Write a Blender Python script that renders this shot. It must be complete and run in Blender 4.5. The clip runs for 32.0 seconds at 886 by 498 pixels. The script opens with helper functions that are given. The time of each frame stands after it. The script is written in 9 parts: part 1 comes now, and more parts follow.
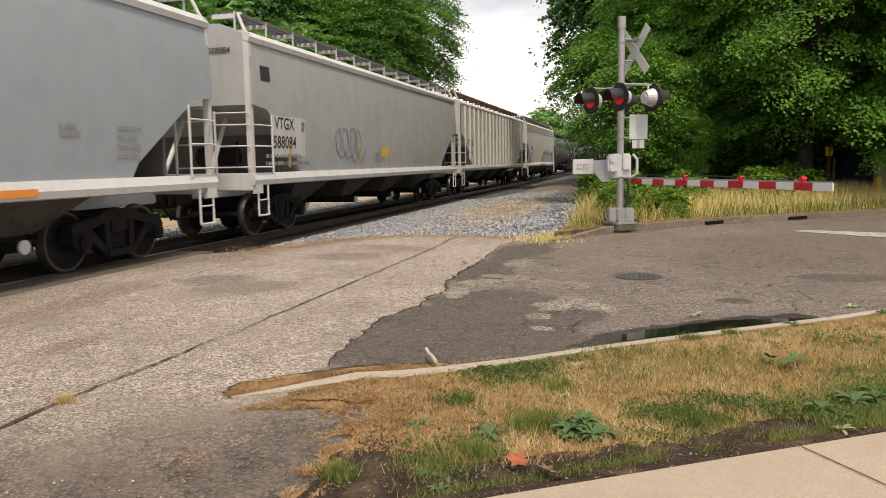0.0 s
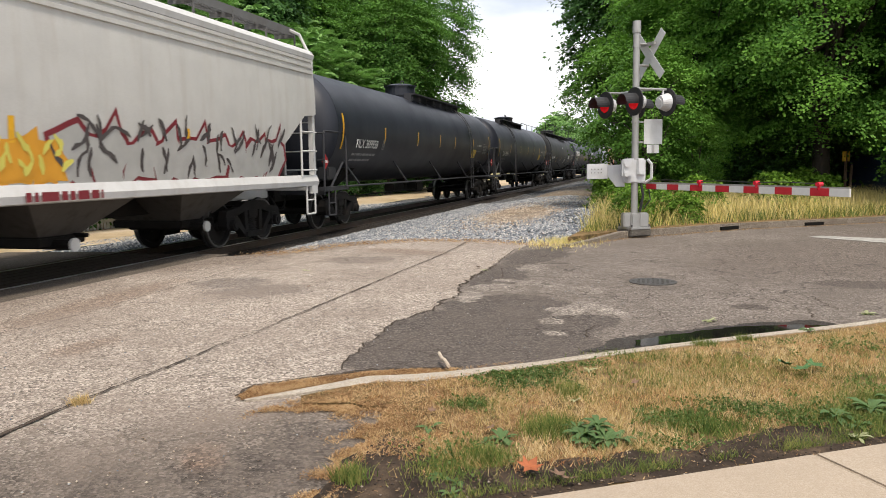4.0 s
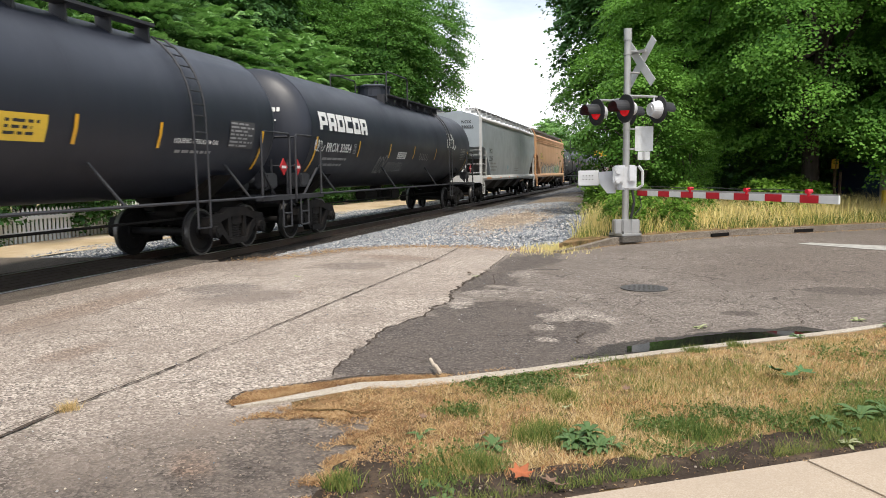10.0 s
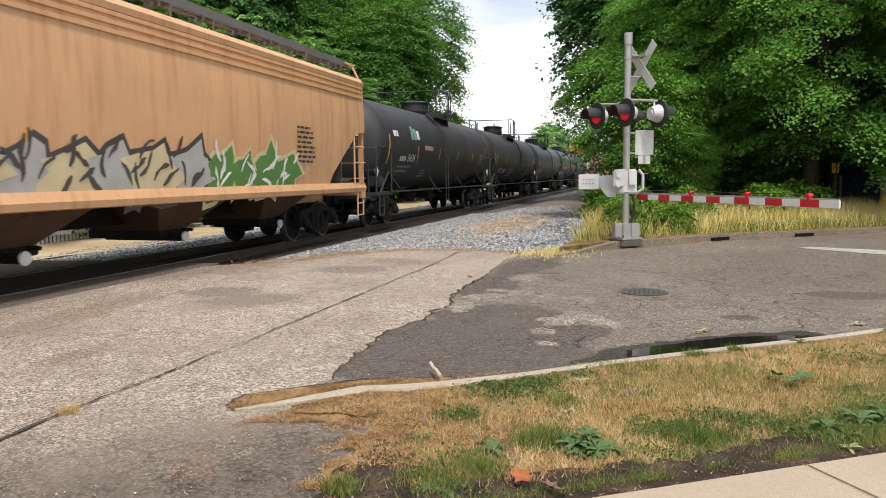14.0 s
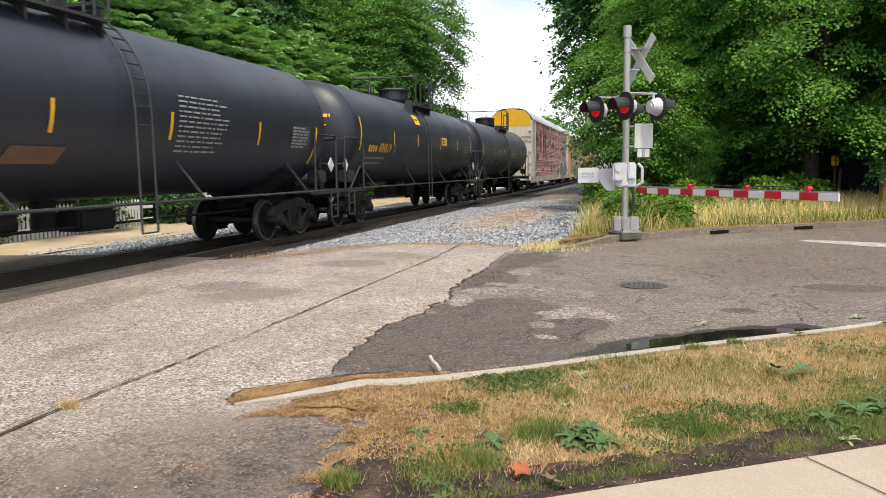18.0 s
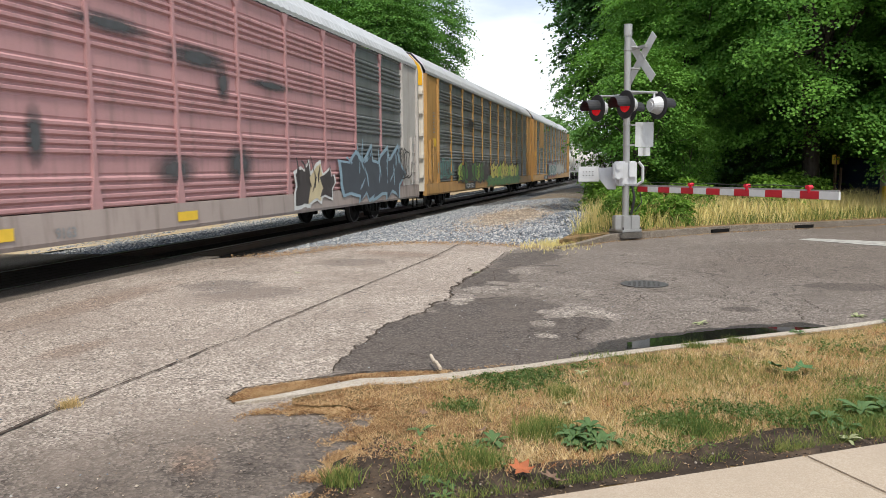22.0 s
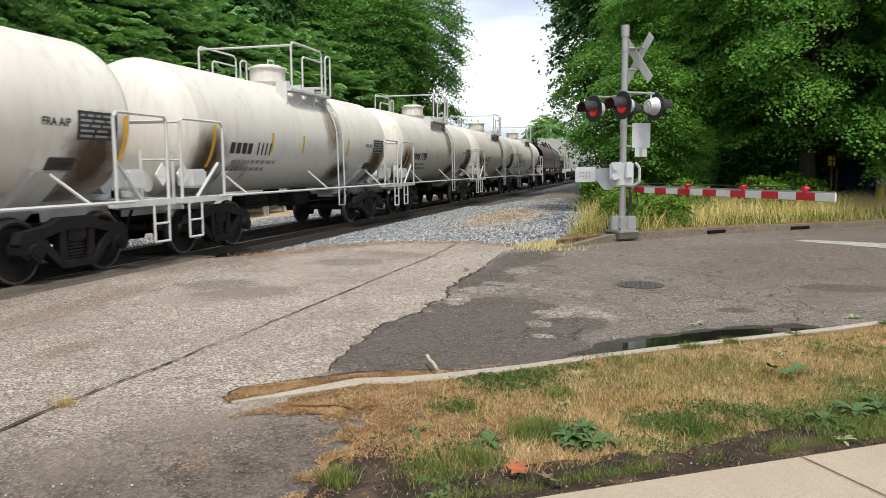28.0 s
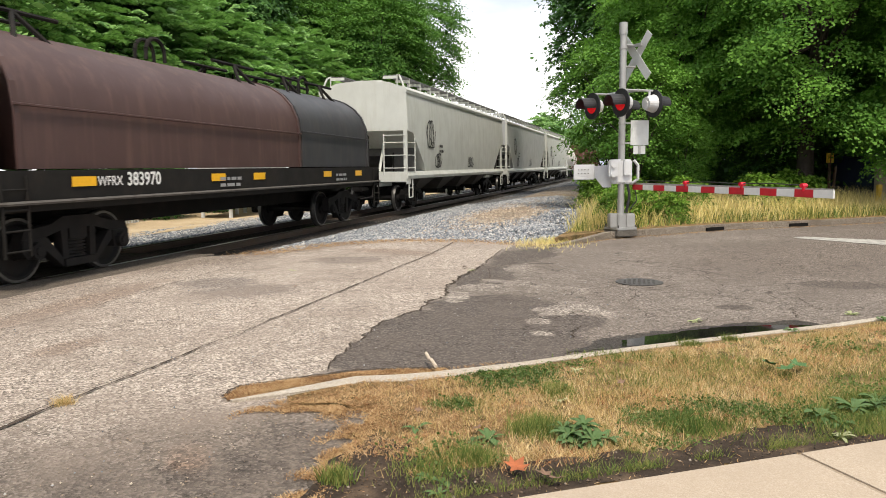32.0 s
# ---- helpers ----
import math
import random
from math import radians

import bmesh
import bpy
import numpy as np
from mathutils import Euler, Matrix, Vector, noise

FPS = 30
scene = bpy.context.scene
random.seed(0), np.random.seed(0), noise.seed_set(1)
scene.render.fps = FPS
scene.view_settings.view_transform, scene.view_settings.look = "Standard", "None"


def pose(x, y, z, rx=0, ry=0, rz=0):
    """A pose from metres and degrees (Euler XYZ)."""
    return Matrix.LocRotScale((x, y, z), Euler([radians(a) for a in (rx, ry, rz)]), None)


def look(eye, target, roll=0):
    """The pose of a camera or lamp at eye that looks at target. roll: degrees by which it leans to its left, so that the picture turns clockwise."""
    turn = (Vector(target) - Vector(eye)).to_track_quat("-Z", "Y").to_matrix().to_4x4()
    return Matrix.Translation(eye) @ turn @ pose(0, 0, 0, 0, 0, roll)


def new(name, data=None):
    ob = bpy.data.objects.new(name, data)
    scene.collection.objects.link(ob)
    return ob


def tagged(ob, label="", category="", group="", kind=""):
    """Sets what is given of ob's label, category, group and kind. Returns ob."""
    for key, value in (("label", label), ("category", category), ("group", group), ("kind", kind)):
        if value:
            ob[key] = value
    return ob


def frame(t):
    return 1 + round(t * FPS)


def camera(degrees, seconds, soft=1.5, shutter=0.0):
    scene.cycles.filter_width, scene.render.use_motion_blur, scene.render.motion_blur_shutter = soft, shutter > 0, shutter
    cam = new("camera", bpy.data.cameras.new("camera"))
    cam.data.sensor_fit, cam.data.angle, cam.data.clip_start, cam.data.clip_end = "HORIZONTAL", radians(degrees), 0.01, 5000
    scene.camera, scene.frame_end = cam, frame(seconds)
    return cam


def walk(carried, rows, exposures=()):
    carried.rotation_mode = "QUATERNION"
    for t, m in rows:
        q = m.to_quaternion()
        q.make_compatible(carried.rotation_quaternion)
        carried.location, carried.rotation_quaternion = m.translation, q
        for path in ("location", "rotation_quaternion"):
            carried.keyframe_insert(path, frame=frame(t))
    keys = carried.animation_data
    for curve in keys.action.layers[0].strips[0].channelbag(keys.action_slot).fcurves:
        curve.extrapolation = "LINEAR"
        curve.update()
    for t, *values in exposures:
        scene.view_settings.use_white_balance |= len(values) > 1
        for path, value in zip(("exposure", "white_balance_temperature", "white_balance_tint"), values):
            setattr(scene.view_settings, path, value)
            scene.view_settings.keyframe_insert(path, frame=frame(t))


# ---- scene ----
LENS = 60.3
EYE = (0.0, 0.0, 1.566)
cam = camera(LENS, 32.0, soft=0.7, shutter=0.1)
# seconds and turn of the hand-held camera, which stays on one spot
TURNS = [
    (0, 83.48, 0.91, -75.69), (0.5, 83.47, 0.88, -75.56), (1, 83.48, 0.85, -75.40), (1.5, 83.41, 0.92, -75.25),
    (2, 83.29, 0.94, -75.07), (2.5, 83.31, 0.87, -74.78), (3, 83.44, 0.78, -74.60), (3.5, 83.64, 0.72, -74.57),
    (5.5, 84.19, 0.70, -74.99), (6, 84.24, 0.68, -75.09), (6.5, 84.22, 0.72, -75.18), (7, 84.22, 0.66, -75.24),
    (7.5, 84.20, 0.58, -75.29), (8, 84.16, 0.62, -75.31), (8.5, 84.13, 0.62, -75.28), (9, 84.14, 0.59, -75.22),
    (9.5, 84.17, 0.57, -75.20), (10, 84.26, 0.56, -75.28), (10.5, 84.31, 0.53, -75.52), (11, 84.32, 0.56, -75.61),
    (11.5, 84.41, 0.72, -75.48), (12, 84.37, 0.74, -75.38), (12.5, 84.26, 0.59, -75.25), (13, 84.32, 0.55, -75.24),
    (13.5, 84.44, 0.44, -75.20), (14, 84.53, 0.47, -75.25), (14.5, 84.44, 0.64, -75.29), (16.5, 84.36, 0.63, -75.27),
    (17, 84.28, 0.68, -75.29), (17.5, 84.21, 0.61, -75.31), (18, 84.07, 0.60, -75.31), (18.5, 83.94, 0.62, -75.31),
    (19, 83.96, 0.67, -75.13), (19.5, 84.03, 0.69, -75.01), (20, 84.08, 0.63, -75.02), (20.5, 84.14, 0.60, -75.15),
    (21, 84.13, 0.58, -75.22), (21.5, 84.08, 0.61, -75.21), (22, 83.98, 0.63, -75.27), (22.5, 83.84, 0.62, -75.32),
    (23, 83.74, 0.66, -75.35), (23.5, 83.64, 0.62, -75.37), (24, 83.64, 0.61, -75.39), (24.5, 83.69, 0.60, -75.49),
    (25, 83.76, 0.43, -75.51), (25.5, 83.77, 0.38, -75.48), (27.5, 83.94, 0.41, -75.42), (28, 83.98, 0.40, -75.50),
    (28.5, 84.06, 0.44, -75.50), (29, 84.22, 0.46, -75.49), (29.5, 84.26, 0.45, -75.53), (30, 84.20, 0.41, -75.53),
    (30.5, 84.10, 0.41, -75.50), (31, 83.94, 0.47, -75.53), (31.5, 83.86, 0.51, -75.60), (32, 83.81, 0.52, -75.61),
]
PATH = [(t, pose(*EYE, a, b, c)) for t, a, b, c in TURNS]
LIGHTNESS = [(0, 0.32, 7300, 13), (2, 0.48, 6700, 11), (3, 0.44, 6700, 11), (6, 0.72, 6700, 12), (8, 0.70, 6450, 10), (10, 0.68, 6450, 10), (11, 0.68, 6600, 11), (12, 0.50, 7000, 12), (13, 0.40, 7300, 13), (14, 0.52, 6650, 10), (17, 0.70, 6500, 10), (19, 0.70, 6500, 12), (20, 0.72, 6250, 10), (21, 0.56, 6300, 10), (22, 0.50, 6300, 9), (23, 0.56, 6400, 10), (24, 0.56, 6300, 10), (25, 0.54, 6300, 10), (28, 0.40, 6350, 8), (30, 0.44, 6700, 11), (31, 0.46, 6700, 11), (32, 0.68, 6800, 10)]
walk(cam, PATH, LIGHTNESS)

# ---- light: a bright, thinly overcast afternoon ----
world = bpy.data.worlds.new("sky")
scene.world = world
world.use_nodes = True
nt = world.node_tree
nt.nodes.clear()
out = nt.nodes.new("ShaderNodeOutputWorld")
bg = nt.nodes.new("ShaderNodeBackground")
sky = nt.nodes.new("ShaderNodeTexSky")
sky.sky_type, sky.sun_disc = "NISHITA", False
sky.sun_elevation, sky.sun_rotation = radians(61), radians(243)
sky.air_density, sky.dust_density = 1.0, 2.5
skyc = nt.nodes.new("ShaderNodeMix")
skyc.data_type = "RGBA"
scl = nt.nodes.new("ShaderNodeVectorMath")
scl.operation = "SCALE"
scl.inputs[3].default_value = 0.10
tc = nt.nodes.new("ShaderNodeTexCoord")
mp = nt.nodes.new("ShaderNodeMapping")
mp.inputs["Scale"].default_value = (1.0, 1.0, 3.2)
cl = nt.nodes.new("ShaderNodeTexNoise")
cl.inputs["Scale"].default_value, cl.inputs["Detail"].default_value, cl.inputs["Roughness"].default_value = 2.3, 6, 0.52
ramp = nt.nodes.new("ShaderNodeValToRGB")
ramp.color_ramp.elements[0].position, ramp.color_ramp.elements[0].color = 0.40, (0.40, 0.46, 0.56, 1)
ramp.color_ramp.elements[1].position, ramp.color_ramp.elements[1].color = 0.66, (1.0, 1.0, 1.01, 1)
skyc.inputs[0].default_value = 0.86
nt.links.new(tc.outputs["Generated"], mp.inputs["Vector"])
nt.links.new(mp.outputs["Vector"], cl.inputs["Vector"])
nt.links.new(cl.outputs["Fac"], ramp.inputs["Fac"])
nt.links.new(sky.outputs["Color"], scl.inputs[0])
nt.links.new(scl.outputs["Vector"], skyc.inputs[6])
nt.links.new(ramp.outputs["Color"], skyc.inputs[7])
nt.links.new(skyc.outputs[2], bg.inputs["Color"])
bg.inputs["Strength"].default_value = 1.18
nt.links.new(bg.outputs["Background"], out.inputs["Surface"])

sun = new("sun", bpy.data.lights.new("sun", "SUN"))
sun.data.energy, sun.data.angle, sun.data.color = 2.7, radians(9), (1.0, 0.92, 0.80)
sun.matrix_world = look((-20, -10, 40), (0, 0, 0))


# ---- materials ----
def nodes_of(name):
    m = bpy.data.materials.new(name)
    m.use_nodes = True
    t = m.node_tree
    return m, t, t.nodes["Principled BSDF"]


def noise_node(t, scale, detail=4, rough=0.55, stretch=(1, 1, 1), kind="ShaderNodeTexNoise", coord="Object"):
    c = t.nodes.new("ShaderNodeTexCoord")
    mpn = t.nodes.new("ShaderNodeMapping")
    mpn.inputs["Scale"].default_value = stretch
    n = t.nodes.new(kind)
    n.inputs["Scale"].default_value = scale
    if kind == "ShaderNodeTexNoise":
        n.inputs["Detail"].default_value, n.inputs["Roughness"].default_value = detail, rough
    t.links.new(c.outputs[coord], mpn.inputs["Vector"])
    t.links.new(mpn.outputs["Vector"], n.inputs["Vector"])
    return n


def ramp_node(t, src, stops):
    r = t.nodes.new("ShaderNodeValToRGB")
    e = r.color_ramp.elements
    while len(e) < len(stops):
        e.new(0.5)
    for el, (p, c) in zip(e, stops):
        el.position = p
        el.color = (*c, 1) if len(c) == 3 else c
    t.links.new(src, r.inputs["Fac"])
    return r.outputs["Color"]


def grey(v):
    return (v, v, v)


def mix_node(t, fac, a, b, mode="MIX"):
    n = t.nodes.new("ShaderNodeMix")
    n.data_type, n.blend_type = "RGBA", mode
    for i, v in ((0, fac), (6, a), (7, b)):
        if isinstance(v, (int, float)):
            n.inputs[i].default_value = v
        elif isinstance(v, tuple):
            n.inputs[i].default_value = (*v, 1)
        else:
            t.links.new(v, n.inputs[i])
    return n.outputs[2]


def bump_node(t, p, src, strength, dist):
    b = t.nodes.new("ShaderNodeBump")
    b.inputs["Strength"].default_value, b.inputs["Distance"].default_value = strength, dist
    t.links.new(src, b.inputs["Height"])
    t.links.new(b.outputs["Normal"], p.inputs["Normal"])


def paint(name, base, dirt=(0.12, 0.09, 0.06), rough=0.5, metal=0.0, grime=0.35, streaks=True, scale=1.3, bump=0.05, spec=0.5):
    """Weathered paint: broad fading, streaks that run down, fine grain."""
    m, t, p = nodes_of(name)
    a = noise_node(t, scale, 5, 0.6)
    b = noise_node(t, 2.2, 4, 0.6, (2.2, 2.2, 0.22) if streaks else (1, 1, 1))
    f = noise_node(t, 60, 3)
    c1 = mix_node(t, ramp_node(t, a.outputs["Fac"], [(0.35, grey(0)), (0.75, grey(0.5))]), base, tuple(0.72 * v for v in base))
    g = ramp_node(t, b.outputs["Fac"], [(0.50, grey(0)), (0.78, grey(grime))])
    c2 = mix_node(t, g, c1, dirt)
    c3 = mix_node(t, 0.12, c2, f.outputs["Fac"], "OVERLAY")
    t.links.new(c3, p.inputs["Base Color"])
    p.inputs["Metallic"].default_value, p.inputs["Specular IOR Level"].default_value = metal, spec
    rr = t.nodes.new("ShaderNodeMapRange")
    rr.inputs["To Min"].default_value, rr.inputs["To Max"].default_value = rough - 0.12, min(1, rough + 0.2)
    t.links.new(a.outputs["Fac"], rr.inputs["Value"])
    t.links.new(rr.outputs["Result"], p.inputs["Roughness"])
    bump_node(t, p, a.outputs["Fac"], bump, 0.05)
    return m


def plain(name, base, rough=0.6, metal=0.0, vary=0.25, scale=8, spec=0.5):
    m, t, p = nodes_of(name)
    a = noise_node(t, scale, 4)
    c = mix_node(t, ramp_node(t, a.outputs["Fac"], [(0.3, grey(0)), (0.7, grey(1))]), base, tuple((1 - vary) * v for v in base))
    t.links.new(c, p.inputs["Base Color"])
    p.inputs["Roughness"].default_value, p.inputs["Metallic"].default_value = rough, metal
    p.inputs["Specular IOR Level"].default_value = spec
    return m


def leafy(name, dark, light, rough=0.55, thin=0.26, each=0.55):
    """Leaves: each one of its own shade, thin enough to glow against the sky."""
    m, t, p = nodes_of(name)
    g = t.nodes.new("ShaderNodeNewGeometry")
    a = noise_node(t, 0.45, 3)
    v = t.nodes.new("ShaderNodeMath")
    v.operation = "MULTIPLY_ADD"
    t.links.new(g.outputs["Random Per Island"], v.inputs[0])
    v.inputs[1].default_value = each
    t.links.new(a.outputs["Fac"], v.inputs[2])
    col = ramp_node(t, v.outputs[0], [(0.32 + 0.2 * each, dark), (0.70 + 0.5 * each, light)])
    t.links.new(col, p.inputs["Base Color"])
    p.inputs["Roughness"].default_value, p.inputs["Specular IOR Level"].default_value = rough, 0.14
    tr = t.nodes.new("ShaderNodeBsdfTranslucent")
    tl = mix_node(t, 0.55, col, (0.14, 0.32, 0.03))
    t.links.new(tl, tr.inputs["Color"])
    mx = t.nodes.new("ShaderNodeMixShader")
    mx.inputs[0].default_value = thin
    t.links.new(p.outputs[0], mx.inputs[1])
    t.links.new(tr.outputs[0], mx.inputs[2])
    t.links.new(mx.outputs[0], t.nodes["Material Output"].inputs["Surface"])
    return m


def spots(t, places, ragged=0.35, rscale=3.0, soft=0.2):
    """A mask of uneven patches, each given by its middle, half sizes and turn."""
    n = noise_node(t, rscale, 6, 0.62)
    best = None
    for x, y, rx, ry, turn in places:
        c = t.nodes.new("ShaderNodeTexCoord")
        mp_ = t.nodes.new("ShaderNodeMapping")
        mp_.vector_type = "TEXTURE"
        mp_.inputs["Location"].default_value = (x, y, 0)
        mp_.inputs["Rotation"].default_value = (0, 0, radians(turn))
        mp_.inputs["Scale"].default_value = (rx, ry, 1)
        t.links.new(c.outputs["Object"], mp_.inputs["Vector"])
        ln = t.nodes.new("ShaderNodeVectorMath")
        ln.operation = "LENGTH"
        t.links.new(mp_.outputs["Vector"], ln.inputs[0])
        ad = t.nodes.new("ShaderNodeMath")
        ad.operation = "MULTIPLY_ADD"
        t.links.new(n.outputs["Fac"], ad.inputs[0])
        ad.inputs[1].default_value = 4 * ragged
        t.links.new(ln.outputs["Value"], ad.inputs[2])
        mr = t.nodes.new("ShaderNodeMapRange")
        mr.interpolation_type = "SMOOTHSTEP"
        mr.inputs["From Min"].default_value, mr.inputs["From Max"].default_value = 1 + 2 * ragged - soft, 1 + 2 * ragged + soft
        mr.inputs["To Min"].default_value, mr.inputs["To Max"].default_value = 1.0, 0.0
        t.links.new(ad.outputs[0], mr.inputs["Value"])
        if best is None:
            best = mr.outputs["Result"]
        else:
            mx = t.nodes.new("ShaderNodeMath")
            mx.operation = "MAXIMUM"
            t.links.new(best, mx.inputs[0])
            t.links.new(mr.outputs["Result"], mx.inputs[1])
            best = mx.outputs[0]
    return best


def scaled(t, src, k):
    m = t.nodes.new("ShaderNodeMath")
    m.operation = "MULTIPLY"
    t.links.new(src, m.inputs[0])
    m.inputs[1].default_value = k
    return m.outputs[0]


def asphalt(name, base, chip, stain, rough=0.85, fine=95.0, pit=0.35, contrast=1.0, areas=(), web=0.0):
    """Worn asphalt or concrete: fine stones, dark pits between them, broad stains, worn areas and a web of hair cracks."""
    m, t, p = nodes_of(name)
    vo = noise_node(t, fine, kind="ShaderNodeTexVoronoi")
    big = noise_node(t, 0.55, 8, 0.68)
    mid = noise_node(t, 4.2, 8, 0.74)
    grit = noise_node(t, 24, 6, 0.72)
    fin = noise_node(t, 95, 4, 0.7)
    dark = tuple(pit * v for v in base)
    c = ramp_node(t, vo.outputs["Color"], [(0.14, dark), (0.36, mixed(dark, base, 0.75)), (0.55, base), (0.78, chip)])
    for mask, colour, amount in areas:
        c2 = ramp_node(t, vo.outputs["Color"], [(0.14, tuple(0.35 * v for v in colour)), (0.36, tuple(0.8 * v for v in colour)), (0.58, colour), (0.82, tuple(2.3 * v for v in colour))])
        c = mix_node(t, scaled(t, spots(t, **mask), amount), c, c2)
    c = mix_node(t, ramp_node(t, fin.outputs["Fac"], [(0.54, grey(0)), (0.70, grey(0.6 * contrast))]), c, dark)
    c = mix_node(t, ramp_node(t, grit.outputs["Fac"], [(0.50, grey(0)), (0.72, grey(0.55 * contrast))]), c, stain)
    c = mix_node(t, ramp_node(t, mid.outputs["Fac"], [(0.45, grey(0)), (0.70, grey(0.6 * contrast))]), c, stain)
    c = mix_node(t, ramp_node(t, big.outputs["Fac"], [(0.44, grey(0)), (0.66, grey(0.7))]), c, stain)
    if web:
        ed = noise_node(t, 3.1, kind="ShaderNodeTexVoronoi")
        ed.feature = "DISTANCE_TO_EDGE"
        wob = noise_node(t, 5.0, 5, 0.7)
        wv = t.nodes.new("ShaderNodeVectorMath")
        wv.operation = "MULTIPLY_ADD"
        t.links.new(wob.outputs["Color"], wv.inputs[0])
        wv.inputs[1].default_value = (0.22, 0.22, 0)
        t.links.new(ed.inputs["Vector"].links[0].from_socket, wv.inputs[2])
        t.links.new(wv.outputs[0], ed.inputs["Vector"])
        thin = ramp_node(t, ed.outputs["Distance"], [(0.010, grey(web)), (0.022, grey(0))])
        where = ramp_node(t, noise_node(t, 0.9, 3).outputs["Fac"], [(0.44, grey(0)), (0.58, grey(1))])
        c = mix_node(t, mix_node(t, 1.0, thin, where, "MULTIPLY"), c, (0.045, 0.036, 0.03))
    t.links.new(c, p.inputs["Base Color"])
    p.inputs["Roughness"].default_value, p.inputs["Specular IOR Level"].default_value = rough, 0.22
    h = t.nodes.new("ShaderNodeMath")
    h.operation = "MULTIPLY_ADD"
    t.links.new(grit.outputs["Fac"], h.inputs[0])
    h.inputs[1].default_value = 2.2
    t.links.new(vo.outputs["Distance"], h.inputs[2])
    bump_node(t, p, h.outputs[0], 0.9 * contrast, 0.014)
    return m


def mixed(a, b, k):
    return tuple((1 - k) * u + k * v for u, v in zip(a, b))


def stony(name, c0, c1, c2, scale=22.0, depth=0.05, tint=(0.3, 0.22, 0.13), tint_amount=0.5):
    """A bed of small stones, each of its own grey."""
    m, t, p = nodes_of(name)
    vo = noise_node(t, scale, kind="ShaderNodeTexVoronoi")
    big = noise_node(t, 0.35, 5, 0.6)
    c = ramp_node(t, vo.outputs["Color"], [(0.1, c0), (0.5, c1), (0.9, c2)])
    c = mix_node(t, ramp_node(t, big.outputs["Fac"], [(0.42, grey(0)), (0.66, grey(tint_amount))]), c, tint)
    c = mix_node(t, ramp_node(t, vo.outputs["Distance"], [(0.25, grey(0)), (0.75, grey(0.75))]), c, tuple(0.25 * v for v in c0))
    t.links.new(c, p.inputs["Base Color"])
    p.inputs["Roughness"].default_value, p.inputs["Specular IOR Level"].default_value = 0.85, 0.2
    inv = t.nodes.new("ShaderNodeMath")
    inv.operation = "SUBTRACT"
    inv.inputs[0].default_value = 1.0
    t.links.new(vo.outputs["Distance"], inv.inputs[1])
    bump_node(t, p, inv.outputs[0], 1.0, depth)
    return m


def earthy(name, stops, scale=0.9, rough=0.95, fine=70):
    m, t, p = nodes_of(name)
    a = noise_node(t, scale, 7, 0.65)
    f = noise_node(t, fine, 4, 0.7)
    c = ramp_node(t, a.outputs["Fac"], stops)
    c = mix_node(t, 0.5, c, f.outputs["Fac"], "OVERLAY")
    t.links.new(c, p.inputs["Base Color"])
    p.inputs["Roughness"].default_value, p.inputs["Specular IOR Level"].default_value = rough, 0.1
    bump_node(t, p, f.outputs["Fac"], 0.6, 0.02)
    return m


def soft_stain(name, base, core=0.35):
    """A stain that thins out towards its rim and lets the paint under it show."""
    m, t, p = nodes_of(name)
    c = t.nodes.new("ShaderNodeTexCoord")
    sx = t.nodes.new("ShaderNodeSeparateXYZ")
    t.links.new(c.outputs["Generated"], sx.inputs[0])
    cv = t.nodes.new("ShaderNodeCombineXYZ")
    t.links.new(sx.outputs["X"], cv.inputs[0])
    t.links.new(sx.outputs["Z"], cv.inputs[1])
    d = t.nodes.new("ShaderNodeVectorMath")
    d.operation = "DISTANCE"
    t.links.new(cv.outputs[0], d.inputs[0])
    d.inputs[1].default_value = (0.5, 0.5, 0)
    n = noise_node(t, 6, 4, 0.6)
    a = t.nodes.new("ShaderNodeMath")
    a.operation = "MULTIPLY_ADD"
    t.links.new(n.outputs["Fac"], a.inputs[0])
    a.inputs[1].default_value = 0.22
    t.links.new(d.outputs["Value"], a.inputs[2])
    al = ramp_node(t, a.outputs[0], [(core * 0.7, grey(0.88)), (0.58, grey(0))])
    g = noise_node(t, 9, 4)
    t.links.new(mix_node(t, g.outputs["Fac"], base, tuple(0.5 * v for v in base)), p.inputs["Base Color"])
    p.inputs["Roughness"].default_value, p.inputs["Specular IOR Level"].default_value = 0.7, 0.2
    t.links.new(al, p.inputs["Alpha"])
    return m


APRON = dict(places=[(3.25, 2.25, 1.05, 0.95, 0), (4.0, 1.95, 0.62, 0.62, 0), (2.4, 3.0, 1.2, 0.9, 20)], ragged=0.30, rscale=2.6, soft=0.42)
APRON_DEEP = dict(places=[(3.35, 1.95, 0.35, 0.42, 20), (3.85, 1.8, 0.35, 0.26, 0), (3.0, 2.5, 0.5, 0.22, 60)], ragged=0.45, rscale=5.0, soft=0.45)
TRACKSIDE = dict(places=[(6.0, 8.3, 5.0, 1.25, 3), (11.3, 7.7, 2.6, 1.15, -24), (13.6, 6.5, 1.5, 0.6, -30)], ragged=0.25, rscale=1.4, soft=0.5)
TAR = dict(places=[(8.75, 4.9, 0.50, 0.62, 20), (12.05, 4.8, 0.50, 0.62, 20), (9.3, 5.6, 0.5, 0.5, 0)], ragged=0.35, rscale=3.0, soft=0.32)
BROWN = dict(places=[(3.55, 2.35, 0.22, 0.12, 30), (5.6, 4.9, 0.35, 0.2, 0), (13.4, 4.4, 0.9, 0.35, 70), (7.6, 6.4, 1.6, 0.3, 5)], ragged=0.4, rscale=4.0, soft=0.5)
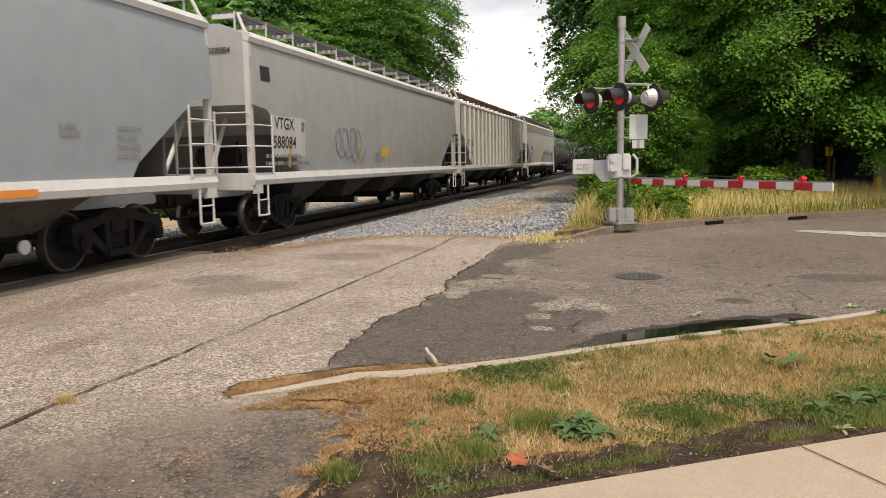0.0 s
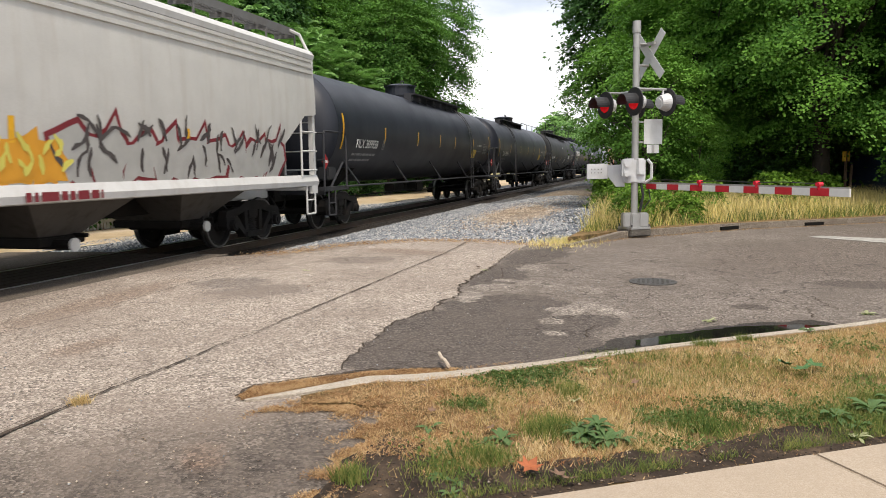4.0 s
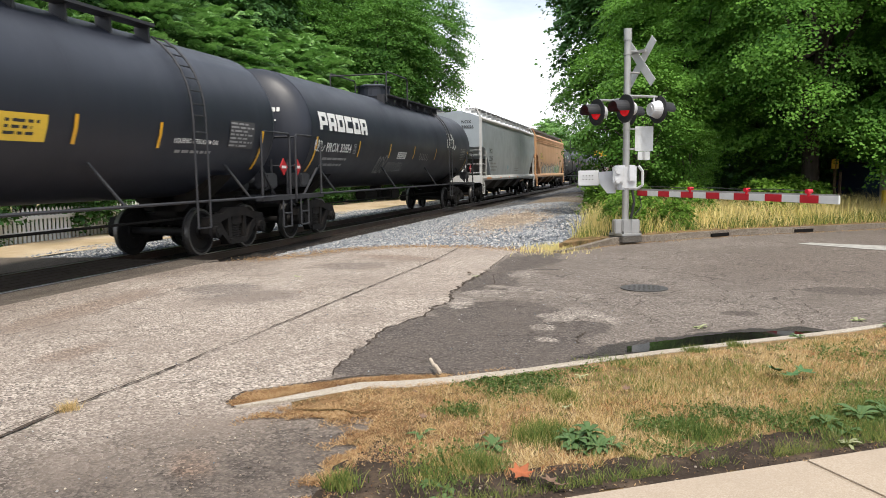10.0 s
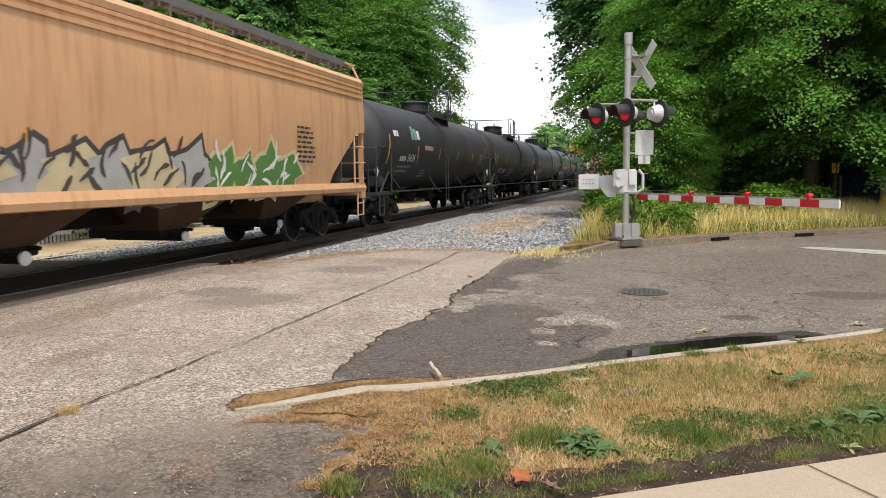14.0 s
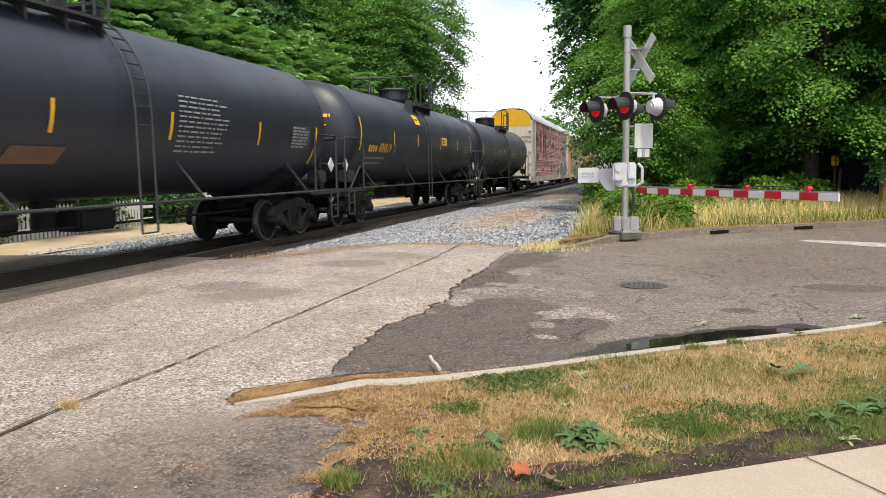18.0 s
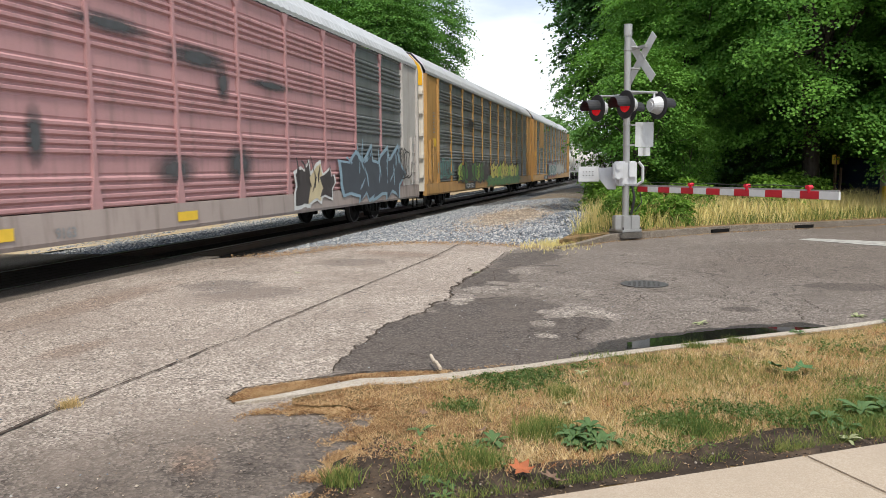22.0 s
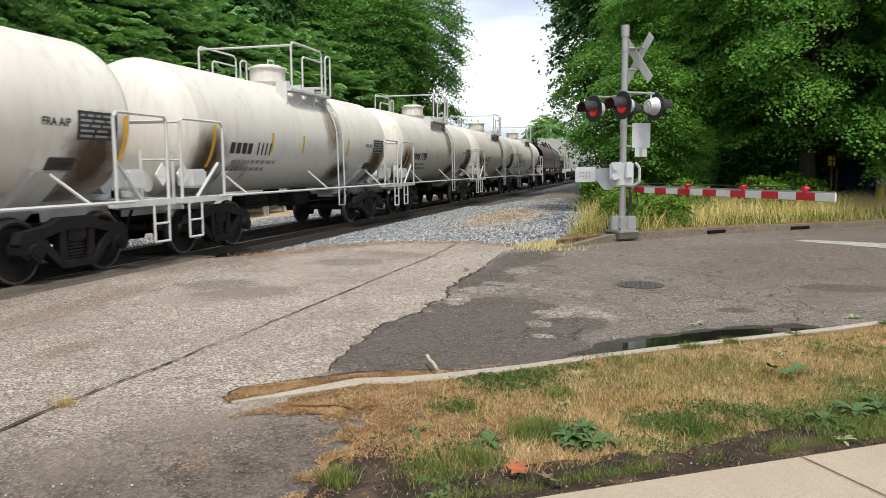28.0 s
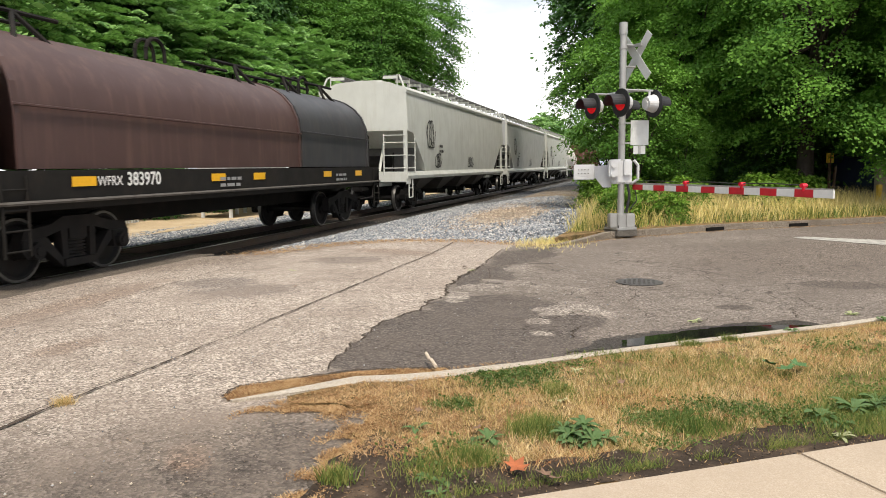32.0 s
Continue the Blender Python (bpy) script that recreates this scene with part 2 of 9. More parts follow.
M_ROAD = asphalt("old_asphalt", (0.385, 0.325, 0.274), (0.68, 0.595, 0.515), (0.262, 0.213, 0.176), 0.88, 62, 0.30, 1.0,
                 [(APRON, (0.120, 0.101, 0.085), 0.92), (APRON_DEEP, (0.060, 0.050, 0.044), 0.75), (TRACKSIDE, (0.165, 0.132, 0.106), 0.75), (TAR, (0.165, 0.145, 0.132), 0.8), (BROWN, (0.17, 0.105, 0.07), 0.55)], 0.45)
NEWER = dict(places=[(7.0, 1.75, 1.75, 0.75, -8), (6.3, 1.25, 1.0, 0.75, -45), (8.3, 1.55, 0.75, 0.75, 0), (10.6, 2.1, 1.3, 0.42, 3), (13.2, 1.9, 1.3, 0.5, -5), (7.5, 0.75, 0.55, 0.4, -40)], ragged=0.32, rscale=2.2, soft=0.10)
BARE = dict(places=[(9.55, 1.85, 0.42, 0.30, 60), (9.55, 0.95, 0.26, 0.48, 0), (8.85, 2.12, 0.36, 0.14, 10), (8.15, 0.88, 0.30, 0.20, 0), (7.55, 0.97, 0.16, 0.12, 0), (7.0, 0.86, 0.10, 0.12, 0), (9.9, 1.35, 0.7, 0.22, 60), (11.5, 1.75, 0.5, 0.22, 0), (8.4, 0.55, 0.5, 0.14, 40)], ragged=0.62, rscale=3.2, soft=0.16)
FARLANE = dict(places=[(13.6, -3.6, 3.2, 2.6, -40), (20.0, -9.0, 6.0, 4.0, -45)], ragged=0.2, rscale=1.0, soft=0.4)
OIL = dict(places=[(10.65, -2.55, 0.34, 0.55, 0), (8.75, -1.03, 0.16, 0.2, 0)], ragged=0.22, rscale=3.0, soft=0.15)
M_MIDROAD = asphalt("weathered_grey_asphalt", (0.212, 0.180, 0.154), (0.40, 0.345, 0.298), (0.142, 0.117, 0.099), 0.85, 66, 0.35, 1.0,
                    [(FARLANE, (0.150, 0.122, 0.102), 0.75), (NEWER, (0.092, 0.078, 0.069), 0.92), (BARE, (0.325, 0.285, 0.245), 0.85), (OIL, (0.085, 0.070, 0.060), 0.85)], 0.75)
M_WORN = asphalt("worn_dark_asphalt", (0.118, 0.098, 0.080), (0.21, 0.18, 0.15), (0.070, 0.056, 0.045), 0.9, 95, 0.42, 0.6)
M_CRACK = plain("crack_fill", (0.095, 0.075, 0.06), 0.95, 0, 0.6, 18, 0.1)
M_CONC = asphalt("kerb_concrete", (0.46, 0.41, 0.34), (0.58, 0.53, 0.46), (0.34, 0.28, 0.21), 0.9, 120, 0.6, 0.6)
M_WALK = asphalt("pavement_concrete", (0.385, 0.312, 0.236), (0.43, 0.36, 0.285), (0.31, 0.25, 0.19), 0.9, 170, 0.85, 0.3)
M_FARKERB = asphalt("far_kerb_concrete", (0.27, 0.23, 0.185), (0.38, 0.33, 0.27), (0.15, 0.12, 0.092), 0.9, 60)
M_GROUND = earthy("ground_earth", [(0.3, (0.10, 0.12, 0.04)), (0.5, (0.24, 0.21, 0.10)), (0.7, (0.36, 0.29, 0.17))])
M_FARDIRT = earthy("dry_dirt", [(0.3, (0.33, 0.26, 0.15)), (0.5, (0.44, 0.34, 0.22)), (0.7, (0.52, 0.43, 0.31))], 0.5)
M_SOIL = earthy("dark_soil", [(0.3, (0.022, 0.017, 0.014)), (0.5, (0.05, 0.037, 0.028)), (0.7, (0.12, 0.085, 0.058))], 5.0)
M_LAWN = earthy("dry_lawn", [(0.30, (0.06, 0.048, 0.022)), (0.44, (0.14, 0.10, 0.045)), (0.58, (0.25, 0.16, 0.08)), (0.75, (0.17, 0.10, 0.045))], 5.0, 0.95, 110)
M_BALLAST = stony("ballast", (0.05, 0.057, 0.068), (0.165, 0.18, 0.20), (0.42, 0.43, 0.43), 20, 0.06, (0.20, 0.14, 0.09), 0.4)
M_GRAVELDIRT = stony("dirty_gravel", (0.17, 0.15, 0.13), (0.34, 0.29, 0.23), (0.52, 0.45, 0.36), 26, 0.04, (0.30, 0.22, 0.14), 0.85)
M_TRACKBED = stony("oily_ballast", (0.022, 0.02, 0.018), (0.055, 0.048, 0.042), (0.11, 0.10, 0.09), 20, 0.05, (0.06, 0.045, 0.035), 0.8)
M_RAIL = paint("rail_steel", (0.10, 0.075, 0.06), (0.16, 0.08, 0.04), 0.5, 0.6, 0.5, False)
M_RAILTOP = plain("rail_head", (0.42, 0.41, 0.40), 0.28, 1.0, 0.2, 30)
M_TIE = plain("creosoted_wood", (0.055, 0.042, 0.034), 0.9, 0, 0.5, 14, 0.15)


# ---- mesh helpers ----
def finish(bm, name, material, smooth=False):
    me = bpy.data.meshes.new(name)
    bm.to_mesh(me)
    bm.free()
    me.materials.append(material)
    if smooth:
        me.shade_smooth()
        me.set_sharp_from_angle(angle=radians(38))
    return me


def part(name, bm, material, parent=None, label="", smooth=False):
    me = bm if isinstance(bm, bpy.types.Mesh) else finish(bm, name, material, smooth)
    ob = new(name, me)
    if parent is not None:
        ob.parent = parent
    if label:
        tagged(ob, label)
    return ob


def box(bm, c, s, rz=0.0, bevel=0.0, m=None):
    """A box about c with sizes s."""
    mat = Matrix.Translation(c) @ Matrix.Rotation(rz, 4, "Z") if m is None else m
    vs = [bm.verts.new(mat @ Vector((i * s[0] / 2, j * s[1] / 2, k * s[2] / 2))) for i in (-1, 1) for j in (-1, 1) for k in (-1, 1)]
    fs = [bm.faces.new([vs[i] for i in q]) for q in ((0, 1, 3, 2), (4, 6, 7, 5), (0, 4, 5, 1), (2, 3, 7, 6), (0, 2, 6, 4), (1, 5, 7, 3))]
    if bevel:
        bmesh.ops.bevel(bm, geom=list({e for f in fs for e in f.edges}), offset=bevel, segments=2, affect="EDGES")
    return bm


def rod(bm, a, b, r, r2=None, seg=8):
    """A round bar from a to b."""
    a, b = Vector(a), Vector(b)
    r2 = r if r2 is None else r2
    q = (b - a).to_track_quat("Z", "Y").to_matrix()
    rings = []
    for p, rr in ((a, r), (b, r2)):
        rings.append([bm.verts.new(p + q @ Vector((rr * math.cos(2 * math.pi * i / seg), rr * math.sin(2 * math.pi * i / seg), 0))) for i in range(seg)])
    for i in range(seg):
        bm.faces.new((rings[0][i], rings[0][(i + 1) % seg], rings[1][(i + 1) % seg], rings[1][i]))
    bm.faces.new(rings[0][::-1])
    bm.faces.new(rings[1])
    return bm


def pipe(bm, pts, r, seg=6):
    for a, b in zip(pts, pts[1:]):
        rod(bm, a, b, r, seg=seg)
    return bm


def sweep(bm, sections, closed=True, caps=True):
    """Skin over sections: lists of points, one list a station."""
    rings = [[bm.verts.new(p) for p in s] for s in sections]
    n = len(rings[0])
    for a, b in zip(rings, rings[1:]):
        for i in range(n if closed else n - 1):
            bm.faces.new((a[i], a[(i + 1) % n], b[(i + 1) % n], b[i]))
    if caps and closed:
        bm.faces.new(rings[0][::-1])
        bm.faces.new(rings[-1])
    bmesh.ops.recalc_face_normals(bm, faces=bm.faces[:])
    return bm


def prism(bm, prof, x0, x1):
    """A profile of (y, z) drawn out along x."""
    return sweep(bm, [[(x, y, z) for y, z in prof] for x in (x0, x1)])


def ring_x(x, r, cz, n=40, cy=0.0):
    return [(x, cy + r * math.sin(2 * math.pi * i / n), cz + r * math.cos(2 * math.pi * i / n)) for i in range(n)]


def flat(name, pts, z, material, thick=0.0):
    """A level sheet with the given outline, with a skirt if it is thick."""
    bm = bmesh.new()
    vs = [bm.verts.new((x, y, z)) for x, y in pts]
    f = bm.faces.new(vs)
    f.normal_update()
    if f.normal.z < 0:
        f.normal_flip()
    if thick:
        r = bmesh.ops.extrude_face_region(bm, geom=[f])
        bmesh.ops.translate(bm, verts=[v for v in r["geom"] if isinstance(v, bmesh.types.BMVert)], vec=(0, 0, -thick))
        bmesh.ops.recalc_face_normals(bm, faces=bm.faces[:])
        f2 = max(bm.faces, key=lambda q: q.calc_center_median().z)
        if f2.normal.z < 0:
            bmesh.ops.reverse_faces(bm, faces=bm.faces[:])
    return part(name, bm, material)


def rough_line(pts, step, amount, seed):
    """Points along a line with a ragged course."""
    rnd = random.Random(seed)
    res = []
    for (ax, ay), (bx, by) in zip(pts, pts[1:]):
        n = max(1, int(math.hypot(bx - ax, by - ay) / step))
        for i in range(n):
            k = i / n
            res.append((ax + (bx - ax) * k + rnd.uniform(-amount, amount), ay + (by - ay) * k + rnd.uniform(-amount, amount)))
    res.append(pts[-1])
    return res


def ribbon(name, pts, width, z, material, seed=1):
    """A thin ragged strip along a line."""
    rnd = random.Random(seed)
    bm = bmesh.new()
    rows = []
    for i, (x, y) in enumerate(pts):
        ax, ay = pts[max(0, i - 1)]
        bx, by = pts[min(len(pts) - 1, i + 1)]
        d = math.hypot(bx - ax, by - ay) or 1
        w = width * rnd.uniform(0.35, 1.3) / 2
        nx, ny = -(by - ay) / d * w, (bx - ax) / d * w
        rows.append((bm.verts.new((x + nx, y + ny, z)), bm.verts.new((x - nx, y - ny, z))))
    for a, b in zip(rows, rows[1:]):
        bm.faces.new((a[0], a[1], b[1], b[0]))
    bmesh.ops.recalc_face_normals(bm, faces=bm.faces[:])
    for f in bm.faces:
        if f.normal.z < 0:
            f.normal_flip()
    return part(name, bm, material)


def letters(text, size, material, wrap=None, at=(0, 0), spread=1.0, name="lettering", parent=None, label="", bold=0.006):
    """Lettering on a side that faces -y, its lower left corner at (x, z); wrap gives the side's y at a height."""
    cu = bpy.data.curves.new("text", "FONT")
    cu.body, cu.size, cu.space_character, cu.offset = text, size, spread, bold
    cu.resolution_u = 3
    tmp = bpy.data.objects.new("text", cu)
    me = bpy.data.meshes.new_from_object(tmp)
    bpy.data.objects.remove(tmp)
    for v in me.vertices:
        x, z = v.co.x + at[0], v.co.y + at[1]
        v.co = (x, wrap(x, z) - 0.012, z)
    me.materials.clear()
    me.materials.append(material)
    me.name = name
    return part(name, me, material, parent, label)


def end_letters(text, size, material, x, y, z, parent):
    """Lettering on an end that faces -x, starting at y and running towards -y."""
    ob = letters(text, size, material, lambda u, v: 0.0, (0, 0), parent=parent, bold=0.003)
    ob.matrix_basis = pose(x, y, z, 0, 0, -90)
    return ob


def decal(name, parent, material, wrap, x0, z0, w, h, label="", lift=0.010, slant=0.0):
    """A painted panel that follows the side."""
    bm = bmesh.new()
    nx, nz = max(1, int(w / 0.8)), max(1, int(h / 0.15))
    g = [[bm.verts.new((x0 + w * i / nx + slant * h * j / nz, wrap(x0 + w * i / nx, z0 + h * j / nz) - lift, z0 + h * j / nz)) for j in range(nz + 1)] for i in range(nx + 1)]
    for i in range(nx):
        for j in range(nz):
            bm.faces.new((g[i][j], g[i + 1][j], g[i + 1][j + 1], g[i][j + 1]))
    return part(name, bm, material, parent, label)


def bars(name, parent, material, wrap, x0, z0, w, rows, pitch, h, seed=3, label=""):
    """Writing too small to read: rows of short bars."""
    rnd = random.Random(seed)
    bm = bmesh.new()
    for r in range(rows):
        x = x0
        end = x0 + w * rnd.uniform(0.7, 1.0)
        z = z0 + r * pitch
        while x < end:
            l = min(rnd.uniform(0.06, 0.3), end - x + 0.02)
            q = [(x, z), (x + l, z), (x + l, z + h), (x, z + h)]
            bm.faces.new([bm.verts.new((a, wrap(a, b) - 0.011, b)) for a, b in q])
            x += l + 0.05
    return part(name, bm, material, parent, label)


# ---- ground, street, track ----

KERB = [(4.50, 2.66), (4.74, 2.44), (5.21, 2.03), (5.32, 1.70), (5.46, 1.46), (5.86, 0.88), (6.24, 0.44), (6.63, -0.05), (7.23, -0.85), (7.92, -1.80), (8.8, -2.85), (14.0, -8.9), (34.0, -32.0)]
FARKERB = [(14.75, 1.70), (15.4, 1.30), (16.52, 0.72), (17.48, -0.22), (19.05, -1.78), (20.12, -3.3), (21.25, -4.95), (23.0, -7.2), (44.0, -31.0)]
GRAVEL_EDGE = [(12.4, 7.0), (13.3, 6.45), (14.5, 6.05), (15.5, 4.9), (15.6, 3.4), (15.3, 2.5), (14.75, 1.70)]

bm = bmesh.new()
rad = [0, 6, 14, 30, 60, 120, 260, 600, 1500]
n = 36
rings = [[bm.verts.new((25 + r * math.cos(2 * math.pi * i / n), 4 + r * math.sin(2 * math.pi * i / n), -0.30)) for i in range(n)] for r in rad[1:]]
c0 = bm.verts.new((25, 4, -0.30))
for i in range(n):
    bm.faces.new((c0, rings[0][i], rings[0][(i + 1) % n]))
    for p, q in zip(rings, rings[1:]):
        bm.faces.new((p[i], q[i], q[(i + 1) % n], p[(i + 1) % n]))
tagged(part("ground", bm, M_GROUND), "dry earth and sparse grass under everything", "ground", "", "structure")

edge = rough_line(GRAVEL_EDGE, 0.12, 0.05, 2)
road_pts = [(-60, -40), (-60, 7.55), (12.0, 7.55)] + edge[2:] + FARKERB[1:] + [(44, -40)]
road = tagged(flat("road", road_pts, 0.0, M_ROAD, 0.28), "old pale asphalt street with cracks and stains", "road", "", "structure")

# the cross street: weathered grey asphalt, and a ragged newer course that is wearing off
dark_edge = rough_line([(5.36, 2.30), (5.78, 2.42), (6.53, 2.47), (7.14, 2.48), (7.56, 2.45), (7.89, 2.32), (8.37, 2.38), (8.86, 2.24), (9.6, 2.42), (10.5, 2.45), (11.25, 2.38), (12.4, 2.42), (14.0, 2.46), (15.2, 2.2)], 0.09, 0.04, 5)
dark_pts = dark_edge + [(15.35, 1.25)] + [(x - 0.12, y - 0.05) for x, y in FARKERB[2:]] + [(33.9, -31.9)] + [(x + 0.05, y + 0.04) for x, y in KERB[-2:0:-1]]
tagged(flat("road", dark_pts, 0.004, M_MIDROAD, 0.003), "weathered grey asphalt lane with fine cracks", "road", "", "structure")
for k, (line, wdt) in enumerate((
        ([(2.2, 3.74), (3.59, 3.72), (4.05, 3.74)], 0.034), ([(4.05, 3.74), (4.61, 3.73), (5.19, 3.69), (5.92, 3.70)], 0.022), ([(5.92, 3.70), (6.36, 3.63), (7.17, 3.68)], 0.011), ([(7.05, 3.66), (8.6, 3.64), (9.5, 3.63)], 0.020), ([(9.4, 3.64), (10.75, 3.63), (12.39, 3.60)], 0.018), ([(12.3, 3.59), (14.2, 3.64), (15.2, 3.7)], 0.022),
        ([(3.3, 3.80), (4.3, 3.79), (5.0, 3.74)], 0.007), ([(6.2, 3.69), (7.4, 3.62), (8.4, 3.66)], 0.006), ([(8.8, 3.66), (10.2, 3.60), (11.6, 3.65)], 0.006),
        ([(4.2, 6.1), (5.91, 6.05), (7.0, 6.0), (8.11, 6.08)], 0.011), ([(8.3, 6.1), (9.6, 6.2), (10.93, 6.28), (12.34, 6.29)], 0.012),
        ([(5.76, 5.3), (5.62, 4.7), (5.66, 4.17), (5.95, 3.75)], 0.006), ([(6.9, 3.54), (6.95, 3.2), (6.86, 2.95), (6.6, 2.57)], 0.007), ([(7.2, 5.9), (6.6, 4.9), (6.75, 4.0)], 0.005), ([(9.4, 3.6), (9.2, 3.0), (9.35, 2.4)], 0.007), ([(11.2, 3.6), (11.0, 3.0), (11.3, 2.4)], 0.008), ([(12.6, 3.6), (12.9, 4.6), (12.6, 5.8)], 0.008),
        ([(9.9, -0.2), (10.6, 0.9), (10.2, 2.3)], 0.009), ([(10.0, -0.4), (9.2, -1.2), (8.8, -2.2)], 0.010), ([(10.0, 0.3), (9.4, 0.8), (9.0, 1.6)], 0.009),
        ([(10.8, 0.1), (12.2, 0.9), (13.6, 2.3)], 0.010), ([(12.5, 2.4), (12.9, 1.0), (12.4, -0.8), (13.2, -2.0)], 0.009), ([(9.6, 2.4), (10.4, 2.0), (11.3, 2.2), (12.2, 1.9)], 0.012))):
    tagged(ribbon("crack", rough_line(line, 0.07, 0.010, 30 + k), wdt, 0.0125, M_CRACK, k), "dark open crack in the asphalt", "crack", "", "structure")
rc = random.Random(77)
for k in range(34):
    x, y, a = rc.uniform(6.9, 13.5), rc.uniform(-2.6, 1.4), rc.uniform(0, 6.28)
    line = [(x, y)]
    for q in range(rc.randint(2, 4)):
        a += rc.uniform(-0.9, 0.9)
        x, y = x + 0.28 * math.cos(a), y + 0.28 * math.sin(a)
        line.append((x, y))
    if all(u > 6.6 - 0.72 * min(0, v) - 0.85 * max(0, v) + 0.25 for u, v in line):
        tagged(ribbon("crack", rough_line(line, 0.05, 0.02, 300 + k), rc.uniform(0.007, 0.014), 0.012, M_CRACK, k), "hairline crack in the asphalt", "crack", "", "structure")
worn = [(4.4, 2.6), (4.6, 1.6), (3.9, 1.56), (3.3, 1.5), (2.2, 1.6), (2.0, 3.2), (3.4, 3.3), (4.1, 2.9)]
for q in range(0, len(dark_edge) - 6, 11):
    seg = [(x, y - 0.012) for x, y in dark_edge[q:q + 12]]
    tagged(ribbon("crack", seg, 0.034 if 14 < q < 60 else 0.016, 0.0125, M_CRACK, 9 + q), "dark gap at the asphalt's ragged edge", "crack", "", "structure")


def offset_line(pts, d):
    res = []
    for i, (x, y) in enumerate(pts):
        ax, ay = pts[max(0, i - 1)]
        bx, by = pts[min(len(pts) - 1, i + 1)]
        l = math.hypot(bx - ax, by - ay)
        res.append((x + (by - ay) / l * d, y - (bx - ax) / l * d))
    return res


def kerb(name, line, width, z0, z1, mat, label):
    """A kerb along a line, its body to the right of the line's course."""
    wide = width if isinstance(width, list) else [width] * len(line)
    inner = [offset_line(line, w)[i] for i, w in enumerate(wide)]
    bm = bmesh.new()
    secs = []
    for (x, y), (u, v), a, b in zip(line, inner, z0, z1):
        secs.append([(x, y, -0.2), (x, y, a - 0.02), (x + 0.12 * (u - x), y + 0.12 * (v - y), a), (u, v, b), (u, v, -0.2)])
    sweep(bm, secs)
    return tagged(part(name, bm, mat), label, "kerb", "", "structure")


def subdivided(pts, step):
    return rough_line(pts, step, 0.0, 1)


kl = subdivided(KERB, 0.3)
kerb("kerb", kl, [0.12 + 0.09 * math.sin(math.pi * min(1.0, i / 7)) - 0.07 * max(0.0, 1 - i / 3) for i in range(len(kl))], [min(0.028, 0.012 + 0.004 * i) for i in range(len(kl))], [min(0.030, 0.016 + 0.004 * i) for i in range(len(kl))], M_CONC, "low pale concrete kerb, broken off at its end")
fl = subdivided(FARKERB, 0.3)
kerb("kerb", fl, 0.16, [min(0.15, 0.03 + 0.02 * i) for i in range(len(fl))], [min(0.155, 0.03 + 0.02 * i) for i in range(len(fl))], M_FARKERB, "weathered concrete kerb with drain gaps")
M_HOLE = plain("dark_drain", (0.012, 0.011, 0.01), 0.9, 0, 0.3, 10, 0.1)
for x, y, a in ((18.725, -1.73, -0.785), (20.262, -3.80, -0.97)):
    bm = bmesh.new()
    box(bm, (x + 0.008, y + 0.008, 0.062), (0.58, 0.05, 0.075), rz=a)
    tagged(part("drain_gap", bm, M_HOLE), "dark drain slot in the kerb", "drain", "", "structure")

# near verge and pavement
WALK = [(2.6, 1.66), (3.59, 0.12), (4.5, -1.29), (8.6, -7.6), (20.0, -25.0)]
inner = [offset_line(KERB, w)[i] for i, w in enumerate([0.23, 0.22, 0.19, 0.16, 0.14, 0.12] + [0.105] * 7)]
verge_edge = [(2.9, 1.45), (3.4, 1.5), (3.95, 1.55), (4.5, 1.6), (4.52, 2.0), (4.40, 2.35)]
vp = rough_line(verge_edge, 0.1, 0.04, 8)[:-1] + [(x + 0.03, y + 0.02) for x, y in inner[1:-1]] + [(20.2, -24.0)] + WALK[::-1][1:]
tagged(flat("verge", vp, 0.022, M_LAWN, 0.2), "dry grass verge between kerb and pavement", "verge", "", "structure")
soil = rough_line([(3.3, 1.5), (3.55, 1.55), (3.9, 1.46), (4.12, 1.42), (3.9, 1.25), (3.7, 1.05), (3.72, 0.75), (3.9, 0.45), (4.0, 0.14), (4.22, -0.22), (4.42, -0.46), (4.64, -0.66), (4.8, -0.88), (4.95, -1.2), (5.3, -1.75), (4.75, -1.68), (4.5, -1.29), (3.59, 0.12), (2.75, 1.42), (3.3, 1.5)], 0.09, 0.06, 12)[:-1]
tagged(flat("soil", soil, 0.027, M_SOIL), "bare dark soil strip along the pavement", "soil", "", "structure")
litterbed = rough_line([(4.48, 2.66), (4.74, 2.45), (4.96, 2.25), (5.21, 2.04), (5.32, 1.71), (5.46, 1.47), (5.58, 1.42), (5.46, 1.80), (5.37, 2.08), (5.14, 2.33), (4.98, 2.52), (4.78, 2.74), (4.58, 2.74), (4.48, 2.66)], 0.06, 0.012, 13)[:-1]
M_LITTER = earthy("leaf_litter", [(0.3, (0.10, 0.055, 0.03)), (0.5, (0.26, 0.15, 0.075)), (0.7, (0.42, 0.28, 0.15))], 9, 0.95, 120)
# dark ribbon that paints the edge shadow along the asphalt's broken rim
tagged(ribbon("crack", rough_line([(4.56, 2.76), (4.80, 2.76), (5.0, 2.54), (5.16, 2.35), (5.40, 2.10), (5.49, 1.80), (5.62, 1.40)], 0.05, 0.02, 91), 0.034, 0.0135, M_CRACK, 3), "shadow line painted along the asphalt's broken rim", "crack", "", "structure")
tagged(flat("gutter_litter", litterbed, 0.0115, M_LITTER), "rust-brown leaf litter in the gutter", "litter", "", "structure")
walk_line = [(x, y) for x, y in WALK]
back = offset_line(walk_line, 1.5)
pav = tagged(new("pavement"), "pale concrete pavement slabs", "pavement", "", "structure")


